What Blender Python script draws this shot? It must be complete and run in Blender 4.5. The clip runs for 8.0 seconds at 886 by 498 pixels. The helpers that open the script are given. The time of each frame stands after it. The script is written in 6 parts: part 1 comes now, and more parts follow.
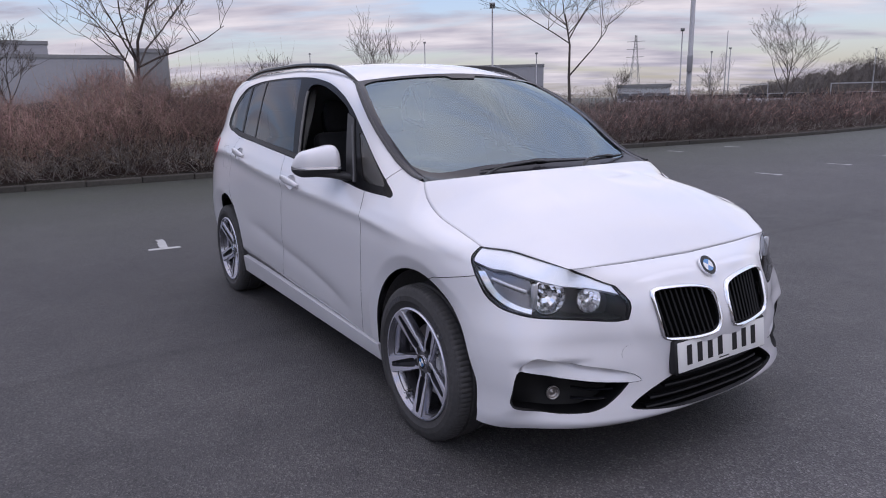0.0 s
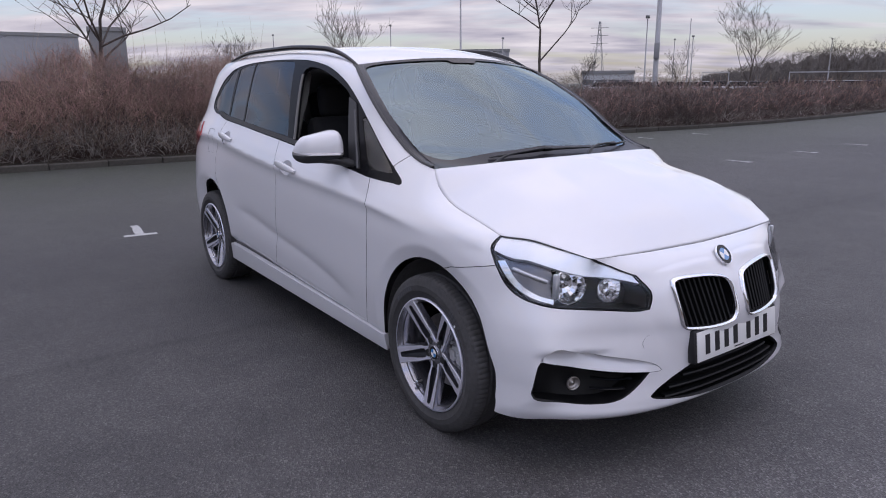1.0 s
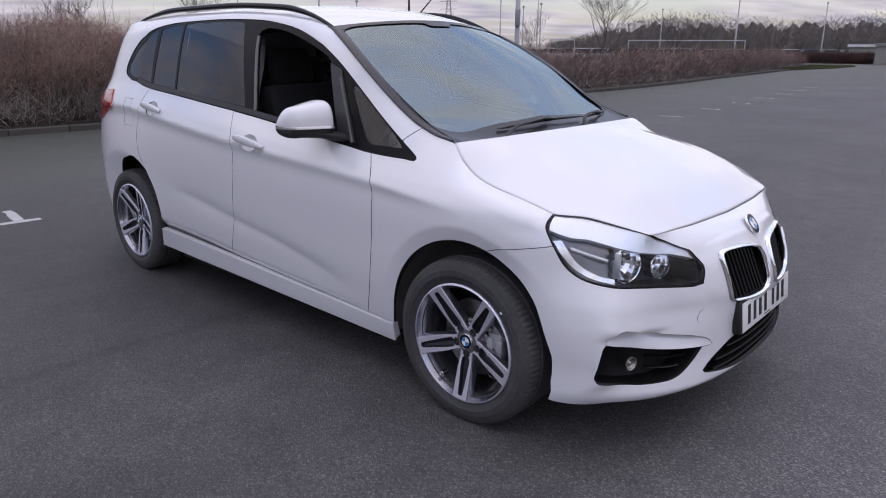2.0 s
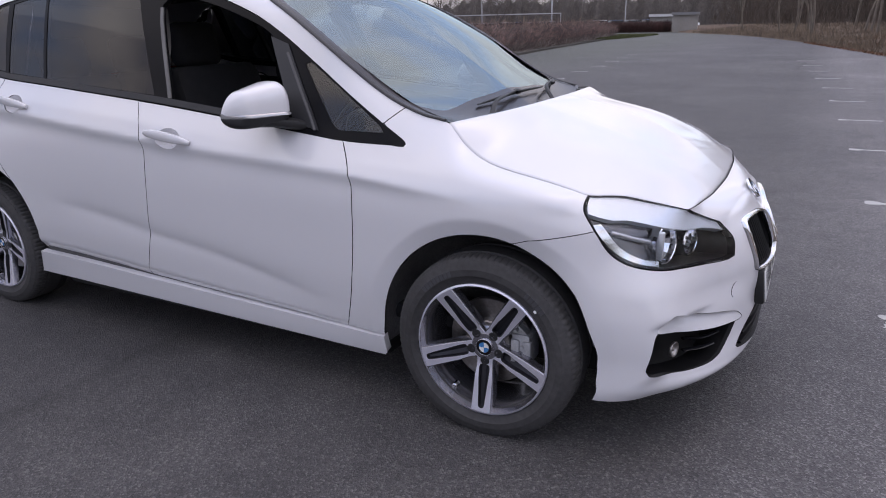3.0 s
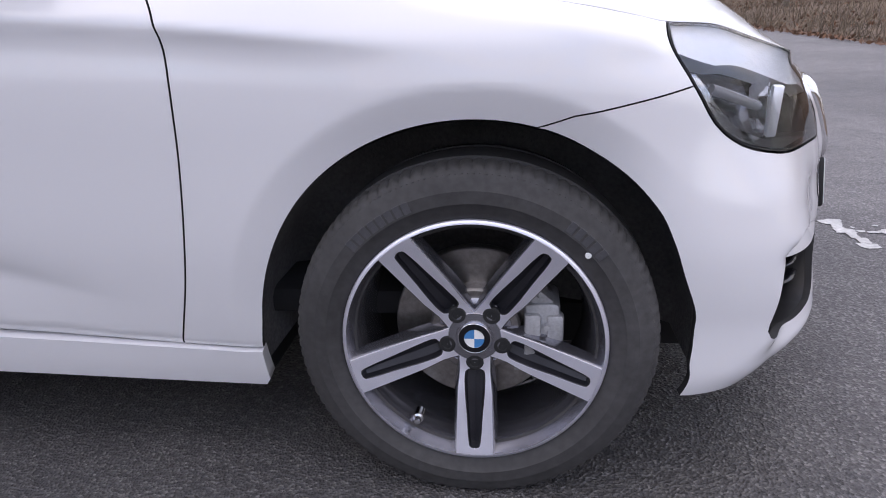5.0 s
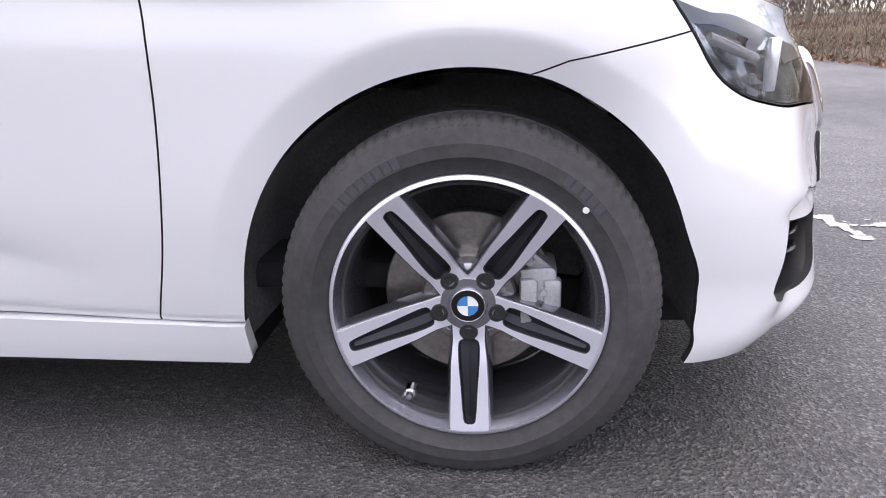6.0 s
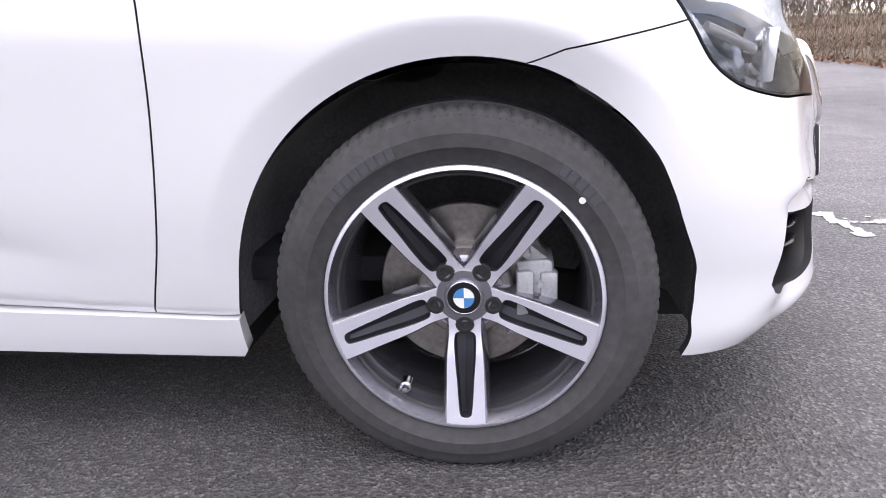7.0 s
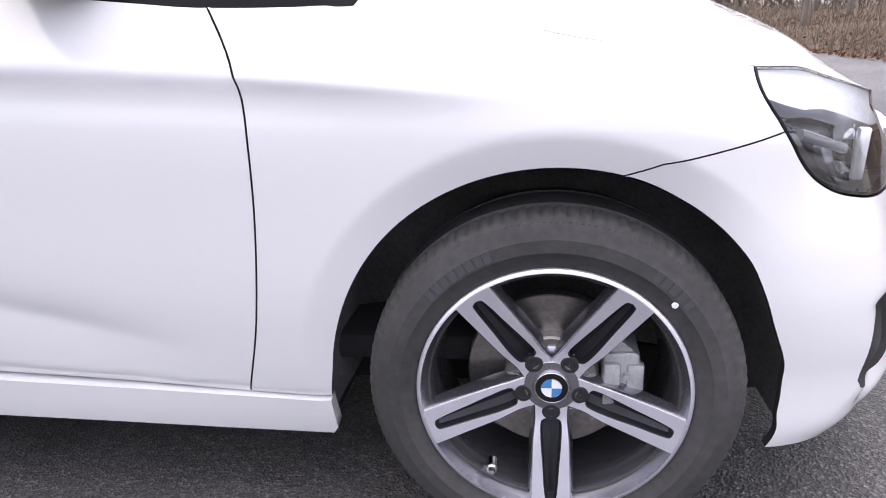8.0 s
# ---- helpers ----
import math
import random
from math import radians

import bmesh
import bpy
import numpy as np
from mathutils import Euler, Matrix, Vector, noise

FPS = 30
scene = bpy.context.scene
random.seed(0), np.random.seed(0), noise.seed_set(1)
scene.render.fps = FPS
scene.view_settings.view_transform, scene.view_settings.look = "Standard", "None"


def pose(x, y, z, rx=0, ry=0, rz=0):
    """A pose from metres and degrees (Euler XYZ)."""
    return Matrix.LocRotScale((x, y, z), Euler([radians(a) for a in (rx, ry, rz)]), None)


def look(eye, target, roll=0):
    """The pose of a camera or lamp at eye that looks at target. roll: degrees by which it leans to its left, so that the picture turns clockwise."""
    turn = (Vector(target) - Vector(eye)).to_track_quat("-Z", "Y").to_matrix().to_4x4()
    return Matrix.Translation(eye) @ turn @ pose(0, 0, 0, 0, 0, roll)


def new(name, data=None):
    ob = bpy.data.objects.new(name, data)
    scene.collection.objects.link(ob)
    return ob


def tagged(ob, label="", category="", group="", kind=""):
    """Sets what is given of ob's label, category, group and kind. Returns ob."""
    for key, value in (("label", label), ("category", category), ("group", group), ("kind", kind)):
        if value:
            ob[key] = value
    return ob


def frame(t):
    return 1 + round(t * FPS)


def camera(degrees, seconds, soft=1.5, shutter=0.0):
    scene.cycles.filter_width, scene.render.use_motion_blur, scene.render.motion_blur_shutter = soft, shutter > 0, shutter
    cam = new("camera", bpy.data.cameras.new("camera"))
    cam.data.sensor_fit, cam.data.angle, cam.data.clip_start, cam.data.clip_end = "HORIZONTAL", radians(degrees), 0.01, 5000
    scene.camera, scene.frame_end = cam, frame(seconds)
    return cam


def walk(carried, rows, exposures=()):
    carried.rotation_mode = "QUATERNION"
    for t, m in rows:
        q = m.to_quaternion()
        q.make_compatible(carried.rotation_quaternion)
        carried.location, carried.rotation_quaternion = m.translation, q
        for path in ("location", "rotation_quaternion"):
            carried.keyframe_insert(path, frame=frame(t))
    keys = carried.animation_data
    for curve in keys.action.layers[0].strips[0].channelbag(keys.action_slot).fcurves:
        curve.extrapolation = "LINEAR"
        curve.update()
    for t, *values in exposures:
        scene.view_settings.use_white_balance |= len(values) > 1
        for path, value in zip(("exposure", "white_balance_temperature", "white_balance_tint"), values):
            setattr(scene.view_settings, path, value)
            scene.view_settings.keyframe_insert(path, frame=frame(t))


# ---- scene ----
from mathutils import geometry

cam = camera(66.0, 8.0, 1.0)
EXPOSURES = [(0, 0.02, 6500, 10), (1.2, 0.02, 6500, 10), (2.5, 0.16, 6680, 9), (3.5, 0.21, 6730, 9), (4.0, 0.25, 6740, 8.5), (4.5, 0.36, 6750, 8), (5.2, 0.86, 6900, 7), (6.3, 1.43, 7250, 6), (7.5, 1.56, 7300, 6), (8.0, 1.36, 7200, 6)]
PATH = [
    (0, (2.284, -2.207, 1.375), (0.640, -1.149, 0.948), -1.03),
    (0.5, (2.253, -2.242, 1.377), (0.622, -1.170, 0.944), -1.07),
    (1, (2.128, -2.337, 1.381), (0.551, -1.200, 0.910), -0.34),
    (1.2, (2.030, -2.384, 1.360), (0.487, -1.208, 0.870), 0.22),
    (2.3, (1.337, -2.755, 1.387), (0.157, -1.243, 0.820), -0.04),
    (2.5, (1.216, -2.770, 1.353), (0.096, -1.213, 0.789), -0.28),
    (3, (0.868, -2.730, 1.344), (-0.036, -1.058, 0.721), -1.35),
    (3.5, (0.525, -2.623, 1.316), (-0.125, -0.846, 0.668), -2.23),
    (4, (0.298, -2.404, 1.273), (-0.156, -0.608, 0.519), -3.09),
    (4.5, (0.148, -2.110, 1.170), (-0.180, -0.321, 0.337), -2.69),
    (4.7, (0.110, -2.020, 1.084), (-0.177, -0.215, 0.271), -2.66),
    (5, (0.083, -1.944, 0.901), (-0.147, -0.085, 0.200), -1.70),
    (5.2, (0.077, -1.930, 0.806), (-0.132, -0.046, 0.167), -1.93),
    (6.3, (0.072, -1.932, 0.766), (-0.122, -0.039, 0.149), -2.02),
    (6.5, (0.081, -1.932, 0.757), (-0.120, -0.039, 0.145), -2.09),
    (7, (0.080, -1.929, 0.756), (-0.118, -0.036, 0.140), -2.14),
    (7.5, (0.075, -1.923, 0.765), (-0.133, -0.032, 0.148), -2.64),
    (7.8, (0.031, -1.914, 0.861), (-0.210, -0.036, 0.218), -3.30),
    (8, (-0.027, -1.918, 0.943), (-0.299, -0.045, 0.296), -2.43),
]
walk(cam, [(t, look(eye, target, roll)) for t, eye, target, roll in PATH], EXPOSURES)

# ==== light
scene.world = bpy.data.worlds.new("sky")
scene.world.use_nodes = True


def build_sky():
    """Broken cloud over blue: a clear sky with streaky cloud, thicker low down."""
    nt = scene.world.node_tree
    n, l = nt.nodes, nt.links
    bg = n["Background"]
    sky = n.new("ShaderNodeTexSky")
    sky.sky_type, sky.sun_disc = "NISHITA", False
    sky.sun_elevation, sky.sun_rotation = radians(SUN_UP), radians(SUN_ROUND)
    sky.air_density, sky.dust_density = 1.2, 1.5
    dim = n.new("ShaderNodeMix")
    dim.data_type, dim.blend_type = "RGBA", "MULTIPLY"
    dim.inputs[0].default_value = 1.0
    dim.inputs[7].default_value = (0.180, 0.174, 0.206, 1)
    l.new(sky.outputs[0], dim.inputs[6])
    co = n.new("ShaderNodeTexCoord")
    sep = n.new("ShaderNodeSeparateXYZ")
    l.new(co.outputs["Generated"], sep.inputs[0])
    lift = n.new("ShaderNodeMath")
    lift.operation = "ADD"
    lift.inputs[1].default_value = 0.14
    l.new(sep.outputs[2], lift.inputs[0])
    com = n.new("ShaderNodeCombineXYZ")
    for k in (0, 1):
        div = n.new("ShaderNodeMath")
        div.operation = "DIVIDE"
        l.new(sep.outputs[k], div.inputs[0])
        l.new(lift.outputs[0], div.inputs[1])
        l.new(div.outputs[0], com.inputs[k])
    turn = n.new("ShaderNodeMapping")
    turn.vector_type = "TEXTURE"
    turn.inputs["Rotation"].default_value = (0, 0, radians(50))
    turn.inputs["Scale"].default_value = (1.45, 0.7, 1)
    l.new(com.outputs[0], turn.inputs[0])
    cloud = n.new("ShaderNodeTexNoise")
    cloud.inputs["Scale"].default_value, cloud.inputs["Detail"].default_value, cloud.inputs["Roughness"].default_value = 1.1, 7, 0.55
    cloud.inputs["Distortion"].default_value = 0.35
    l.new(turn.outputs[0], cloud.inputs[0])
    cover = n.new("ShaderNodeValToRGB")
    cover.color_ramp.elements[0].position, cover.color_ramp.elements[1].position = 0.38, 0.56
    l.new(cloud.outputs[0], cover.inputs[0])
    shade = n.new("ShaderNodeTexNoise")
    shade.inputs["Scale"].default_value, shade.inputs["Detail"].default_value = 2.1, 5
    l.new(turn.outputs[0], shade.inputs[0])
    tone = n.new("ShaderNodeValToRGB")
    tone.color_ramp.elements[0].position, tone.color_ramp.elements[0].color = 0.33, CLOUD_DARK
    tone.color_ramp.elements[1].position, tone.color_ramp.elements[1].color = 0.68, CLOUD_LIGHT
    l.new(shade.outputs[0], tone.inputs[0])
    mix = n.new("ShaderNodeMix")
    mix.data_type = "RGBA"
    l.new(cover.outputs[0], mix.inputs[0])
    l.new(dim.outputs[2], mix.inputs[6])
    l.new(tone.outputs[0], mix.inputs[7])
    # an overcast sky is brighter overhead than at the skyline
    high = n.new("ShaderNodeMapRange")
    high.inputs["From Min"].default_value, high.inputs["From Max"].default_value = 0.0, 1.0
    high.inputs["To Min"].default_value, high.inputs["To Max"].default_value = 0.78 * SKY_STRENGTH, 1.54 * SKY_STRENGTH
    l.new(sep.outputs[2], high.inputs[0])
    l.new(mix.outputs[2], bg.inputs[0])
    l.new(high.outputs[0], bg.inputs[1])


SUN_UP, SUN_ROUND, SKY_STRENGTH = 69, 59, 0.98
CLOUD_DARK, CLOUD_LIGHT = (0.51, 0.485, 0.61, 1), (0.99, 0.92, 1.0, 1)
build_sky()
sun = new("sun", bpy.data.lights.new("sun", "SUN"))
sun.data.energy, sun.data.angle, sun.data.color = 0.85, radians(170), (1.0, 0.97, 0.96)
sun.matrix_basis = look((1.2, 2.0, 6.0), (0, 0, 0))
scene.view_settings.exposure = 0.0


# ==== materials
def material(name, colour, rough=0.5, metal=0.0, **more):
    m = bpy.data.materials.new(name)
    m.use_nodes = True
    p = m.node_tree.nodes["Principled BSDF"]
    p.inputs["Base Color"].default_value = (*colour, 1)
    p.inputs["Roughness"].default_value, p.inputs["Metallic"].default_value = rough, metal
    for key, value in more.items():
        p.inputs[key.replace("_", " ")].default_value = value
    return m


def vary(m, scales=((3.0, 0.15), (60.0, 0.15)), rough=0.0, bump=0.0, bump_scale=200.0, detail=4, island=0.0, objects=0.0):
    """Gives a material mottling at the given scales (per metre), and fine relief."""
    nt = m.node_tree
    n, l, p = nt.nodes, nt.links, nt.nodes["Principled BSDF"]
    co = n.new("ShaderNodeTexCoord")
    last = p.inputs["Base Color"].default_value[:]
    source = None
    extra = []
    if island:
        extra.append((n.new("ShaderNodeNewGeometry").outputs["Random Per Island"], island))
    if objects:
        extra.append((n.new("ShaderNodeObjectInfo").outputs["Random"], objects))
    for scale, much in scales:
        t = n.new("ShaderNodeTexNoise")
        t.inputs["Scale"].default_value, t.inputs["Detail"].default_value = scale, detail
        l.new(co.outputs["Object"], t.inputs[0])
        extra.append((t.outputs[0], much))
    for out, much in extra:
        r = n.new("ShaderNodeMapRange")
        r.inputs["From Min"].default_value, r.inputs["From Max"].default_value = (0.25, 0.75) if out.name != "Random" and "Random" not in out.name else (0, 1)
        r.inputs["To Min"].default_value, r.inputs["To Max"].default_value = 1 - much, 1 + much
        l.new(out, r.inputs[0])
        mx = n.new("ShaderNodeMix")
        mx.data_type, mx.blend_type = "RGBA", "MULTIPLY"
        mx.inputs[0].default_value = 1
        if source is None:
            mx.inputs[6].default_value = last
        else:
            l.new(source, mx.inputs[6])
        l.new(r.outputs[0], mx.inputs[7])
        source = mx.outputs[2]
    if source is not None:
        l.new(source, p.inputs["Base Color"])
    if bump:
        t = n.new("ShaderNodeTexNoise")
        t.inputs["Scale"].default_value, t.inputs["Detail"].default_value = bump_scale, 3
        l.new(co.outputs["Object"], t.inputs[0])
        b = n.new("ShaderNodeBump")
        b.inputs["Strength"].default_value, b.inputs["Distance"].default_value = bump, 1.0 / bump_scale
        l.new(t.outputs[0], b.inputs["Height"])
        l.new(b.outputs[0], p.inputs["Normal"])
    return m


def clear(name, tint, gloss=0.0, ior=1.5, coat=(1, 1, 1)):
    """A thin pane: tinted see-through, with the sky's reflection by Fresnel."""
    m = bpy.data.materials.new(name)
    m.use_nodes = True
    n, l = m.node_tree.nodes, m.node_tree.links
    n.remove(n["Principled BSDF"])
    through_it, shine, mix, fres = n.new("ShaderNodeBsdfTransparent"), n.new("ShaderNodeBsdfGlossy"), n.new("ShaderNodeMixShader"), n.new("ShaderNodeFresnel")
    through_it.inputs[0].default_value = (*tint, 1)
    shine.inputs["Roughness"].default_value = gloss
    shine.inputs["Color"].default_value = (*coat, 1)
    fres.inputs[0].default_value = ior
    l.new(fres.outputs[0], mix.inputs[0])
    l.new(through_it.outputs[0], mix.inputs[1])
    l.new(shine.outputs[0], mix.inputs[2])
    l.new(mix.outputs[0], n["Material Output"].inputs[0])
    return m


PAINT = vary(material("white_paint", (0.70, 0.695, 0.713), 0.35, 0.0, Coat_Weight=1.0, Coat_Roughness=0.04, Coat_IOR=1.6), ((1.5, 0.015), (900.0, 0.02)), bump=0.01, bump_scale=900)
BLACK_GLOSS = material("black_gloss", (0.010, 0.010, 0.012), 0.18, Specular_IOR_Level=0.35)
BLACK_MATT = vary(material("black_plastic", (0.012, 0.012, 0.013), 0.5), ((8, 0.2), (300, 0.15)), bump=0.15, bump_scale=700)
LINER = vary(material("liner", (0.10, 0.097, 0.097), 0.85), ((8, 0.3), (120, 0.3)), bump=0.3, bump_scale=150)
CHROME = material("chrome", (0.82, 0.82, 0.84), 0.07, 1.0)
DARK_TRIM = vary(material("dark_trim", (0.020, 0.020, 0.022), 0.5), ((8, 0.15), (300, 0.12)), bump=0.1, bump_scale=700)
SATIN = vary(material("polished_alloy", (0.83, 0.825, 0.915), 0.40, 0.78), ((6, 0.06), (500, 0.05)))
ALLOY = vary(material("grey_alloy", (0.32, 0.32, 0.355), 0.20, 0.9, Coat_Weight=0.4), ((6, 0.1), (500, 0.08)))
RUBBER = vary(material("rubber", (0.046, 0.0445, 0.045), 0.75), ((5, 0.3), (70, 0.25)), bump=0.12, bump_scale=420)
STEEL = vary(material("brake_steel", (0.32, 0.30, 0.285), 0.32, 0.9), ((10, 0.25), (120, 0.2)))
CAST = vary(material("cast_grey", (0.42, 0.42, 0.43), 0.5, 0.5), ((20, 0.2), (200, 0.15)), bump=0.2, bump_scale=300)
INTAKE = vary(material("intake_black", (0.006, 0.006, 0.0065), 0.45, Specular_IOR_Level=0.25), ((10, 0.2), (200, 0.15)))
GROOVE_DARK = vary(material("groove_dark", (0.035, 0.035, 0.042), 0.35, 0.5), ((10, 0.15), (300, 0.1)))
# near-black: shade painted into the panel gaps; also underbody and wheel bolts
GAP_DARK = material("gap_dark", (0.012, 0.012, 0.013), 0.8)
FRAME_BLACK = vary(material("frame_black", (0.009, 0.009, 0.010), 0.22, Specular_IOR_Level=0.09), ((6, 0.15), (200, 0.1)))
CLEAR = clear("clear_lens", (0.93, 0.94, 0.95), 0.02, 1.4)
SCREEN = clear("windscreen_glass", (0.50, 0.64, 0.68), 0.0, 2.75, (0.80, 0.95, 1.0))
TINTED = clear("privacy_glass", (0.15, 0.165, 0.20), 0.0, 1.5)
SIDE_GLASS = clear("side_glass", (0.58, 0.60, 0.58), 0.0, 1.45)
QUARTER_GLASS = clear("quarter_glass", (0.72, 0.75, 0.72), 0.10, 1.7, (0.98, 0.95, 0.90))
REFLECTOR = vary(material("lamp_silver", (0.86, 0.86, 0.88), 0.10, 1.0), ((40, 0.08), (160, 0.08)), bump=0.03, bump_scale=90)
LAMP_DARK = material("lamp_black", (0.05, 0.05, 0.054), 0.28, 0.4)
RED_LENS = material("red_lens", (0.30, 0.010, 0.018), 0.12, Coat_Weight=1.0)
AMBER = material("pale_indicator", (0.45, 0.44, 0.44), 0.15, 0.5, Coat_Weight=1.0)
WHITE_MARK = material("white_plastic", (0.78, 0.78, 0.77), 0.35)
BLUE = material("blue_enamel", (0.05, 0.21, 0.48), 0.2, Coat_Weight=1.0)
CLOTH = vary(material("dark_cloth", (0.016, 0.016, 0.018), 0.9), ((20, 0.2), (600, 0.2)), bump=0.3, bump_scale=900)
TRIM_GREY = vary(material("grey_trim", (0.15, 0.145, 0.14), 0.7), ((10, 0.1), (300, 0.1)))
MIRROR_GLASS = material("mirror_glass", (0.9, 0.9, 0.9), 0.01, 1.0)


# ==== building helpers
def part(name, bm, mats, parent=None, label="", m=None, smooth=True):
    """Links a bmesh, or a mesh, as one object, under parent if one is given."""
    if isinstance(bm, bpy.types.Mesh):
        me = bm
    else:
        me = bpy.data.meshes.new(name)
        bmesh.ops.recalc_face_normals(bm, faces=bm.faces)
        bm.to_mesh(me)
        bm.free()
        if smooth:
            me.set_sharp_from_angle(angle=radians(38))
    if not me.materials:
        for k in mats if isinstance(mats, (list, tuple)) else [mats]:
            me.materials.append(k)
    ob = new(name, me)
    if parent:
        ob.parent = parent
    if m is not None:
        ob.matrix_basis = m
    return tagged(ob, label)


def mesh_of(name, verts, faces, mats=None, smooth=True):
    me = bpy.data.meshes.new(name)
    me.from_pydata([tuple(v) for v in verts], [], [tuple(f) for f in faces])
    if smooth:
        me.polygons.foreach_set("use_smooth", [True] * len(me.polygons))
    for k in (mats if isinstance(mats, (list, tuple)) else [mats] if mats else []):
        me.materials.append(k)
    return me


def box(bm, x0, x1, y0, y1, z0, z1, bevel=0.0, segments=2, m=None):
    made = bmesh.ops.create_cube(bm, size=1)["verts"]
    bmesh.ops.transform(bm, matrix=Matrix.Translation(((x0 + x1) / 2, (y0 + y1) / 2, (z0 + z1) / 2)) @ Matrix.Diagonal((x1 - x0, y1 - y0, z1 - z0, 1)), verts=made)
    if bevel:
        edges = list({e for v in made for e in v.link_edges})
        made = bmesh.ops.bevel(bm, geom=edges, offset=bevel, segments=segments, affect="EDGES", profile=0.5)["verts"]
    if m is not None:
        bmesh.ops.transform(bm, matrix=m, verts=made)
    return bm


def lathe(profile, segments=96, wob=None):
    """Turns (radius, y) pairs round the y axis. Returns verts and faces."""
    k = len(profile)
    ang = np.arange(segments) * 2 * np.pi / segments
    r = np.array([p[0] for p in profile])[None] * np.ones((segments, 1))
    y = np.array([p[1] for p in profile])[None] * np.ones((segments, 1))
    if wob:
        r, y = wob(r, y, ang)
    v = np.stack([r * np.cos(ang)[:, None], y, r * np.sin(ang)[:, None]], -1).reshape(-1, 3)
    f = [(i * k + j, i * k + j + 1, (i + 1) % segments * k + j + 1, (i + 1) % segments * k + j) for i in range(segments) for j in range(k - 1)]
    return v, f


def sweep(path, section, closed_ends=True):
    """Carries a flat section (pairs across, up) along a path of points; up is world z as near as can be. Returns a bmesh."""
    bm = bmesh.new()
    path = [Vector(p) for p in path]
    rings = []
    for i, p in enumerate(path):
        d = (path[min(i + 1, len(path) - 1)] - path[max(i - 1, 0)]).normalized()
        side = d.cross(Vector((0, 0, 1)))
        side = side.normalized() if side.length > 1e-4 else Vector((1, 0, 0))
        up = side.cross(d)
        sec = section(i / (len(path) - 1)) if callable(section) else section
        rings.append([bm.verts.new(p + side * s + up * u) for s, u in sec])
    for a, b in zip(rings, rings[1:]):
        for j in range(len(a)):
            bm.faces.new((a[j], a[(j + 1) % len(a)], b[(j + 1) % len(a)], b[j]))
    if closed_ends:
        bm.faces.new(rings[0])
        bm.faces.new(rings[-1][::-1])
    return bm


def ring(n, rx, rz=None, power=1.0):
    """A rounded section of n points; power under 1 makes it boxier."""
    out = []
    for i in range(n):
        c, s = math.cos(2 * math.pi * i / n), math.sin(2 * math.pi * i / n)
        out.append((rx * math.copysign(abs(c) ** power, c), (rz or rx) * math.copysign(abs(s) ** power, s)))
    return out


def spline(pts, step=0.02, closed=False):
    """A Catmull-Rom line through flat points."""
    p = [np.array(q, float) for q in pts]
    out = []
    n = len(p)
    for i in range(n if closed else n - 1):
        a, b, c, d = (p[(i - 1) % n] if closed or i else 2 * p[0] - p[1]), p[i], p[(i + 1) % n], (p[(i + 2) % n] if closed or i + 2 < n else 2 * p[-1] - p[-2])
        k = max(1, int(np.linalg.norm(c - b) / step))
        for t in np.arange(k) / k:
            out.append(0.5 * (2 * b + (c - a) * t + (2 * a - 5 * b + 4 * c - d) * t * t + (3 * b - a - 3 * c + d) * t ** 3))
    if not closed:
        out.append(p[-1])
    return [tuple(q) for q in out]


def dense(pts, step=0.02):
    """The same closed outline with points at every step."""
    out = []
    for a, b in zip(pts, pts[1:] + pts[:1]):
        a, b = np.array(a, float), np.array(b, float)
        k = max(1, int(np.ceil(np.linalg.norm(b - a) / step)))
        out += [tuple(a + (b - a) * i / k) for i in range(k)]
    return out


def inside(poly, q):
    x, y = q[:, 0], q[:, 1]
    p = np.array(poly)
    hit = np.zeros(len(q), bool)
    for (x0, y0), (x1, y1) in zip(p, np.roll(p, -1, 0)):
        if y0 != y1:
            hit ^= ((y0 > y) != (y1 > y)) & (x < (x1 - x0) * (y - y0) / (y1 - y0) + x0)
    return hit


def shrink(poly, d):
    p = np.array(poly)
    area = np.sum(p[:, 0] * np.roll(p[:, 1], -1) - np.roll(p[:, 0], -1) * p[:, 1])
    t = np.roll(p, -1, 0) - np.roll(p, 1, 0)
    t = t / np.maximum(np.linalg.norm(t, axis=1, keepdims=True), 1e-9)
    nrm = np.stack([-t[:, 1], t[:, 0]], 1) * np.sign(area)
    return [tuple(q) for q in p + nrm * d]


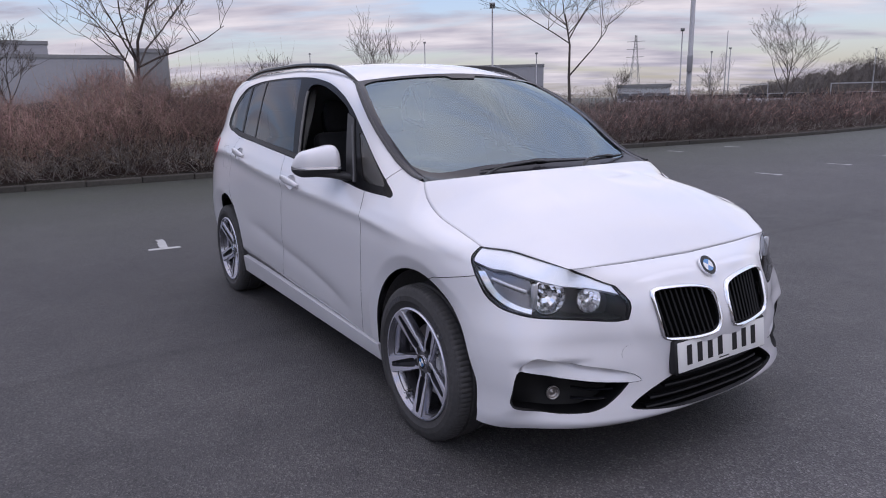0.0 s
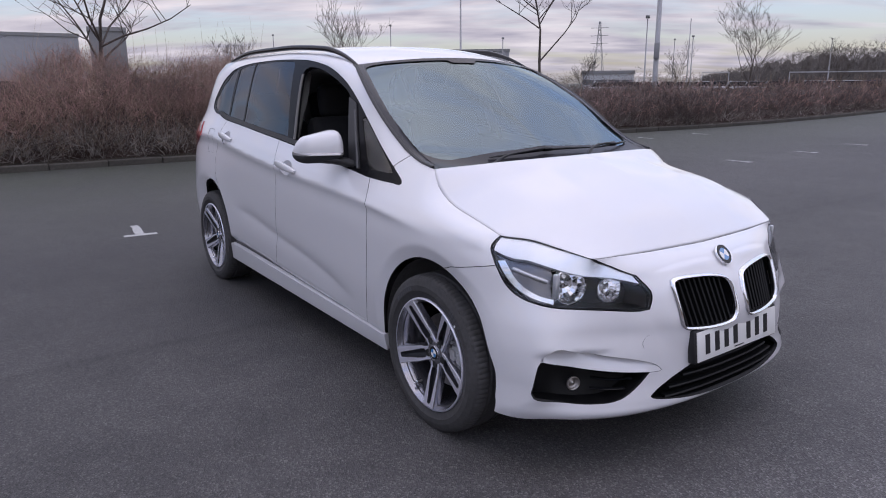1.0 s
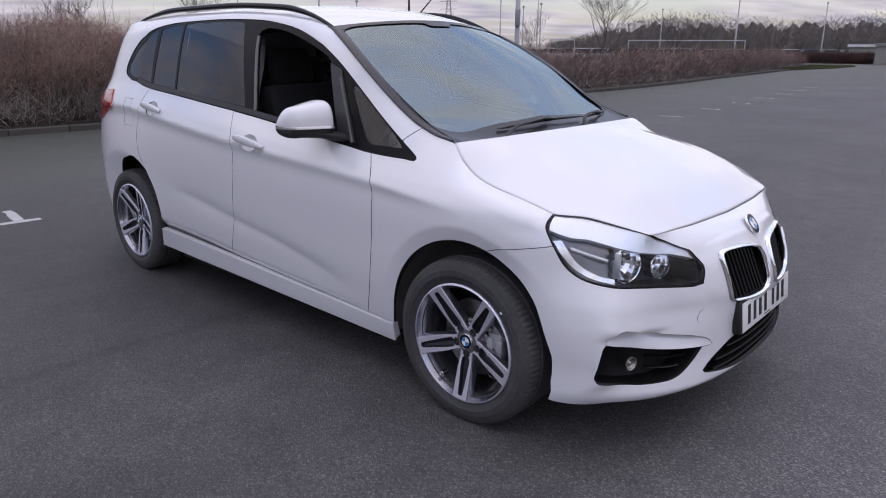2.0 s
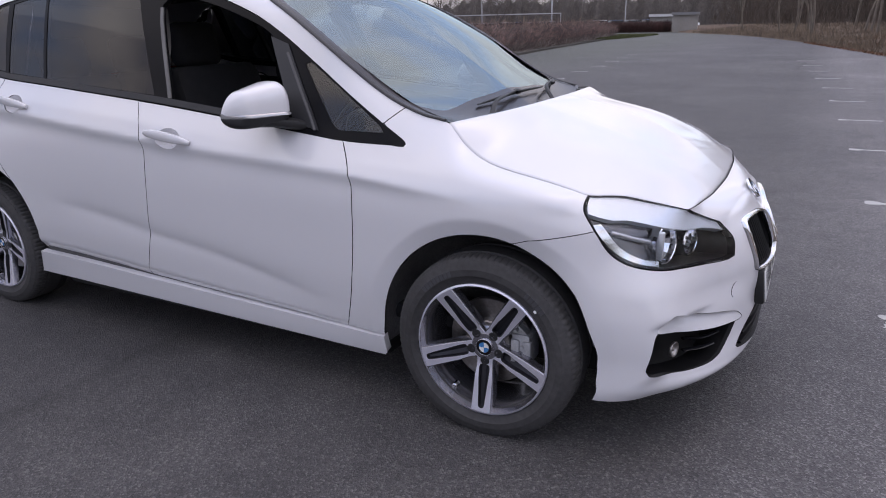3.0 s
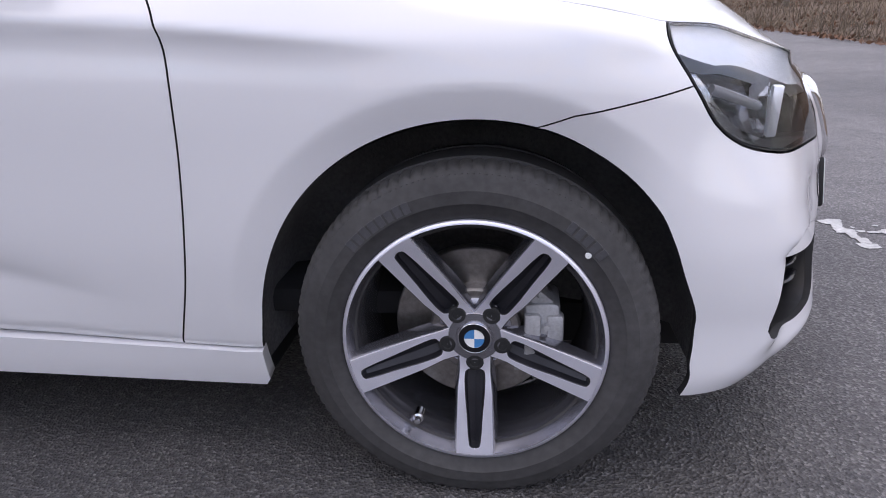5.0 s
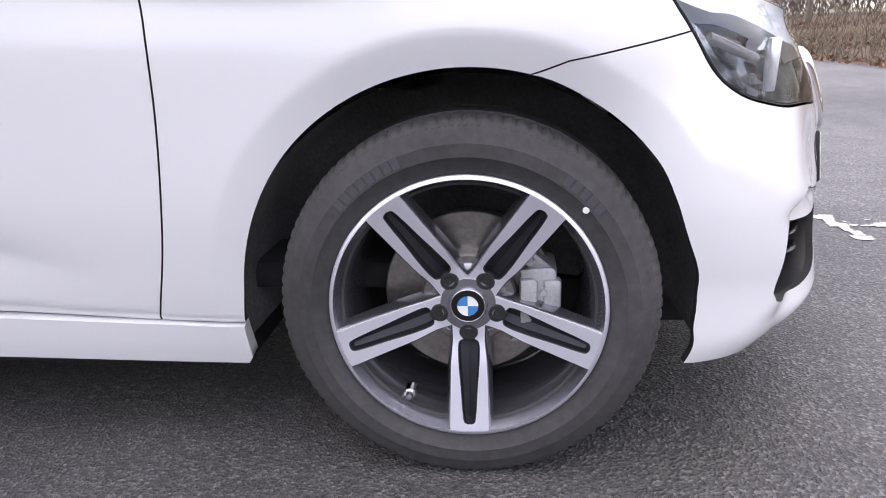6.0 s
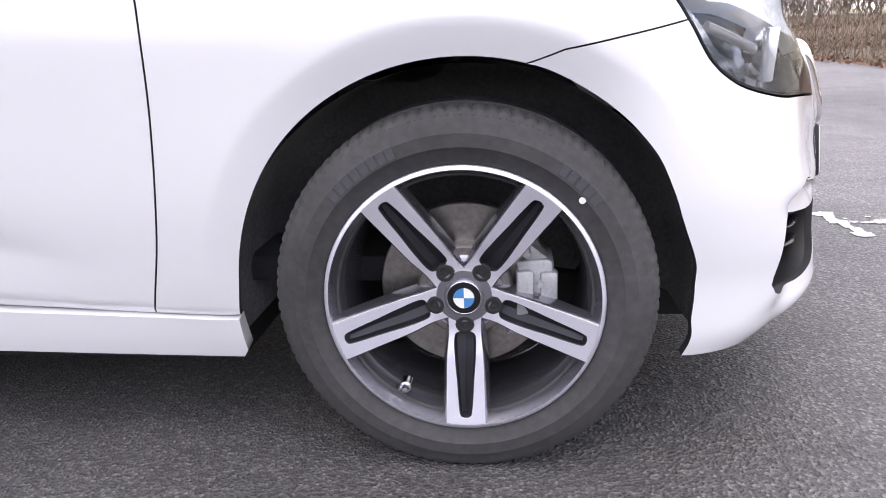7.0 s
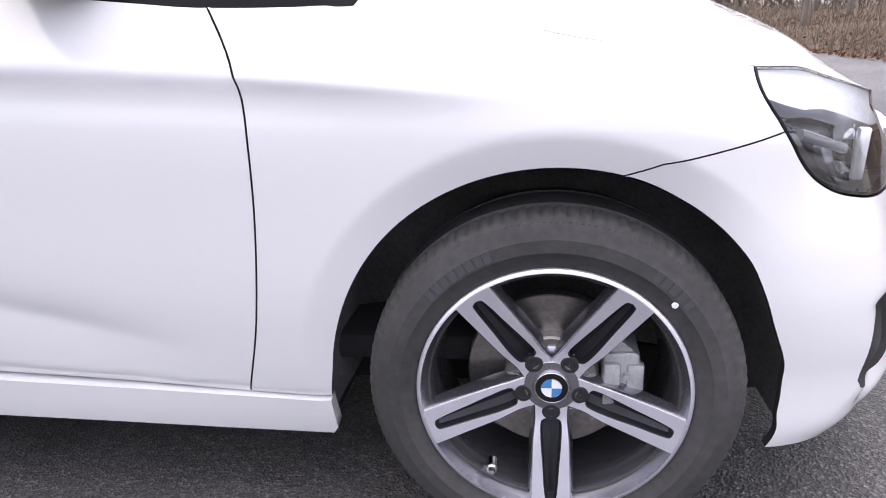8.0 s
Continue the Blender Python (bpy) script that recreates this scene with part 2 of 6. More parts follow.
def flat_mesh(outline, holes=(), step=0.02, gap=0.002):
    """Fills an outline with an even net. Returns flat points, triangles and the loops of the border."""
    loops = [[(A_F, b) if a > A_F - gap - 0.002 else (a, b) for a, b in shrink(dense(outline, step), gap)]] + [shrink(dense(h, step), -gap) for h in holes]
    pts, edges, rims = [], [], []
    for lp in loops:
        s = len(pts)
        pts += lp
        edges += [(s + i, s + (i + 1) % len(lp)) for i in range(len(lp))]
        rims.append(list(range(s, s + len(lp))))
    border = np.array(pts)
    lo, hi = border.min(0), border.max(0)
    gx, gy = np.meshgrid(np.arange(lo[0] + step / 2, hi[0], step), np.arange(lo[1] + step / 2, hi[1], step))
    gx[1::2] += step / 2
    q = np.stack([gx.ravel(), gy.ravel()], 1)
    keep = inside(loops[0], q)
    for h in loops[1:]:
        keep &= ~inside(h, q)
    q = q[keep]
    if len(q):
        near = np.concatenate([np.min(np.linalg.norm(c[:, None] - border[None], axis=2), axis=1) for c in np.array_split(q, max(1, len(q) // 400))])
        q = q[near > step * 0.55]
    cut = geometry.delaunay_2d_cdt([Vector(v) for v in pts + [tuple(v) for v in q]], edges, [], 0, 1e-6, True)
    v, f, orig = np.array([tuple(p) for p in cut[0]]), [tuple(t) for t in cut[2]], cut[3]
    where = {}
    for new_i, olds in enumerate(orig):
        for o in olds:
            where[o] = new_i
    mid = np.array([(v[a] + v[b] + v[c]) / 3 for a, b, c in f])
    keep = inside(loops[0], mid)
    for h in loops[1:]:
        keep &= ~inside(h, mid)
    return v, [t for t, k in zip(f, keep) if k], [[where[i] for i in r] for r in rims]


def panel(outline, holes=(), step=0.02, gap=0.002, out=0.0, depth=0.014, halves=1, bulge=None, push=None):
    """A piece of the body's skin, cut to an outline in (a, b), with its border turned in. halves 2: both halves of the car in one mesh."""
    v, f, rims = flat_mesh(outline, holes, step, gap)
    n = skin_normal(v[:, 0], v[:, 1])
    p = skin(v[:, 0], v[:, 1]) + n * out
    if bulge:
        p = p + n * bulge(v[:, 0], v[:, 1])[:, None]
    lid = p - n * 0.004
    if push is not None:
        p = p + np.array(push)
    verts, faces = list(p), []
    for a, b, c in f:
        up = np.dot(np.cross(p[b] - p[a], p[c] - p[a]), n[a])
        faces.append((a, b, c) if up > 0 else (a, c, b))
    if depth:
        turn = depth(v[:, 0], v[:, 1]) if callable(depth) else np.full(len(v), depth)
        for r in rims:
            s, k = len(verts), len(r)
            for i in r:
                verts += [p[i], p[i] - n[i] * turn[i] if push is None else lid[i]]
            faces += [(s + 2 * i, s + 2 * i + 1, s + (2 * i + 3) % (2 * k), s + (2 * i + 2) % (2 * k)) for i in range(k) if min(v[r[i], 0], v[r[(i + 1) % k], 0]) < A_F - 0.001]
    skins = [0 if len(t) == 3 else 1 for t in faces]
    if halves == 2:
        k = len(verts)
        verts += [q * (1, -1, 1) for q in verts]
        faces += [tuple(k + i for i in t[::-1]) for t in faces]
        skins = skins * 2
    return verts, faces, skins


def weld(me, far=0.0004):
    bm = bmesh.new()
    bm.from_mesh(me)
    bmesh.ops.remove_doubles(bm, verts=bm.verts, dist=far)
    bm.to_mesh(me)
    bm.free()
    return me


def flip(verts, faces):
    return [np.array(q) * (1, -1, 1) for q in verts], [tuple(t[::-1]) for t in faces]


def skin_part(name, mats, parent, label="", side=-1, **more):
    v, f, skins = panel(**more)
    if side > 0:
        v, f = flip(v, f)
    # white panels get near-black borders, which put the gaps' shade into colour
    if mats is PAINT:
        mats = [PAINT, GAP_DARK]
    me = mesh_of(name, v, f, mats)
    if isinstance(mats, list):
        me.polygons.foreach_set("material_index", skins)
    if more.get("halves") == 2:
        weld(me)
    me.set_sharp_from_angle(angle=radians(50))
    return part(name, me, mats, parent, label)



# ---- body surface of the car: x ahead from the front axle, y to its left, z up
def curve(*pts):
    """A smooth curve through (x, value) knots that never overshoots."""
    xs, ys = np.array(sorted(pts), float).T
    h, d = np.diff(xs), np.diff(ys) / np.diff(xs)
    m = np.zeros(len(xs))
    m[0], m[-1] = d[0], d[-1]
    for i in range(1, len(xs) - 1):
        if d[i - 1] * d[i] > 0:
            w1, w2 = 2 * h[i] + h[i - 1], h[i] + 2 * h[i - 1]
            m[i] = (w1 + w2) / (w1 / d[i - 1] + w2 / d[i])

    def at(x):
        x = np.clip(np.asarray(x, float), xs[0], xs[-1])
        i = np.clip(np.searchsorted(xs, x) - 1, 0, len(xs) - 2)
        t = (x - xs[i]) / h[i]
        return ((1 + 2 * t) * (1 - t) ** 2) * ys[i] + t * (1 - t) ** 2 * h[i] * m[i] + t * t * (3 - 2 * t) * ys[i + 1] + t * t * (t - 1) * h[i] * m[i + 1]
    return at


def ease(a, b, x):
    t = np.clip((np.asarray(x, float) - a) / (b - a), 0, 1)
    return t * t * (3 - 2 * t)


AXLE_R, HUB_Z, TYRE_R = -2.78, 0.318, 0.3265
X_F, X_R, A_F, A_R = 0.1, -2.7, 1.25, -3.9          # where the front and rear corners begin; the nose and tail centre lines
BELT = curve((-3.4, 1.3), (-2.9, 1.2), (-2.5, 1.14), (-2.15, 1.115), (-1.6, 1.075), (-1.23, 1.04), (-0.72, 0.985), (-0.3, 0.955), (0.1, 0.93), (1.3, 0.93))
SIDE = curve((0.12, 0.77), (0.165, 0.80), (0.20, 0.824), (0.28, 0.838), (0.36, 0.85), (0.5, 0.866), (0.65, 0.872), (0.8, 0.877), (0.9, 0.870), (0.97, 0.849), (1.02, 0.822), (1.06, 0.80), (1.2, 0.752), (1.35, 0.697), (1.5, 0.63), (1.62, 0.57))
NOSE = curve((0.12, 0.66), (0.17, 0.73), (0.2, 0.752), (0.26, 0.815), (0.36, 0.823), (0.46, 0.820), (0.55, 0.824), (0.65, 0.787), (0.72, 0.742), (0.76, 0.712), (0.80, 0.66))
NOSE_N = curve((0.2, 3.25), (0.35, 3.3), (0.46, 3.05), (0.54, 2.68), (0.62, 2.36), (0.68, 2.22), (0.74, 2.17), (0.8, 2.1), (0.9, 2.1))
NOSE_M = curve((0.2, 2.69), (0.28, 2.53), (0.36, 2.30), (0.45, 2.25), (0.55, 2.03), (0.65, 2.1), (0.72, 2.16), (0.8, 2.1), (0.9, 2.1))
TAIL = curve((0.15, 0.9), (0.35, 1.0), (0.6, 1.01), (0.9, 1.0), (1.0, 0.98), (1.1, 0.93), (1.25, 0.86), (1.4, 0.78), (1.6, 0.62))
CREASE_HI = curve((-3.2, 1.08), (-2.9, 1.05), (-1.5, 0.925), (-0.49, 0.862), (-0.2, 0.835), (0.2, 0.80))
CREASE_LO = curve((-2.5, 0.62), (-2.0, 0.592), (-1.5, 0.523), (-1.2, 0.485), (-0.9, 0.428), (-0.72, 0.388), (-0.6, 0.355), (-0.3, 0.30))
SILL_TOP = curve((-2.5, 0.346), (-2.38, 0.341), (-1.64, 0.3135), (-0.9, 0.2875), (-0.41, 0.2735), (0.2, 0.2735))
DOOR_TURN = curve((-2.5, 0.06), (-2.2, 0.055), (-1.9, 0.05), (-1.55, 0.038), (-1.2, 0.031), (-0.85, 0.024), (-0.55, 0.014), (-0.4, 0.010), (-0.3, 0.006), (0.0, 0.004))
# the shoulder, above which the skin rolls over to the bonnet line, the screen's edge and the roof's edge
SHOULDER = curve((-3.9, 1.42), (-3.3, 1.42), (-2.9, 1.43), (-2.6, 1.48), (-2.3, 1.508), (-1.9, 1.517), (-1.55, 1.51), (-1.3, 1.482), (-1.1, 1.43), (-0.9, 1.335), (-0.7, 1.205), (-0.5, 1.06), (-0.38, 0.975), (-0.25, 0.92), (-0.1, 0.88), (0.1, 0.845), (0.38, 0.795), (0.735, 0.73), (0.9, 0.73), (1.25, 0.74))
TOP_X = curve((-3.9, -3.42), (-3.5, -3.38), (-3.2, -3.2), (-2.9, -2.93), (-2.7, -2.7), (0.12, 0.12), (0.2, 0.195), (0.28, 0.252), (0.38, 0.305), (0.5, 0.395), (0.6, 0.475), (0.7, 0.553), (0.735, 0.583), (0.85, 0.606), (1.0, 0.624), (1.25, 0.634))
TOP_Y = curve((-3.9, 0.0), (-3.5, 0.36), (-3.2, 0.53), (-2.9, 0.565), (-2.0, 0.578), (-1.5, 0.580), (-1.1, 0.590), (-1.0, 0.622), (-0.9, 0.654), (-0.8, 0.680), (-0.7, 0.700), (-0.6, 0.709), (-0.5, 0.711), (-0.4, 0.714), (-0.3, 0.714), (-0.205, 0.708), (-0.17, 0.722), (-0.13, 0.733), (-0.08, 0.736), (-0.02, 0.740), (0.05, 0.747), (0.12, 0.754), (0.2, 0.762), (0.28, 0.766), (0.38, 0.768), (0.5, 0.708), (0.6, 0.652), (0.7, 0.598), (0.735, 0.573), (0.85, 0.45), (1.0, 0.29), (1.25, 0.0))
TOP_Z = curve((-3.9, 1.53), (-3.3, 1.525), (-2.95, 1.54), (-2.45, 1.565), (-2.0, 1.567), (-1.5, 1.545), (-1.3, 1.52), (-1.1, 1.474), (-1.0, 1.434), (-0.9, 1.387), (-0.8, 1.333), (-0.7, 1.275), (-0.6, 1.210), (-0.5, 1.146), (-0.4, 1.094), (-0.3, 1.058), (-0.205, 1.036), (-0.17, 1.008), (-0.13, 0.972), (-0.08, 0.937), (-0.02, 0.913), (0.05, 0.898), (0.12, 0.887), (0.2, 0.874), (0.28, 0.862), (0.38, 0.850), (0.5, 0.842), (0.6, 0.820), (0.7, 0.796), (0.735, 0.786), (0.85, 0.783), (1.0, 0.780), (1.25, 0.776))
ROLL = 0.2                                             # how much of b the roll-over takes


def half_width(x, z):
    z1 = z - (BELT(x) - 1.05) * ease(0.6, 0.98, z)
    y = SIDE(z1)
    y = y - 0.028 * ease(-1.6, -2.7, x) * ease(0.7, 1.05, z)
    y = y + 0.03 * ease(-0.1, 0.1, x) * ease(0.36, 0.2, z)
    d = CREASE_HI(x) - z
    fade = ease(0.05, -0.45, x)
    y = y - 0.019 * fade * np.where(d > 0, (1 - np.exp(-np.clip(d, 0, 9) / 0.024)) * np.exp(-np.clip(d, 0, 9) / 0.13), 0)
    y = y + 0.004 * fade * np.exp(-(d / 0.03) ** 2)
    # the lower crease: the door tucks in down to it and swells again below
    d = z - CREASE_LO(x)
    fade = ease(-0.60, -0.95, x) * ease(-2.3, -1.9, x)
    y = y - 0.013 * fade * np.where(d > 0, np.exp(-np.abs(d) / 0.040), np.exp(-np.abs(d) / 0.085))
    return y


def flare(x, z):
    """The wheel arches flare out to a soft crease, and their lips turn back to the wheel."""
    out = 0.0 * x
    for hub in (0, AXLE_R):
        d = np.hypot(x - hub, z - HUB_Z) - 0.450
        soft = np.sqrt(d * d + 0.002 ** 2)
        out = out + (0.014 * np.exp(-np.maximum(d, 0) / 0.16) - 0.140 * (soft - d) * ease(0.40, 0.20, x - hub)) * ease(0.2, 0.35, z) * ease(1.0, 0.8, z)
    return out


def tuck(x):
    """Draws the nose back a little, growing towards its tip."""
    d = np.maximum(np.asarray(x, float) - 0.3, 0)
    return x - 0.06 * d * d / (d + 0.08)


def base_skin(a, z):
    a, z = np.broadcast_arrays(np.asarray(a, float), np.asarray(z, float))
    x, y = a.copy(), half_width(np.clip(a, X_R, X_F), z)
    f, r = a > X_F, a < X_R
    th = np.clip((a - X_F) / (A_F - X_F), 0, 1) * np.pi / 2
    low, zone = ease(0.32, 0.22, z), ease(0.490, 0.452, z)
    k = ease(0.46 - 0.035 * zone - 0.14 * low, 0.80 - 0.17 * zone - 0.03 * low, a)
    e = 2 / (NOSE_N(z) * (1 - k) + NOSE_M(z) * k)
    x = np.where(f, X_F + (NOSE(z) - X_F) * np.sin(th) ** e, x)
    y = np.where(f, y * np.clip(np.cos(th), 1e-9, 1) ** e, y)
    th = np.clip((X_R - a) / (X_R - A_R), 0, 1) * np.pi / 2
    x = np.where(r, X_R - TAIL(z) * np.sin(th) ** 0.74, x)
    y = np.where(r, y * np.clip(np.cos(th), 1e-9, 1) ** 0.74, y)
    y = y + flare(x, z) * np.clip(1.3 - np.abs(x - np.where(x > -1.4, 0, AXLE_R)) / 0.6, 0, 1)
    sink = 0.013 * ease(0.5, 0.85, a) * ease(0.21, 0.30, z) * ease(0.80, 0.70, z)
    return np.stack([tuck(x), -y, z - sink], -1)


def edge(a):
    """The line on which the skin of the side ends: bonnet line, screen edge, roof edge."""
    return np.stack([tuck(TOP_X(a)), -TOP_Y(a), TOP_Z(a)], -1)


def skin(a, b):
    """The right half of the skin: a runs along the car and round its corners, b is the height up to the shoulder and ROLL more to the edge."""
    a, b = np.broadcast_arrays(np.asarray(a, float), np.asarray(b, float))
    zs = SHOULDER(a)
    p = base_skin(a, np.minimum(b, zs))
    t = np.clip((b - zs) / ROLL, 0, 1)[..., None]
    p0, p1 = base_skin(a, zs), edge(a)
    up = (p0 - base_skin(a, zs - 0.01)) / 0.01
    up = up / np.linalg.norm(up, axis=-1, keepdims=True)
    gap = np.linalg.norm(p1 - p0, axis=-1, keepdims=True)
    mid = p0 + up * gap * 0.45
    over = (1 - t) ** 2 * p0 + 2 * t * (1 - t) * mid + t * t * p1
    return np.where(t > 0, over, p)


def skin_normal(a, b):
    e = 0.004
    da = skin(np.minimum(a + e, A_F), b) - skin(np.maximum(a - e, A_R), b)
    db = skin(a, b + e) - skin(a, b - e)
    n = np.cross(da, db)
    return n / np.maximum(np.linalg.norm(n, axis=-1, keepdims=True), 1e-12)


def top(a):
    return float(SHOULDER(a)) + ROLL


# ==== the car
# its cut lines, in (a, b)
ARCH_R = curve((-23, 0.298), (-7, 0.2605), (4, 0.258), (12, 0.2635), (21, 0.270), (30, 0.285), (36, 0.305), (43, 0.336), (47, 0.3515), (53, 0.371), (61, 0.3850), (75, 0.3965), (100, 0.3955), (130, 0.395), (160, 0.391), (175, 0.394), (188, 0.409))


def arch_line(u0, u1, n=48):
    return [(float(ARCH_R(u)) * math.cos(radians(u)), HUB_Z + float(ARCH_R(u)) * math.sin(radians(u))) for u in np.linspace(u0, u1, n)]


ARCH_F = arch_line(75, 186.2)
ARCH_NOSE = arch_line(75, -22)
GAP_DOOR = spline([(-0.566, 0.276), (-0.52, 0.45), (-0.496, 0.636), (-0.492, 0.80), (-0.508, 0.885), (-0.558, 0.972)])
GAP_MID = spline([(-1.64, 0.315), (-1.575, 0.5), (-1.535, 0.7), (-1.52, 0.87), (-1.54, 0.98), (-1.58, 1.078)])
GAP_REAR = spline([(-2.46, 0.680), (-2.54, 0.78), (-2.58, 0.9), (-2.56, 1.05), (-2.52, 1.150)])
DLO_TOP = spline([(-0.312, 0.992), (-0.322, 1.005), (-0.37, 1.036), (-0.522, 1.132), (-0.726, 1.25), (-0.948, 1.364), (-1.182, 1.454), (-1.38, 1.502), (-1.62, 1.532), (-2.016, 1.543), (-2.454, 1.532), (-2.66, 1.475), (-2.745, 1.38), (-2.785, 1.27), (-2.775, 1.225)])
BELT_LINE = [(-2.775, 1.225)] + spline([(-2.72, 1.19), (-2.52, 1.150), (-2.148, 1.122), (-1.58, 1.078), (-1.23, 1.044), (-0.72, 0.988), (-0.562, 0.972), (-0.40, 0.967), (-0.345, 0.969), (-0.318, 0.977), (-0.312, 0.992)])
HL_REAR = spline([(0.382, top(0.382)), (0.376, 0.90), (0.376, 0.82), (0.380, 0.755)])
HL_LOW = spline([(0.380, 0.755), (0.402, 0.695), (0.432, 0.664), (0.468, 0.646), (0.53, 0.632), (0.588, 0.626), (0.66, 0.625), (0.75, 0.622), (0.86, 0.615), (0.896, 0.619), (0.911, 0.642), (0.924, 0.68), (0.904, 0.72), (0.86, 0.775), (0.80, 0.86), (0.74, top(0.74))])
BOTTOM = spline([(0.275, 0.205), (0.45, 0.210), (0.7, 0.220), (0.95, 0.214), (1.1, 0.205), (1.25, 0.20)])
LOW_GRILLE = [(1.25, 0.252)] + spline([(1.25, 0.252), (1.12, 0.262), (0.99, 0.284), (0.94, 0.296), (0.927, 0.305), (0.943, 0.325), (0.985, 0.356), (1.065, 0.396), (1.13, 0.410), (1.25, 0.412)])[1:]
KIDNEY = spline([(0.996, 0.688), (0.989, 0.62), (0.988, 0.568), (1.003, 0.540), (1.06, 0.530), (1.13, 0.525), (1.195, 0.529), (1.222, 0.548), (1.230, 0.60), (1.228, 0.65), (1.212, 0.685), (1.15, 0.703), (1.06, 0.710), (1.015, 0.706)], 0.01, True)
FOG_TOP = spline([(0.505, 0.440), (0.56, 0.427), (0.62, 0.416), (0.75, 0.405), (0.905, 0.3935)], 0.012)
FOG_LOW = spline([(0.905, 0.3935), (0.864, 0.346), (0.824, 0.312), (0.79, 0.299)], 0.012) + spline([(0.77, 0.2945), (0.70, 0.289), (0.63, 0.287), (0.54, 0.292), (0.47, 0.300), (0.438, 0.307), (0.423, 0.322), (0.431, 0.352), (0.452, 0.395), (0.476, 0.430), (0.489, 0.438)], 0.012)
FOG = FOG_TOP + FOG_LOW[1:]
BROW = spline([(0.489, 0.438), (0.500, 0.452), (0.522, 0.470), (0.558, 0.4885), (0.603, 0.490), (0.72, 0.4660), (0.83, 0.450), (0.909, 0.428), (0.942, 0.408), (0.951, 0.396), (0.935, 0.393), (0.905, 0.3935)], 0.010)
FLAP = [(-2.715, 1.085), (-2.665, 1.085), (-2.645, 0.93), (-2.715, 0.93)]
BAND = vary(material("lamp_band", (0.84, 0.86, 0.90), 0.28, 0.65), ((5, 0.05), (90, 0.04)))
LAMP_WALL = vary(material("lamp_wall_silver", (0.16, 0.16, 0.175), 0.22, 0.95), ((30, 0.12), (150, 0.08)), bump=0.06, bump_scale=60)
STRIP_GREY = vary(material("strip_grey", (0.06, 0.06, 0.064), 0.45), ((10, 0.1), (300, 0.1)))
CLEAR_ROD = material("lamp_rod", (0.62, 0.62, 0.64), 0.12, 0.7)
FRIT = vary(material("screen_print", (0.020, 0.019, 0.023), 0.25, Specular_IOR_Level=0.32), ((4, 0.15), (200, 0.1)))


def cut_between(f, a0, a1, gap):
    return [(float(a), float(f(a)) + gap) for a in np.linspace(a0, a1, 30)]


def brow(a, b):
    """The lip under the grilles and the grilles' raised surround."""
    low = 0.005 * np.exp(-((b - 0.235) / 0.025) ** 2) * ease(0.3, 0.5, a)
    ring_k = np.hypot((a - 1.115) / 0.16, (b - 0.615) / 0.125)
    return low + 0.009 * ease(1.45, 0.92, ring_k)


def recess(a, b):
    """How far the strip between the brow and the fog lamp's opening lies under the skin."""
    foot = np.interp(a, [q[0] for q in FOG_TOP], [q[1] for q in FOG_TOP])
    head = np.interp(a, [q[0] for q in BROW[:-6]], [q[1] for q in BROW[:-6]])
    k = np.clip((b - foot) / np.maximum(head - foot, 0.004), 0, 1)
    return (0.003 + 0.027 * k ** 1.3) * ease(0.95, 0.84, a)


def strip_skin(a, b):
    return brow(a, b) - recess(a, b)


def strip_turn(a, b):
    foot = np.interp(a, [q[0] for q in FOG_TOP], [q[1] for q in FOG_TOP])
    return np.where(b < foot + 0.003, 0.02, -recess(a, b) + 0.0006)


def door_foot(a, b):
    """The doors' feet turn in above the sill."""
    d = b - SILL_TOP(a)
    return -0.62 * DOOR_TURN(a) * np.clip(1 - d / DOOR_TURN(a), 0, 1)


def cup_line(a, b):
    return [(a + 0.064 * math.cos(u), b + 0.038 * math.sin(u)) for u in np.linspace(0, 2 * math.pi, 33)[:-1]]


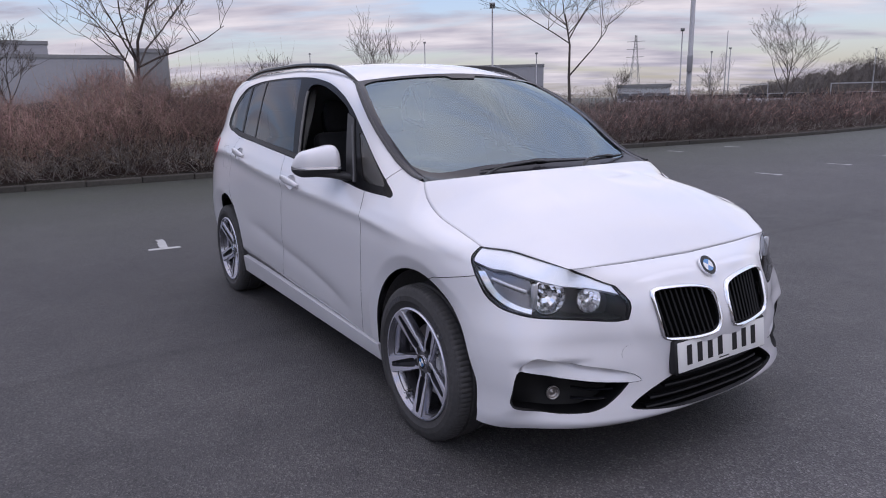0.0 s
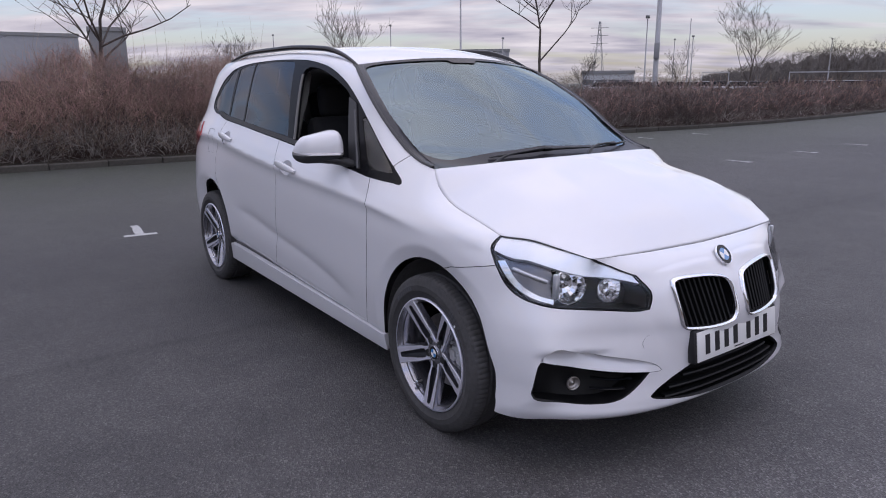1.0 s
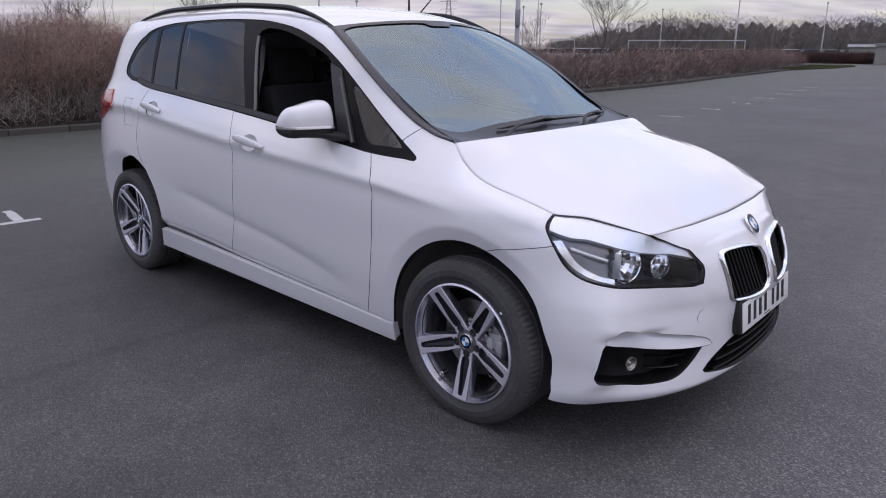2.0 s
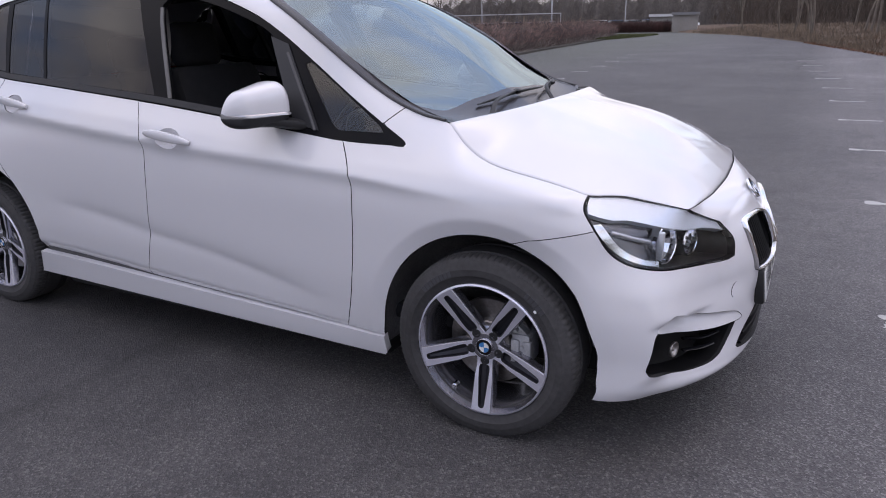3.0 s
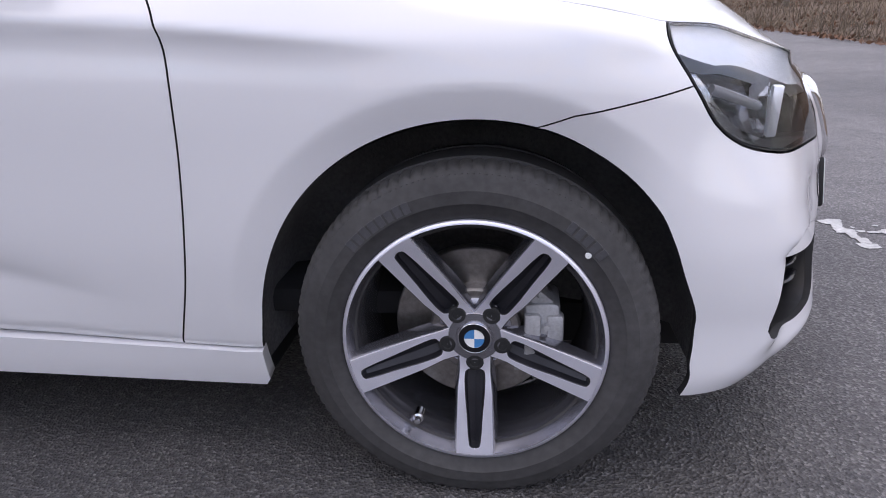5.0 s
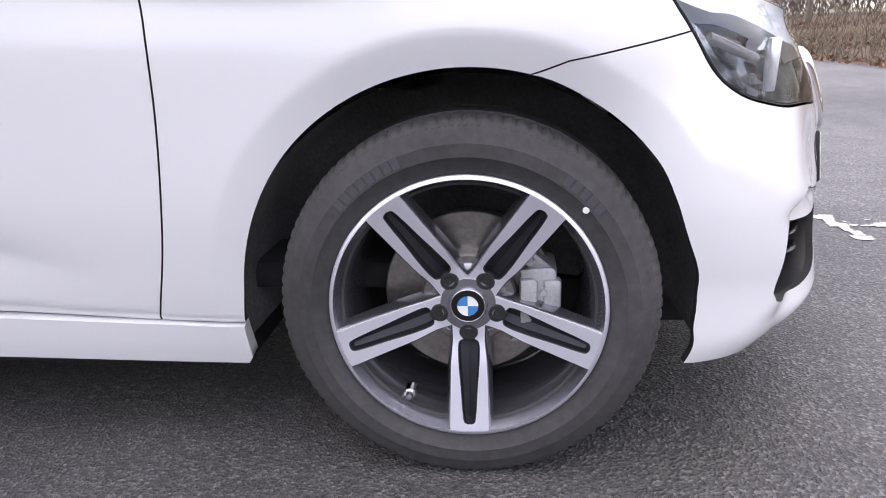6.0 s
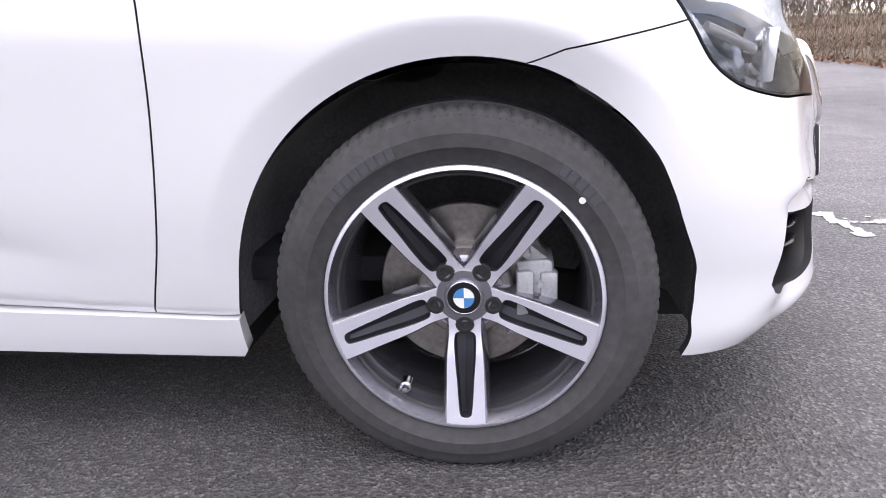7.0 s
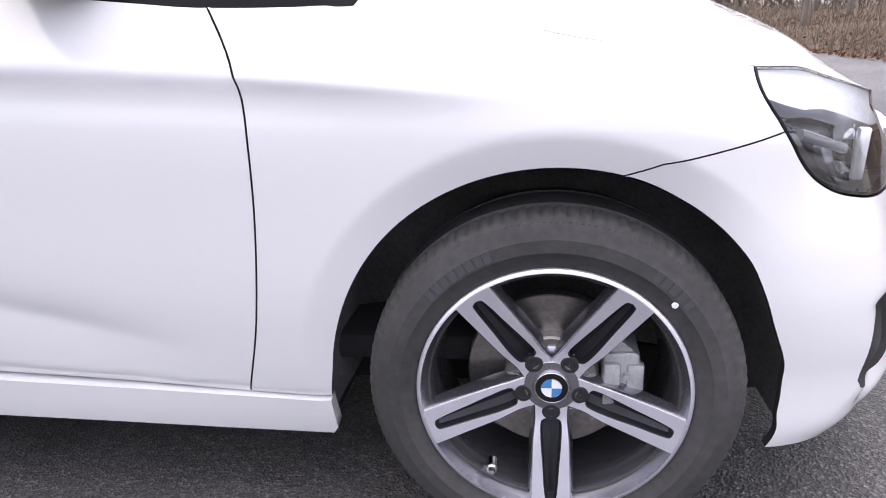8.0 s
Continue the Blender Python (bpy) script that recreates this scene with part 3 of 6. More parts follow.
def make_car():
    car = tagged(new("car"), "white compact people carrier with black roof rails parked on asphalt", "car")
    for side in (-1, 1):
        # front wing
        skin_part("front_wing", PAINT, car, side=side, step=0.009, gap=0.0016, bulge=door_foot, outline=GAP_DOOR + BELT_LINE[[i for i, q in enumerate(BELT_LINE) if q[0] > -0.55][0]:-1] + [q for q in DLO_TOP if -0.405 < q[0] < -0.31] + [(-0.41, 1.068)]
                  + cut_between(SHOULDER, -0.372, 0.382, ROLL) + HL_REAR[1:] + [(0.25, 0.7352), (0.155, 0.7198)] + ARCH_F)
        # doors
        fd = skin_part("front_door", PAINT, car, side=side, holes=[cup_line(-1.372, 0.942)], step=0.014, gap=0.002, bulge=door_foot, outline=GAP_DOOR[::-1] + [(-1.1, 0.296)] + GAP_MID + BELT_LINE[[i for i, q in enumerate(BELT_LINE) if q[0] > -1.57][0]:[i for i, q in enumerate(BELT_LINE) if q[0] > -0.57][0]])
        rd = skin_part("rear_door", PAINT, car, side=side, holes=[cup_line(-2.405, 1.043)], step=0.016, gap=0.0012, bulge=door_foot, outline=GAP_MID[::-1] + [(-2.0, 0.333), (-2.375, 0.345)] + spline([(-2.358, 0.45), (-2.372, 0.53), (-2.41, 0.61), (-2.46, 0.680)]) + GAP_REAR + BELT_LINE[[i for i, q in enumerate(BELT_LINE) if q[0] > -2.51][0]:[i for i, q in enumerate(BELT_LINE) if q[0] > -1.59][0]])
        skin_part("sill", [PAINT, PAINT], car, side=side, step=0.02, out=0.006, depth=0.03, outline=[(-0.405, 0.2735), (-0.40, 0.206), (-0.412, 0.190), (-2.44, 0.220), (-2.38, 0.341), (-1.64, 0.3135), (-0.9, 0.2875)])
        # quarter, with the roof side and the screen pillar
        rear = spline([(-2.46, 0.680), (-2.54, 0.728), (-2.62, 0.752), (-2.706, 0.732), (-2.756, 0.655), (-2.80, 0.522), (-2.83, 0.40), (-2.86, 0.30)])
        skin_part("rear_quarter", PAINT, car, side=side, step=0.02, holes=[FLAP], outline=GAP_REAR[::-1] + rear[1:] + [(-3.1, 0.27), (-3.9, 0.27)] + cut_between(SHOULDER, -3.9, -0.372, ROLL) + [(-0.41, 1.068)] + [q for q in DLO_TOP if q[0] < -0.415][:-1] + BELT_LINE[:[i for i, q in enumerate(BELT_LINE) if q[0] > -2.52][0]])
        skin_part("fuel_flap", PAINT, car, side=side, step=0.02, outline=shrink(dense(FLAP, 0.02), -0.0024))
        # glazed band: black frame, panes; the front window is wound down
        opening = [(-1.405, 1.088)] + spline([(-1.44, 1.2), (-1.51, 1.40), (-1.52, 1.45), (-1.47, 1.474), (-1.34, 1.464), (-1.17, 1.42), (-1.0, 1.36), (-0.935, 1.325)]) + [(-0.78, 1.025), (-1.1, 1.062)]
        quarter = [(-0.762, 1.222), (-0.745, 1.232)] + spline([(-0.60, 1.160), (-0.50, 1.100), (-0.418, 1.040), (-0.405, 1.018), (-0.425, 1.005)])+ spline([(-0.57, 1.006), (-0.60, 1.012), (-0.625, 1.035)])
        rear_pane = [(-1.50, 1.104), (-1.67, 1.495), (-1.69, 1.512), (-1.95, 1.522), (-2.265, 1.518), (-2.275, 1.49), (-2.215, 1.157), (-1.9, 1.134)]
        third = [(-2.238, 1.160), (-2.295, 1.49), (-2.31, 1.514), (-2.44, 1.508), (-2.535, 1.484), (-2.525, 1.36), (-2.508, 1.180)]
        last = [(-2.535, 1.187), (-2.560, 1.36), (-2.570, 1.488)] + spline([(-2.60, 1.486), (-2.668, 1.450), (-2.728, 1.365), (-2.766, 1.272), (-2.760, 1.236), (-2.72, 1.210)])
        holes = [opening, quarter, rear_pane, third, last]
        skin_part("window_frame", FRAME_BLACK, car, "black gloss window surround", side=side, step=0.02, gap=0.001, out=-0.004, depth=0.02, holes=holes, outline=DLO_TOP[:-1] + BELT_LINE[:-1])
        skin_part("belt_trim", BLACK_MATT, car, side=side, step=0.02, out=0.0035, depth=0.012, gap=0.0, outline=[(a, b + 0.004) for a, b in BELT_LINE[3:-4] if a < -0.9] + [(a, b + 0.028) for a, b in BELT_LINE[3:-4] if a < -0.9][::-1])
        skin_part("mirror_sail", DARK_TRIM, car, side=side, step=0.02, out=0.002, depth=0.01, gap=0.0, outline=[(-0.935, 1.32), (-0.85, 1.292), (-0.668, 1.0), (-0.78, 1.02)])
        for name, poly, glass in (("quarter_glass", quarter, QUARTER_GLASS), ("rear_door_glass", rear_pane, TINTED if side < 0 else SIDE_GLASS), ("third_row_glass", third, TINTED), ("rear_side_glass", last, TINTED)):
            ob = skin_part(name, glass, car, "dark tinted side window" if glass is TINTED else "", side=side, step=0.03, gap=-0.004, out=-0.0065, depth=0, outline=poly)
        if side > 0:
            skin_part("front_door_glass", SIDE_GLASS, car, side=side, step=0.03, gap=-0.004, out=-0.012, depth=0, outline=opening)
        pts = [skin(a, b) - skin_normal(a, b) * 0.006 for a, b in spline([(-1.412, 1.092), (-1.447, 1.2), (-1.515, 1.40), (-1.524, 1.44)], 0.03)]
        part("window_channel", sweep([q * (1, -side, 1) for q in pts], ring(8, 0.008, 0.006)), TRIM_GREY, car)
        pts = [skin(a, b) + skin_normal(a, b) * 0.001 for a, b in spline([(-0.845, 1.262), (-0.76, 1.128), (-0.682, 1.0)], 0.03)]
        part("sail_strip", sweep([q * (1, -side, 1) for q in pts], ring(8, 0.008, 0.004)), STRIP_GREY, car)
        # door handles: a blade over a dished cup
        for door, a0, a1, b0, b1 in ((fd, -1.49, -1.245, 0.958, 0.930), (rd, -2.52, -2.29, 1.058, 1.032)):
            pts = [skin(a, b) + skin_normal(a, b) * (0.006 + 0.022 * math.sin(math.pi * t) ** 0.6) for t in np.linspace(0, 1, 14) for a, b in [(a0 + (a1 - a0) * t, b0 + (b1 - b0) * t)]]
            if side > 0:
                pts = [q * (1, -1, 1) for q in pts]
            part("handle", sweep(pts, lambda t: ring(12, 0.011, 0.008 + 0.012 * math.sin(math.pi * min(1, max(0, t))) ** 0.5, 0.7)), PAINT, door)
            am, bm_ = (a0 + a1) / 2 - 0.004, (b0 + b1) / 2 - 0.002
            skin_part("handle_cup", PAINT, door, side=side, step=0.008, gap=-0.003, depth=0.0, outline=cup_line(am, bm_), bulge=lambda a, b, am=am, bm_=bm_: -0.022 * np.clip(1.02 - ((a - am) / 0.064) ** 2 - ((b - bm_) / 0.038) ** 2, 0, 1) ** 0.6)
        make_mirror(car, side)
        make_headlamp(car, side)
        make_fog(car, side)
        # tail lamp
        skin_part("tail_lamp", RED_LENS, car, "red tail lamp", side=side, step=0.02, out=0.008, depth=0.03, outline=[(-2.845, 1.128), (-3.1, 1.11), (-3.45, 1.08), (-3.45, 0.96), (-2.98, 0.93), (-2.80, 1.03)])
        make_rail(car, side)
        # liners
        for hub in (0.0, AXLE_R):
            v, f = [], []
            prof = [(-0.822 if hub == 0 else -0.80, 0.405), (-0.81 if hub == 0 else -0.79, 0.405), (-0.6, 0.40), (-0.56, 0.30), (-0.56, 0.0)]
            angs = np.linspace(-0.16, math.pi + 0.16, 40)
            for u in angs:
                v += [(hub + r * math.cos(u) * (1.0 if math.cos(u) > 0 or hub else 1.03), y, HUB_Z - 0.02 + r * math.sin(u)) for y, r in prof]
            k = len(prof)
            f = [(i * k + j, i * k + j + 1, (i + 1) * k + j + 1, (i + 1) * k + j) for i in range(len(angs) - 1) for j in range(k - 1)]
            if side > 0:
                v, f = flip(v, f)
            part("wheel_arch_liner", mesh_of("wheel_arch_liner", v, f, LINER), LINER, car)
        # dark inner shell behind the gaps
        for poly in ([(-0.43, 0.22), (-2.35, 0.25), (-2.35, 0.6), (-2.45, 0.72), (-2.56, 0.80), (-2.58, 1.08), (-1.6, 1.03), (-0.55, 0.92), (-0.40, 0.91), (-0.46, 0.5)], [(-0.44, 0.72), (-0.44, 0.90), (-0.3, 0.93), (-0.1, 0.98), (0.36, 0.90), (0.40, 0.78), (0.18, 0.74), (0.0, 0.75), (-0.2, 0.74)]):
            skin_part("inner_shell", LINER, car, side=side, step=0.04, out=-0.022, depth=0, gap=0, outline=poly)

    half = cut_between(SHOULDER, 1.25, 0.74, ROLL) + HL_LOW[::-1][1:] + [(0.25, 0.7352), (0.155, 0.7198)] + ARCH_NOSE + BOTTOM[1:] + LOW_GRILLE
    bumper = skin_part("front_bumper", PAINT, car, step=0.0078, halves=2, gap=0.001, holes=[BROW + FOG_LOW[1:-1], KIDNEY], outline=half, bulge=brow)
    make_nose(car, bumper)
    make_tops(car)
    make_inside(car)
    for hub, turn in ((0.0, 1.5), (AXLE_R, 0.0)):
        for side in (-1, 1):
            make_wheel(car, hub, side, turn)
    # floor pan and rear face
    bm = bmesh.new()
    box(bm, -3.55, 0.52, -0.56, 0.56, 0.155, 0.26, 0.02)
    box(bm, -2.36, -0.44, -0.76, 0.76, 0.145, 0.26, 0.02)
    part("underbody", bm, GAP_DARK, car)
    bm = bmesh.new()
    box(bm, -3.60, -3.2, -0.60, 0.60, 0.24, 0.9, 0.06)
    part("rear_bulkhead", bm, LINER, car)
    return car


def make_mirror(car, side):
    """Door mirror: white cap over a black foot, with a lamp strip between them."""
    def shell(top, low, grow=1.0, tuck=0.0):
        """A lofted housing between two heights: flat behind, swept ahead, lower at its outer end."""
        bm = bmesh.new()
        rows = []
        n = 22
        for i, t in enumerate(0.5 - 0.5 * np.cos(np.linspace(0.02, math.pi - 0.02, n))):
            y = -0.790 - 0.236 * t
            end = math.sin(math.pi / 2 * min(1.0, t / 0.30)) ** 0.55 * math.sin(math.pi / 2 * min(1.0, (1 - t) / 0.20)) ** 0.5
            ahead = (0.195 - 0.125 * t) * (0.04 + 0.96 * end) * grow
            crest = (top - 0.050 * t ** 1.1) * (0.04 + 0.96 * end) if top > 0.02 else top
            depth = low * (0.1 + 0.9 * end)
            sec = []
            for u in np.linspace(0, math.pi, 15):
                c, q = math.cos(u), math.sin(u)
                sec.append((-0.915 + 0.018 * t + ahead * (0.5 + 0.5 * math.copysign(abs(c) ** 0.62, c)), crest * abs(q) ** 0.62))
            for u in np.linspace(0, math.pi, 9)[1:-1]:
                c, q = math.cos(u), math.sin(u)
                sec.append((-0.915 + 0.018 * t + ahead * (0.5 - (0.5 - tuck) * math.copysign(abs(c) ** 0.6, c)), -depth * abs(q) ** 0.5))
            rows.append([bm.verts.new((x, y * -side, 1.060 + z)) for x, z in sec])
        for a, b in zip(rows, rows[1:]):
            for j in range(len(a)):
                bm.faces.new((a[j], a[(j + 1) % len(a)], b[(j + 1) % len(b)], b[j]))
        bm.faces.new(rows[0])
        bm.faces.new(rows[-1][::-1])
        return bm
    part("mirror_cap", shell(0.126, 0.002), PAINT, car)
    part("mirror_base", shell(0.001, 0.040, 0.985, 0.06), DARK_TRIM, car)
    part("mirror_indicator", shell(0.0155, 0.004, 1.045), AMBER, car)
    arm = [(-0.77, -0.765, 1.012), (-0.785, -0.80, 1.020), (-0.815, -0.86, 1.034), (-0.845, -0.92, 1.04)]
    part("mirror_arm", sweep([(x, y * -side, z) for x, y, z in arm], lambda t: ring(14, 0.055 - 0.01 * t, 0.020, 0.7)), BLACK_MATT, car)
    bm = bmesh.new()
    box(bm, -0.911, -0.907, -0.96, -0.85, 1.072, 1.115, 0.0)
    for v in bm.verts:
        v.co.y *= -side
    part("mirror_glass", bm, MIRROR_GLASS, car)


def make_rail(car, side):
    """Roof rail: a low black bar that sinks into the roof at both ends."""
    pts = []
    for t in np.linspace(0, 1, 60):
        a = -1.10 - 1.86 * t
        p = edge(a) + np.array((0, 0.012, 0.0))
        p[2] += 0.004 + 0.026 * math.sin(math.pi / 2 * min(1, 5 * t, 5 * (1 - t)))
        pts.append(p * (1, -side, 1))
    part("roof_rail", sweep(pts, lambda t: [(s * (0.4 + 0.6 * min(1, 5 * t, 5 * (1 - t))), u * (0.4 + 0.6 * min(1, 6 * t, 6 * (1 - t)))) for s, u in ring(14, 0.016, 0.015, 0.6)]), BLACK_GLOSS, car, "black gloss roof rail")


def make_headlamp(car, side):
    """Headlamp: black tub, silver top band, two round reflectors, side ring, clear cover."""
    outline = HL_REAR + HL_LOW[1:] + cut_between(SHOULDER, 0.74, 0.382, ROLL)[1:-1]
    cover = skin_part("headlamp", CLEAR, car, "clear headlamp with two round reflectors and silver band", side=side, step=0.016, gap=0.006, out=0.001, depth=0.0, outline=outline)
    cover.visible_shadow = False
    rim = shrink(dense(outline, 0.02), 0.0035)
    skin_part("headlamp_rim", BLACK_GLOSS, cover, side=side, step=0.03, gap=0.0, out=0.0, depth=0.02, outline=rim, holes=[shrink(rim, 0.0045)])
    skin_part("headlamp_tub", LAMP_DARK, cover, side=side, step=0.03, gap=0.004, out=-0.004, depth=0.01, push=(-0.145, 0.04, -0.02), outline=outline)
    # the silver band under the upper edge
    lower = spline([(0.388, 0.836), (0.43, 0.808), (0.466, 0.794), (0.515, 0.805), (0.62, 0.772), (0.72, 0.745), (0.84, 0.72), (0.90, 0.704)])
    upper = cut_between(SHOULDER, 0.73, 0.392, ROLL - 0.006)
    band = lower + spline([(0.885, 0.735), (0.85, 0.785), (0.795, 0.852), (0.745, 0.905)]) + upper
    skin_part("silver_band", BAND, cover, "bright silver band", side=side, step=0.02, gap=0.002, out=-0.004, depth=0.03, outline=band)
    # silvered wall of the outer end
    skin_part("lamp_panel", LAMP_WALL, cover, side=side, step=0.02, gap=0, out=-0.042, depth=0.01, outline=spline([(0.384, 0.86), (0.386, 0.78), (0.410, 0.70), (0.46, 0.658), (0.54, 0.640)]) + [(0.605, 0.655), (0.60, 0.80), (0.50, 0.82)])
    # daytime ring segment at the outer lower corner
    seg = spline([(0.390, 0.775), (0.398, 0.738), (0.433, 0.688), (0.492, 0.656), (0.574, 0.639)]) + spline([(0.580, 0.655), (0.525, 0.664), (0.472, 0.688), (0.440, 0.726), (0.425, 0.778)])
    skin_part("lamp_ring", REFLECTOR, cover, side=side, step=0.02, gap=0, out=-0.018, depth=0.035, outline=seg)
    for x, y, z, r, back in ((0.521, -0.630, 0.684, 0.062, 0.03), (0.570, -0.479, 0.657, 0.046, 0.075)):
        p, nrm = np.array((x, y, z)), np.array((0.955, -0.29, 0.03))
        nrm = nrm / np.linalg.norm(nrm)
        prof = [(r * 1.08, -back), (r * 1.10, -0.014), (r * 1.10, 0.0), (r * 1.04, 0.003), (r * 1.0, 0.0), (r * 0.93, -0.016), (r * 0.78, -0.031), (r * 0.56, -0.043), (r * 0.30, -0.050), (0.0005, -0.052)]
        v, f = lathe(prof, 22)
        rot = Vector((0, 1, 0)).rotation_difference(Vector(nrm)).to_matrix()
        v = [np.array(rot @ Vector(q)) + p for q in v]
        if side > 0:
            v, f = flip(v, f)
        me = mesh_of("reflector", v, f, REFLECTOR, False)
        bowl = part("reflector", me, REFLECTOR, cover, "round silver reflector")
        # the faceted bulb shield
        v, f = lathe([(r * 0.15, -0.05), (r * 0.15, -0.028), (r * 0.10, -0.024), (0.0005, -0.023)], 10)
        v = [np.array(rot @ Vector(q)) + p for q in v]
        if side > 0:
            v, f = flip(v, f)
        part("bulb_shield", mesh_of("bulb_shield", v, f, CHROME, False), CHROME, bowl)
    # the bright upright wall beside the outer reflector, and the rod before it
    def wall(x0, x1, y0, y1, z0, z1, bev, lean, mat, name):
        bm = box(bmesh.new(), x0, x1, y0, y1, z0, z1, bev, 2)
        for v in bm.verts:
            v.co.x += lean * (v.co.z - z0)
            v.co.y *= -side
        part(name, bm, mat, cover)
    wall(0.504, 0.522, -0.700, -0.682, 0.650, 0.738, 0.003, 0.04, BAND, "lamp_wall")
    rod = [skin(a, b) - skin_normal(a, b) * 0.020 for a, b in ((0.445, 0.750), (0.47, 0.742), (0.52, 0.726), (0.574, 0.712))]
    part("lamp_rod", sweep([q * (1, -side, 1) for q in rod], ring(10, 0.007, 0.009)), CLEAR_ROD, cover)


def make_fog(car, side):
    """Lower side opening with its black insert, slats and fog lamp."""
    skin_part("bumper_recess", [PAINT, PAINT], car, side=side, step=0.009, gap=0.0006, depth=strip_turn, outline=BROW + FOG_TOP[::-1][1:], bulge=strip_skin)
    tub = skin_part("fog_lamp_surround", INTAKE, car, "black lower air intake", side=side, step=0.025, gap=-0.003, out=-0.002, depth=0.01, push=(-0.085, 0.02, 0), outline=FOG, bulge=strip_skin)
    for b in (0.335, 0.362, 0.388):
        pts = [skin(a, b + 0.012 * (a - 0.7)) - skin_normal(a, b) * (0.036 + 0.02 * float(ease(0.78, 0.70, a))) for a in np.linspace(0.70, 0.795 + 1.0 * (b - 0.3), 12)]
        part("slat", sweep([q * (1, -side, 1) for q in pts], ring(8, 0.010, 0.004)), BLACK_GLOSS, tub)
    p = np.array((0.577, -0.650, 0.342))
    v, f = lathe([(0.025, -0.008), (0.026, 0.0), (0.023, 0.002), (0.021, -0.006), (0.016, -0.012), (0.007, -0.013), (0.006, -0.004), (0.0005, -0.003)], 28)
    rot = Vector((0, 1, 0)).rotation_difference(Vector((0.95, -0.3, 0.0))).to_matrix()
    v = [np.array(rot @ Vector(q)) + p for q in v]
    if side > 0:
        v, f = flip(v, f)
    part("fog_lamp", mesh_of("fog_lamp", v, f, STEEL), STEEL, tub, "small round fog lamp")


def roundel(parent, m, r):
    """A round badge: chrome rim, black ring, four quarters in blue and white."""
    v, f = lathe([(r, 0.004), (r, -0.003), (r * 0.97, -0.005), (r * 0.95, -0.003), (0.0005, -0.0028)], 40)
    badge = part("badge", mesh_of("badge", v, f, CHROME), CHROME, parent, m=m)
    v, f = lathe([(r * 0.95, -0.0035), (r * 0.62, -0.0042)], 40)
    part("badge_ring", mesh_of("badge_ring", v, f, BLACK_GLOSS), BLACK_GLOSS, badge)
    for k in range(4):
        ang = np.linspace(k * math.pi / 2, (k + 1) * math.pi / 2, 10)
        v = [(0, -0.0046, 0)] + [(r * 0.60 * math.cos(u), -0.0046, r * 0.60 * math.sin(u)) for u in ang]
        part("badge_quarter", mesh_of("badge_quarter", v, [(0, i, i + 1) for i in range(1, len(v) - 1)], (WHITE_MARK if k % 2 == 0 else BLUE), False), WHITE_MARK, badge)
    return badge


def tube_loop(line, wide_r, deep_r):
    """A closed ring of oval section that faces ahead."""
    bm = bmesh.new()
    n = len(line)
    rows = []
    for i in range(n):
        d = Vector(line[(i + 1) % n]) - Vector(line[i - 1])
        d.normalize()
        ahead = Vector((1, 0, 0)) - d * d.x
        ahead.normalize()
        out = d.cross(ahead)
        rows.append([bm.verts.new(Vector(line[i]) + out * (wide_r * math.cos(u)) + ahead * (deep_r * math.sin(u))) for u in np.linspace(0, 2 * math.pi, 13)[:-1]])
    for i in range(n):
        a, b = rows[i], rows[(i + 1) % n]
        for j in range(12):
            bm.faces.new((a[j], a[(j + 1) % 12], b[(j + 1) % 12], b[j]))
    return bm


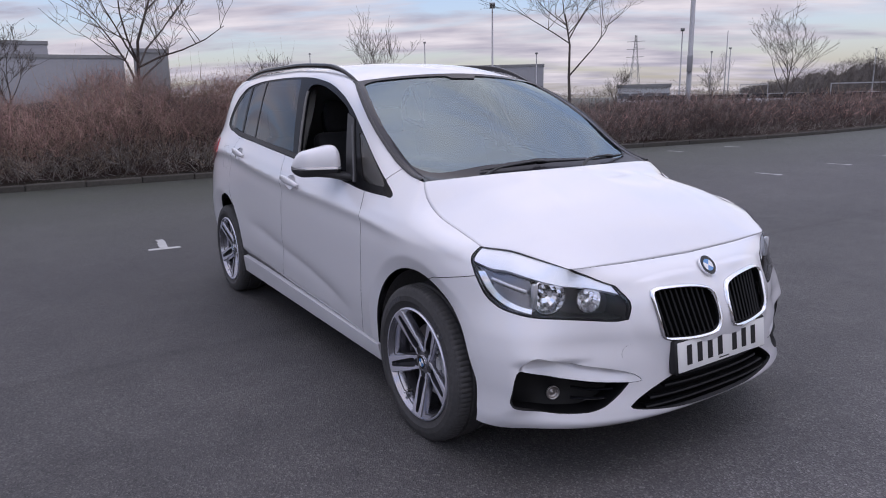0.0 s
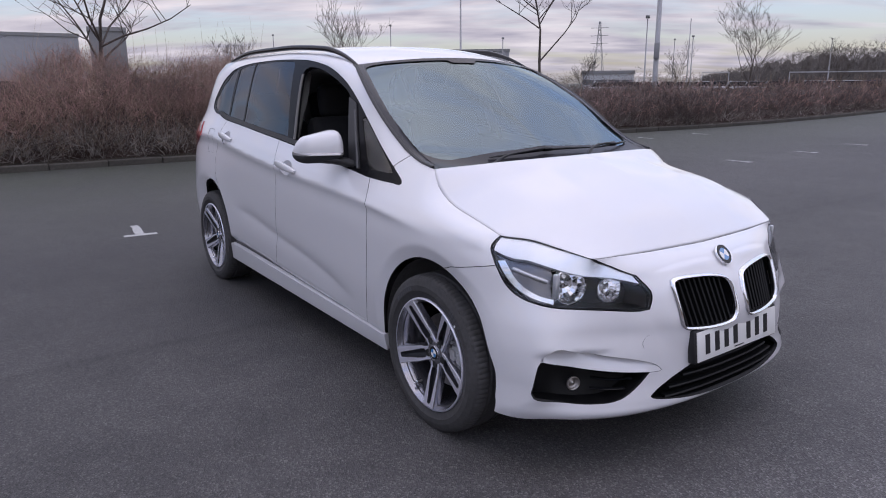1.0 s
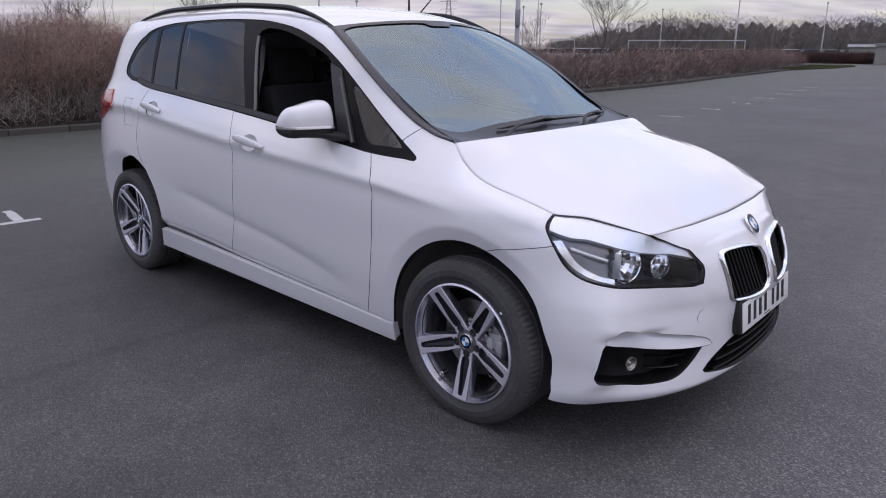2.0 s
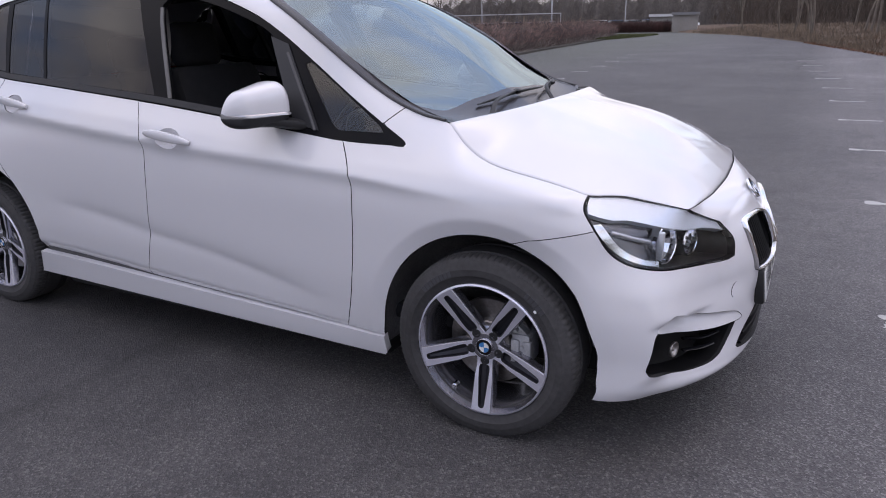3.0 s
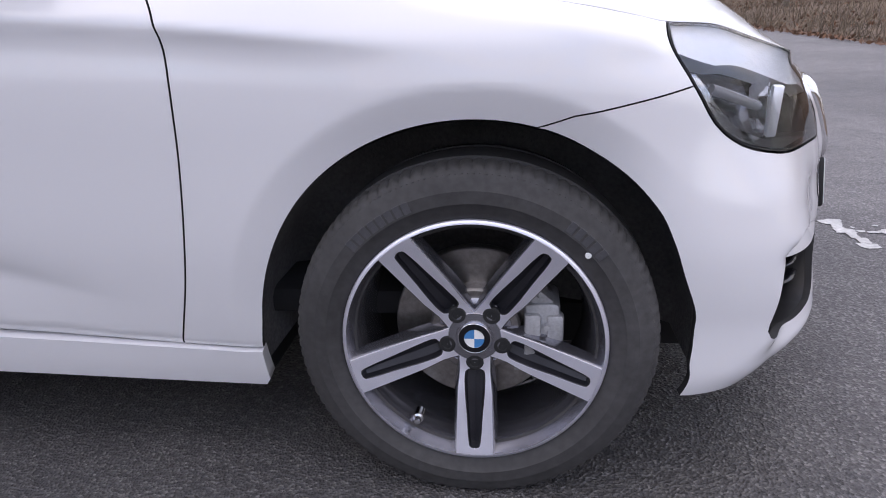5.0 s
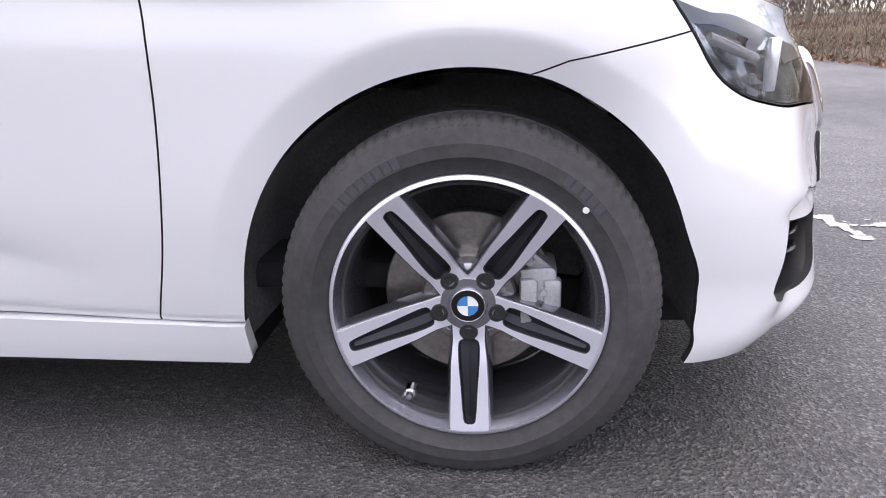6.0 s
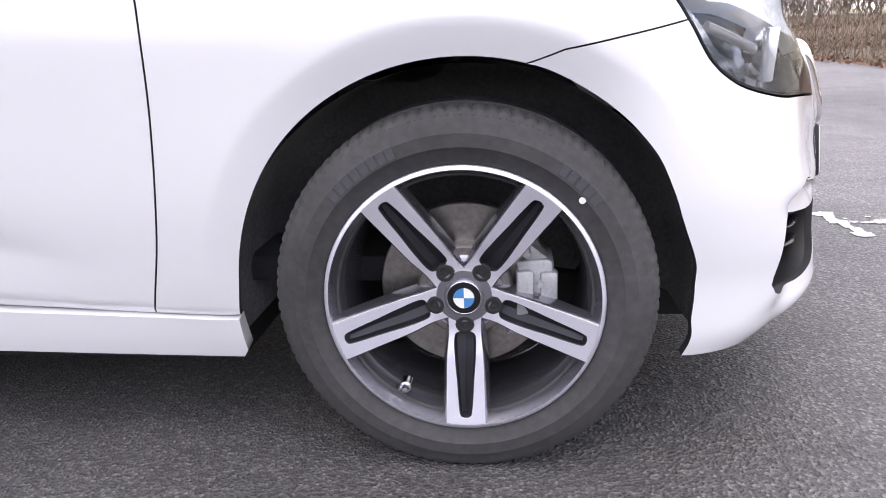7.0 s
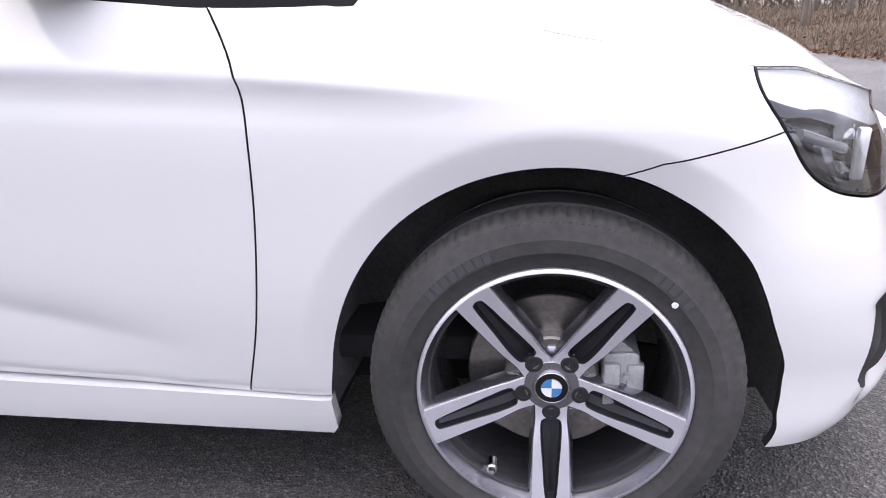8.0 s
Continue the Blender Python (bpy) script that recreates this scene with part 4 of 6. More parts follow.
def make_nose(car, bumper):
    """Kidney grilles, lower grille, number plate, badge, tow-eye cover."""
    for side in (-1, 1):
        loop = shrink(KIDNEY, 0.003)
        line = [(skin(a, b) + skin_normal(a, b) * (0.007 + 0.004 * float(ease(0.55, 0.70, b)))) for a, b in loop]
        frame_ob = part("grille_frame", tube_loop([q * (1, -side, 1) for q in line], 0.0075, 0.014), CHROME, car, "chrome kidney grille frame")
        skin_part("grille_backing", INTAKE, frame_ob, side=side, step=0.03, gap=0, out=-0.004, depth=0.01, push=(-0.06, 0, 0), outline=KIDNEY)
        for k in range(11):
            a = 1.008 + 0.0205 * k
            lo, hi = (0.535, 0.70)
            foot, head = skin(a, lo) - 0.004 * skin_normal(a, lo), skin(a, hi) - 0.010 * skin_normal(a, hi)
            pts = [foot + (head - foot) * k for k in np.linspace(0, 1, 4)]
            q = [tuple(s * (1, -side, 1)) for s in pts]
            bm = bmesh.new()
            rows = [[bm.verts.new((x + dx, y + dy, z)) for dx, dy in ((0.0, -0.0045), (0.004, 0), (0.0, 0.0045), (-0.05, 0.0045), (-0.05, -0.0045))] for x, y, z in q]
            for r0, r1 in zip(rows, rows[1:]):
                for j in range(5):
                    bm.faces.new((r0[j], r0[(j + 1) % 5], r1[(j + 1) % 5], r1[j]))
            bm.faces.new(rows[0])
            bm.faces.new(rows[-1][::-1])
            part("grille_bar", bm, INTAKE, frame_ob)
    outline = LOW_GRILLE
    grille = skin_part("lower_grille", INTAKE, car, "black lower grille", step=0.03, gap=-0.004, out=-0.004, depth=0.01, push=(-0.07, 0, 0), halves=2, outline=outline)
    for b in (0.285, 0.32, 0.355, 0.388):
        pts = [skin(a, b) - skin_normal(a, b) * 0.022 for a in np.linspace(1.0 + max(0, b - 0.32) * 1.3, 1.25, 14)]
        pts = pts + [q * (1, -1, 1) for q in pts[::-1][1:]]
        part("slat", sweep(pts, ring(8, 0.014, 0.006, 0.7)), INTAKE, grille)
    # plate on a black carrier
    bm = box(bmesh.new(), -0.016, 0.016, -0.272, 0.272, -0.062, 0.064, 0.008)
    carrier = part("plate_carrier", bm, BLACK_MATT, car, m=pose(0.783, 0.0, 0.452, 0, -7, 0))
    bm = box(bmesh.new(), 0.0, 0.004, -0.26, 0.26, -0.0555, 0.0555, 0.0015)
    plate = part("number_plate", bm, PLATE, carrier, "white number plate with dark bars", m=pose(0.0165, 0, 0))
    for k in range(7):
        y = -0.199 + 0.0592 * k + (0.028 if k > 3 else 0)
        part("plate_bar", box(bmesh.new(), 0.0045, 0.0052, y - 0.014, y + 0.014, -0.034, 0.039), BLACK_MATT, plate, smooth=False)
    part("plate_bar", box(bmesh.new(), 0.0045, 0.0052, -0.03, 0.03, -0.047, -0.043), BLACK_MATT, plate, smooth=False)
    p, n = skin(1.25, 0.757), np.array((0.80, 0, 0.60))
    rot = Vector((0, -1, 0)).rotation_difference(Vector(n)).to_matrix().to_4x4()
    roundel(car, Matrix.Translation(Vector(p + n * 0.010)) @ rot, 0.041)
    eye = [(0.890 + 0.022 * math.cos(u), 0.505 + 0.024 * math.sin(u)) for u in np.linspace(0, 2 * math.pi, 33)[:-1]]
    skin_part("tow_eye_cover", PAINT, car, step=0.008, gap=0.0, out=0.0018, depth=0.004, outline=eye, bulge=brow)


def coons(c0, c1, d0, d1, nu, nv, crown=None):
    """A patch between four border lines: c0, c1 along u at v = 0, 1, and d0, d1 along v at u = 0, 1."""
    u, v = np.meshgrid(np.linspace(0, 1, nu), np.linspace(0, 1, nv), indexing="ij")
    C0, C1, D0, D1 = c0(u), c1(u), d0(v), d1(v)
    u, v = u[..., None], v[..., None]
    p = (1 - v) * C0 + v * C1 + (1 - u) * D0 + u * D1
    o, e = np.zeros(1), np.ones(1)
    p -= (1 - u) * (1 - v) * c0(o)[0] + u * (1 - v) * c0(e)[0] + (1 - u) * v * c1(o)[0] + u * v * c1(e)[0]
    if crown is not None:
        p = p + crown(u[..., 0], v[..., 0])[..., None] * np.array((0, 0, 1.0))
    f = [(i * nv + j, (i + 1) * nv + j, (i + 1) * nv + j + 1, i * nv + j + 1) for i in range(nu - 1) for j in range(nv - 1)]
    mid = p[nu // 2, nv // 2]
    if np.cross(p[nu // 2 + 1, nv // 2] - mid, p[nu // 2, nv // 2 + 1] - mid)[2] < 0:
        f = [t[::-1] for t in f]
    return p.reshape(-1, 3), f


def both(v, f):
    """Adds the mirrored half to a patch that ends on the centre line."""
    k = len(v)
    return list(v) + [q * (1, -1, 1) for q in v], list(f) + [tuple(k + i for i in t[::-1]) for t in f]


# centre line of the car, by x
MID_Z = curve((-3.42, 1.555), (-3.0, 1.59), (-2.5, 1.608), (-2.0, 1.610), (-1.5, 1.598), (-1.2, 1.570), (-1.0, 1.532), (-0.8, 1.455), (-0.2, 1.105), (-0.038, 1.064), (0.05, 1.042), (0.2, 0.993), (0.4, 0.912), (0.52, 0.850), (0.60, 0.797), (0.634, 0.776))
GLASS_Z = curve((-1.0, 1.540), (-0.955, 1.515), (-0.8, 1.425), (-0.5, 1.237), (-0.23, 1.052), (-0.12, 0.975), (-0.05, 0.925))
COWL_X, GLASS_X, ROOF_X = -0.038, -0.12, -0.955


def side_edge(a0, a1):
    return lambda t: edge(a0 + (a1 - a0) * np.asarray(t, float))


def mid_line(x0, x1, z=MID_Z):
    def at(t):
        x = x0 + (x1 - x0) * np.asarray(t, float)
        return np.stack([tuck(x), 0 * x, z(x)], -1)
    return at


def arc_line(a, b, power=2.2):
    """From a side point to the centre line, bowed like a screen's edge."""
    a, b = np.array(a, float), np.array(b, float)

    def at(t):
        t = np.asarray(t, float)
        k = 1 - (1 - t) ** power
        y = a[1] + (b[1] - a[1]) * t
        return np.stack([a[0] + (b[0] - a[0]) * k, y, a[2] + (b[2] - a[2]) * k], -1)
    return at


def dome(u, v):
    """The bonnet's fullness: a round fall to the sides and two soft ridges beside the middle."""
    u = np.clip(u, 0, 1)
    ridge = 0.0034 * np.exp(-((v - 0.50 - 0.12 * (1 - u)) / 0.07) ** 2) * ease(0.0, 0.2, u) * ease(1.0, 0.75, u)
    lift = 0.030 * np.sin(math.pi * u ** 1.4) ** 0.6
    flank, crown = 0.85 * v, 0.345 * (1 - v)
    arch = 0.5 * (flank + crown) - 0.5 * np.sqrt((flank - crown) ** 2 + 0.004) + 0.003
    fall = 0.105 * np.sin(math.pi * u ** 0.6) ** 0.8
    return ridge + lift * (1 - (1 - v) ** 1.7) + fall * np.clip(arch, 0, 1) * ease(0, 0.03, v)


def make_tops(car):
    cowl_s, cowl_m = edge(-0.205), np.array((COWL_X, 0, float(MID_Z(COWL_X))))
    roof_s, roof_m = edge(-1.10), np.array((ROOF_X, 0, float(GLASS_Z(ROOF_X))))
    foot_m = np.array((GLASS_X, 0, float(GLASS_Z(GLASS_X))))
    # bonnet: u from the cowl to the nose, v from the side to the middle
    g = 0.0045
    v, f = coons(lambda u: edge(-0.205 + g + (0.735 + 0.205 - g) * np.asarray(u, float)) + np.array((0, g, 0)), mid_line(COWL_X, 0.631), arc_line(cowl_s, cowl_m, 3.6), lambda t: edge(0.735 + (1.25 - 0.735) * np.asarray(t, float)) + np.array((-0.003, 0, 0.0)), 90, 60, dome)
    v, f = both(v, f)
    # the dark rim paints in the shade of the gap round the bonnet
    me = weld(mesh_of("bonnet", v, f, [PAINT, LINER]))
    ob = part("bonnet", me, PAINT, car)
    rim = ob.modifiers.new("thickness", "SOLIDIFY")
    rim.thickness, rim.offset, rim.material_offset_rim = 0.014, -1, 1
    # dark channel under the bonnet's edge
    pts = [edge(a) + np.array((-0.026 * float(ease(0.5, 0.7, a)), 0.012, -0.024)) for a in np.linspace(-0.2, 1.25, 60)]
    pts = pts + [q * (1, -1, 1) for q in pts[::-1][1:]]
    part("bonnet_seal", sweep(pts, ring(8, 0.02, 0.008)), LINER, car)
    # windscreen
    v, f = coons(side_edge(-0.205, -1.10), mid_line(GLASS_X, ROOF_X, GLASS_Z), arc_line(cowl_s, foot_m, 2.6), arc_line(roof_s, roof_m, 2.0), 60, 40)
    v, f = both(v, f)
    v = [q + np.array((0.0, 0, -0.002)) for q in v]
    screen = part("windscreen", weld(mesh_of("windscreen", v, f, SCREEN)), SCREEN, car, "blue-tinted windscreen reflecting the sky")
    screen.visible_shadow = False
    # black printed border, with a tab for the sensor behind the glass
    p = coons(side_edge(-0.205, -1.10), mid_line(GLASS_X, ROOF_X, GLASS_Z), arc_line(cowl_s, foot_m, 2.6), arc_line(roof_s, roof_m, 2.0), 61, 41)[0].reshape(61, 41, 3)

    def on_glass(u, v):
        i, j = min(u * 60, 59.999), min(v * 40, 39.999)
        a, b = int(i), int(j)
        s, t = i - a, j - b
        q = (1 - s) * ((1 - t) * p[a, b] + t * p[a, b + 1]) + s * ((1 - t) * p[a + 1, b] + t * p[a + 1, b + 1])
        return q + np.array((0.0015, 0, 0.003))

    def border(v):
        """Where the clear part begins and ends in a column."""
        if v < 0.062:
            return 0.5, 0.5
        s = 1 - math.sqrt(max(0.0, 1 - (1 - min(1.0, (v - 0.062) / 0.16)) ** 2))
        low = 0.135 + 0.055 * float(ease(0.08, 0.6, v)) + 0.12 * s
        high = 0.972 - 0.05 * s - 0.03 * float(ease(0.83, 0.88, v))
        return low, high
    vs = list(np.linspace(0, 0.0619, 4)) + list(0.062 + 0.13 * np.linspace(0, 1, 16) ** 2) + list(np.linspace(0.2, 1, 40))
    vv, ff = [], []
    for k, v in enumerate(vs):
        low, high = border(v)
        vv += [on_glass(u, v) for u in np.linspace(0, low, 9)] + [on_glass(u, v) for u in np.linspace(high, 1, 9)]
        if k:
            o, q = (k - 1) * 18, k * 18
            ff += [(o + i, o + i + 1, q + i + 1, q + i) for i in range(17) if i != 8]
    vv, ff = both(np.array(vv), ff)
    part("screen_band", weld(mesh_of("screen_band", vv, ff, FRIT)), FRIT, screen, "black printed border")
    # seal along the screen's side
    for side in (-1, 1):
        pts = [edge(a) + np.array((0, 0.004, 0.002)) for a in np.linspace(-0.22, -1.11, 40)]
        part("screen_seal", sweep([q * (1, -side, 1) for q in pts], ring(8, 0.010, 0.005)), BLACK_MATT, car)
    # roof
    v, f = coons(side_edge(-1.10, -3.3), mid_line(ROOF_X, -3.40), arc_line(roof_s, roof_m, 2.0), arc_line(edge(-3.3), np.array((-3.42, 0, 1.555)), 2.2), 60, 36, lambda u, v: 0.016 * (1 - (1 - v) ** 2) * (1 - v) ** 0.5 * ease(0, 0.15, u))
    v, f = both(v, f)
    part("roof", weld(mesh_of("roof", v, f, PAINT)), PAINT, car)
    # scuttle under the screen's foot
    pts = []
    line = arc_line(cowl_s, cowl_m, 3.6)
    for t in np.linspace(0, 1, 24):
        pts.append(line(np.array([t]))[0] + np.array((-0.012, 0, -0.016)))
    pts = pts + [q * (1, -1, 1) for q in pts[::-1][1:]]
    part("scuttle", sweep(pts, ring(10, 0.018, 0.006, 0.7)), BLACK_MATT, car)
    make_wipers(car)


def make_wipers(car):
    """Two wipers parked on the screen's foot: an arm, a clip and a thin blade each."""
    for root, knee, blade in (((-0.155, -0.44, 1.030), (-0.208, -0.18, 1.076), ((-0.246, -0.365, 1.058), (-0.224, -0.03, 1.074), (-0.236, 0.30, 1.068))),
                              ((-0.135, 0.16, 1.030), (-0.225, 0.34, 1.080), ((-0.222, 0.30, 1.066), (-0.250, 0.46, 1.070), (-0.300, 0.63, 1.074)))):
        clip = blade[1]
        arm_line = spline([root, ((root[0] + knee[0]) / 2 - 0.015, (root[1] + knee[1]) / 2, (root[2] + knee[2]) / 2 + 0.012), knee, (clip[0], clip[1], clip[2] + 0.009)], 0.02)
        arm = part("wiper", sweep(arm_line, lambda t: ring(8, 0.0105 - 0.005 * t, 0.005)), INTAKE, car)
        part("wiper_blade", sweep(spline(blade, 0.03), lambda t: ring(8, 0.0055, 0.002 + 0.004 * math.sin(math.pi * min(1, max(0, t))) ** 0.4)), INTAKE, arm)
        bm = box(bmesh.new(), -0.011, 0.011, -0.026, 0.026, -0.004, 0.013, 0.004, 2)
        part("wiper_clip", bm, INTAKE, arm, m=pose(clip[0], clip[1], clip[2], 0, 25, 0))


def make_inside(car):
    """Seats, dashboard, wheel, headlining and floor, all dark."""
    def seat(x, y, wide_y, tall):
        bm = box(bmesh.new(), x - 0.27, x + 0.27, y - wide_y, y + wide_y, 0.42, 0.62, 0.06, 3)
        s = part("seat", bm, CLOTH, car, "dark cloth seat")
        bm = box(bmesh.new(), -0.07, 0.07, -wide_y, wide_y, 0.0, tall, 0.055, 3)
        for v in bm.verts:
            v.co.x += 0.05 * (v.co.y / wide_y) ** 2
        part("backrest", bm, CLOTH, s, m=pose(x - 0.25, y, 0.55, 0, -16, 0))
        bm = box(bmesh.new(), -0.05, 0.05, -0.13, 0.13, 0.0, 0.20, 0.045, 3)
        part("headrest", bm, CLOTH, s, m=pose(x - 0.27 - tall * 0.29, y, 0.55 + tall * 0.965, 0, -10, 0))
    seat(-1.22, -0.36, 0.25, 0.66)
    seat(-1.22, 0.36, 0.25, 0.66)
    for y in (-0.42, 0.0, 0.42):
        seat(-2.12, y, 0.20, 0.60)
    bm = bmesh.new()
    box(bm, -0.62, -0.02, -0.70, 0.70, 0.70, 1.0, 0.08, 3)
    box(bm, -0.75, -0.5, -0.55, -0.20, 0.86, 1.04, 0.05, 3)
    for v in bm.verts:
        if v.co.x > -0.3:
            v.co.z -= 0.04
    part("dashboard", bm, BLACK_MATT, car)
    v, f = lathe([(0.185 + 0.014 * math.cos(u), 0.014 * math.sin(u)) for u in np.linspace(0, 2 * math.pi, 11)], 40)
    part("steering_wheel", mesh_of("steering_wheel", v, f, BLACK_MATT), BLACK_MATT, car, m=pose(-0.80, -0.37, 0.93, 0, 0, 90) @ pose(0, 0, 0, 28, 0, 0))
    bm = bmesh.new()
    box(bm, -3.3, -0.1, -0.74, 0.74, 0.30, 0.36, 0.02)
    part("cabin_floor", bm, CLOTH, car)
    for side in (-1, 1):
        skin_part("door_card", CLOTH, car, side=side, step=0.05, out=-0.075, depth=0, gap=0, outline=[(-0.6, 0.34), (-2.6, 0.36), (-2.6, 1.12), (-1.6, 1.06), (-0.6, 0.96)])
        pts = [skin(a, b) - skin_normal(a, b) * 0.05 for a, b in spline([(-1.62, 1.46), (-1.56, 1.3), (-1.53, 1.08)], 0.05)]
        part("belt_pillar", sweep([q * (1, -side, 1) for q in pts], lambda t: ring(8, 0.05, 0.03)), TRIM_GREY, car)
    bm = box(bmesh.new(), -0.02, 0.02, -0.12, 0.12, -0.035, 0.035, 0.015, 3)
    mirror = part("rear_view_mirror", bm, BLACK_MATT, car, m=pose(-0.86, 0, 1.33, 0, 12, 0))
    bm = box(bmesh.new(), -0.09, 0.07, -0.06, 0.06, -0.03, 0.03, 0.02, 3)
    part("sensor_housing", bm, BLACK_MATT, mirror, m=pose(0.07, 0, 0.035, 0, 28, 0))
    # headlining just under the roof
    v, f = coons(side_edge(-1.16, -3.2), mid_line(-1.05, -3.30), arc_line(edge(-1.16), np.array((-1.05, 0, 1.53)), 2.0), arc_line(edge(-3.2), np.array((-3.32, 0, 1.55)), 2.2), 20, 12)
    v, f = both(v, f)
    part("headlining", mesh_of("headlining", [q - np.array((0, 0, 0.035)) for q in v], f, TRIM_GREY), TRIM_GREY, car)


# ==== wheels: the axis is y, and the outer face looks to -y
def tread(r, y, ang):
    """Shoulder blocks: every third step of the outer tread is a groove."""
    k = np.arange(len(ang)) % 3 == 0
    j = np.arange(r.shape[1])
    mask = k[:, None] & TREAD_ROWS[None, j]
    return r - 0.0042 * mask, y


TYRE_PROFILE = [(0.214, -0.080), (0.224, -0.088), (0.2335, -0.094), (0.238, -0.0985), (0.242, -0.1015), (0.262, -0.1075), (0.2635, -0.1095), (0.285, -0.1085), (0.286, -0.1075), (0.300, -0.1045), (0.3105, -0.0985), (0.3125, -0.0965), (0.3185, -0.092), (0.3225, -0.083), (0.3250, -0.070), (0.3265, -0.050), (0.318, -0.047), (0.318, -0.038), (0.3265, -0.035), (0.3268, 0.035), (0.318, 0.038), (0.318, 0.047), (0.3265, 0.05), (0.3225, 0.083), (0.3105, 0.0985), (0.285, 0.108), (0.25, 0.105), (0.222, 0.098), (0.214, 0.086)]
TREAD_ROWS = np.array([11 <= i <= 15 for i in range(len(TYRE_PROFILE))])


def tyre_mesh():
    v, f = lathe(TYRE_PROFILE, 288, tread)
    v[:, 2] = np.maximum(v[:, 2], -HUB_Z)
    me = mesh_of("tyre", v, f, RUBBER)
    me.set_sharp_from_angle(angle=radians(40))
    return me


def rim_mesh():
    v, f = lathe([(0.2335, -0.092), (0.2352, -0.100), (0.2335, -0.1045), (0.2275, -0.1052)], 128)
    lip = (v, f)
    v, f = lathe([(0.2275, -0.1050), (0.2255, -0.1005), (0.221, -0.090), (0.212, -0.070), (0.207, -0.050), (0.204, -0.02), (0.200, 0.06), (0.205, 0.09), (0.21, 0.10)], 128)
    return lip, (v, f)


HALF = curve((0.043, 0.0295), (0.070, 0.0290), (0.085, 0.0302), (0.11, 0.0325), (0.15, 0.0338), (0.2, 0.0350), (0.2285, 0.0355))
GROOVE = curve((0.028, 0.0004), (0.062, 0.0004), (0.0665, 0.011), (0.072, 0.0165), (0.085, 0.0182), (0.11, 0.0172), (0.15, 0.0140), (0.205, 0.0098), (0.2125, 0.0078), (0.2160, 0.0004), (0.2285, 0.0004))
FACE_Y = curve((0.028, -0.064), (0.06, -0.066), (0.11, -0.078), (0.17, -0.091), (0.21, -0.1005), (0.228, -0.1049))


def spoke_mesh():
    """One double spoke along +z: two polished blades beside a dark groove."""
    rs = np.concatenate([np.linspace(0.043, 0.060, 5), np.linspace(0.0615, 0.076, 8), np.linspace(0.08, 0.2, 20), np.linspace(0.204, 0.2285, 14)])
    bm = bmesh.new()
    rows = []
    for r in rs:
        w, g, y = float(HALF(r)), float(GROOVE(r)), float(FACE_Y(r))
        g = max(g, 0.0004)
        deep = 0.020 * min(1.0, max(0.0, g - 0.0006) / 0.008)
        thick = 0.040 - 0.012 * (r / 0.22)
        half = [(w + 0.007, y + thick), (w + 0.0025, y + 0.006), (w, y + 0.0012), (w - 0.0012, y), (g + 0.0012, y), (g, y + 0.001 * min(1.0, max(0.0, g - 0.0006) / 0.002)), (g * 0.82, y + deep * 0.8)]
        sec = half + [(0.0, y + deep)] + [(-a, b) for a, b in half[::-1]]
        rows.append([bm.verts.new((a, b, math.sqrt(max(r * r - a * a * 0.6, 1e-6)))) for a, b in sec])
    for r0, r1 in zip(rows, rows[1:]):
        for j in range(len(r0) - 1):
            fc = bm.faces.new((r0[j], r0[j + 1], r1[j + 1], r1[j]))
            fc.material_index = 1 if j in (3, 10) or (4 <= j <= 9 and abs(r0[4].co.x) < 0.003 and abs(r1[4].co.x) < 0.003) else 2 if 4 <= j <= 9 else 0
            fc.smooth = True
    bmesh.ops.recalc_face_normals(bm, faces=bm.faces)
    me = bpy.data.meshes.new("spoke")
    bm.to_mesh(me)
    bm.free()
    me.materials.append(ALLOY)
    me.materials.append(SATIN)
    me.materials.append(GROOVE_DARK)
    me.set_sharp_from_angle(angle=radians(30))
    return me


def ring_mesh(name, prof, mat, n=64):
    v, f = lathe(prof, n)
    me = mesh_of(name, v, f, mat)
    me.set_sharp_from_angle(angle=radians(35))
    return me


def caliper_mesh():
    """A cast caliper over the disc's front edge: bridge, two lugs, piston boss and bolts."""
    bm = bmesh.new()
    for x0, x1, z0, z1, y0, y1, b in ((0.106, 0.170, -0.060, 0.052, -0.050, 0.045, 0.009), (0.098, 0.128, -0.046, 0.036, -0.060, -0.03, 0.007), (0.128, 0.166, 0.048, 0.086, -0.044, 0.02, 0.006), (0.120, 0.160, -0.088, -0.056, -0.042, 0.02, 0.006), (0.136, 0.166, -0.040, 0.030, -0.057, -0.03, 0.006)):
        box(bm, x0, x1, y0, y1, z0, z1, b, 2)
    for v in bm.verts:
        v.co.x -= 0.9 * v.co.z ** 2 / 0.165 * 1.4
    for cx, cz, rr in ((0.142, 0.068, 0.009), (0.136, -0.072, 0.009), (0.131, 0.010, 0.007)):
        bmesh.ops.create_cone(bm, segments=10, radius1=rr, radius2=rr * 0.8, depth=0.02, cap_ends=True, matrix=pose(cx - 7.6 * cz * cz * 0.9, -0.052, cz, 90, 0, 0))
    bmesh.ops.recalc_face_normals(bm, faces=bm.faces)
    me = bpy.data.meshes.new("caliper")
    bm.to_mesh(me)
    bm.free()
    me.materials.append(CAST)
    me.set_sharp_from_angle(angle=radians(32))
    return me


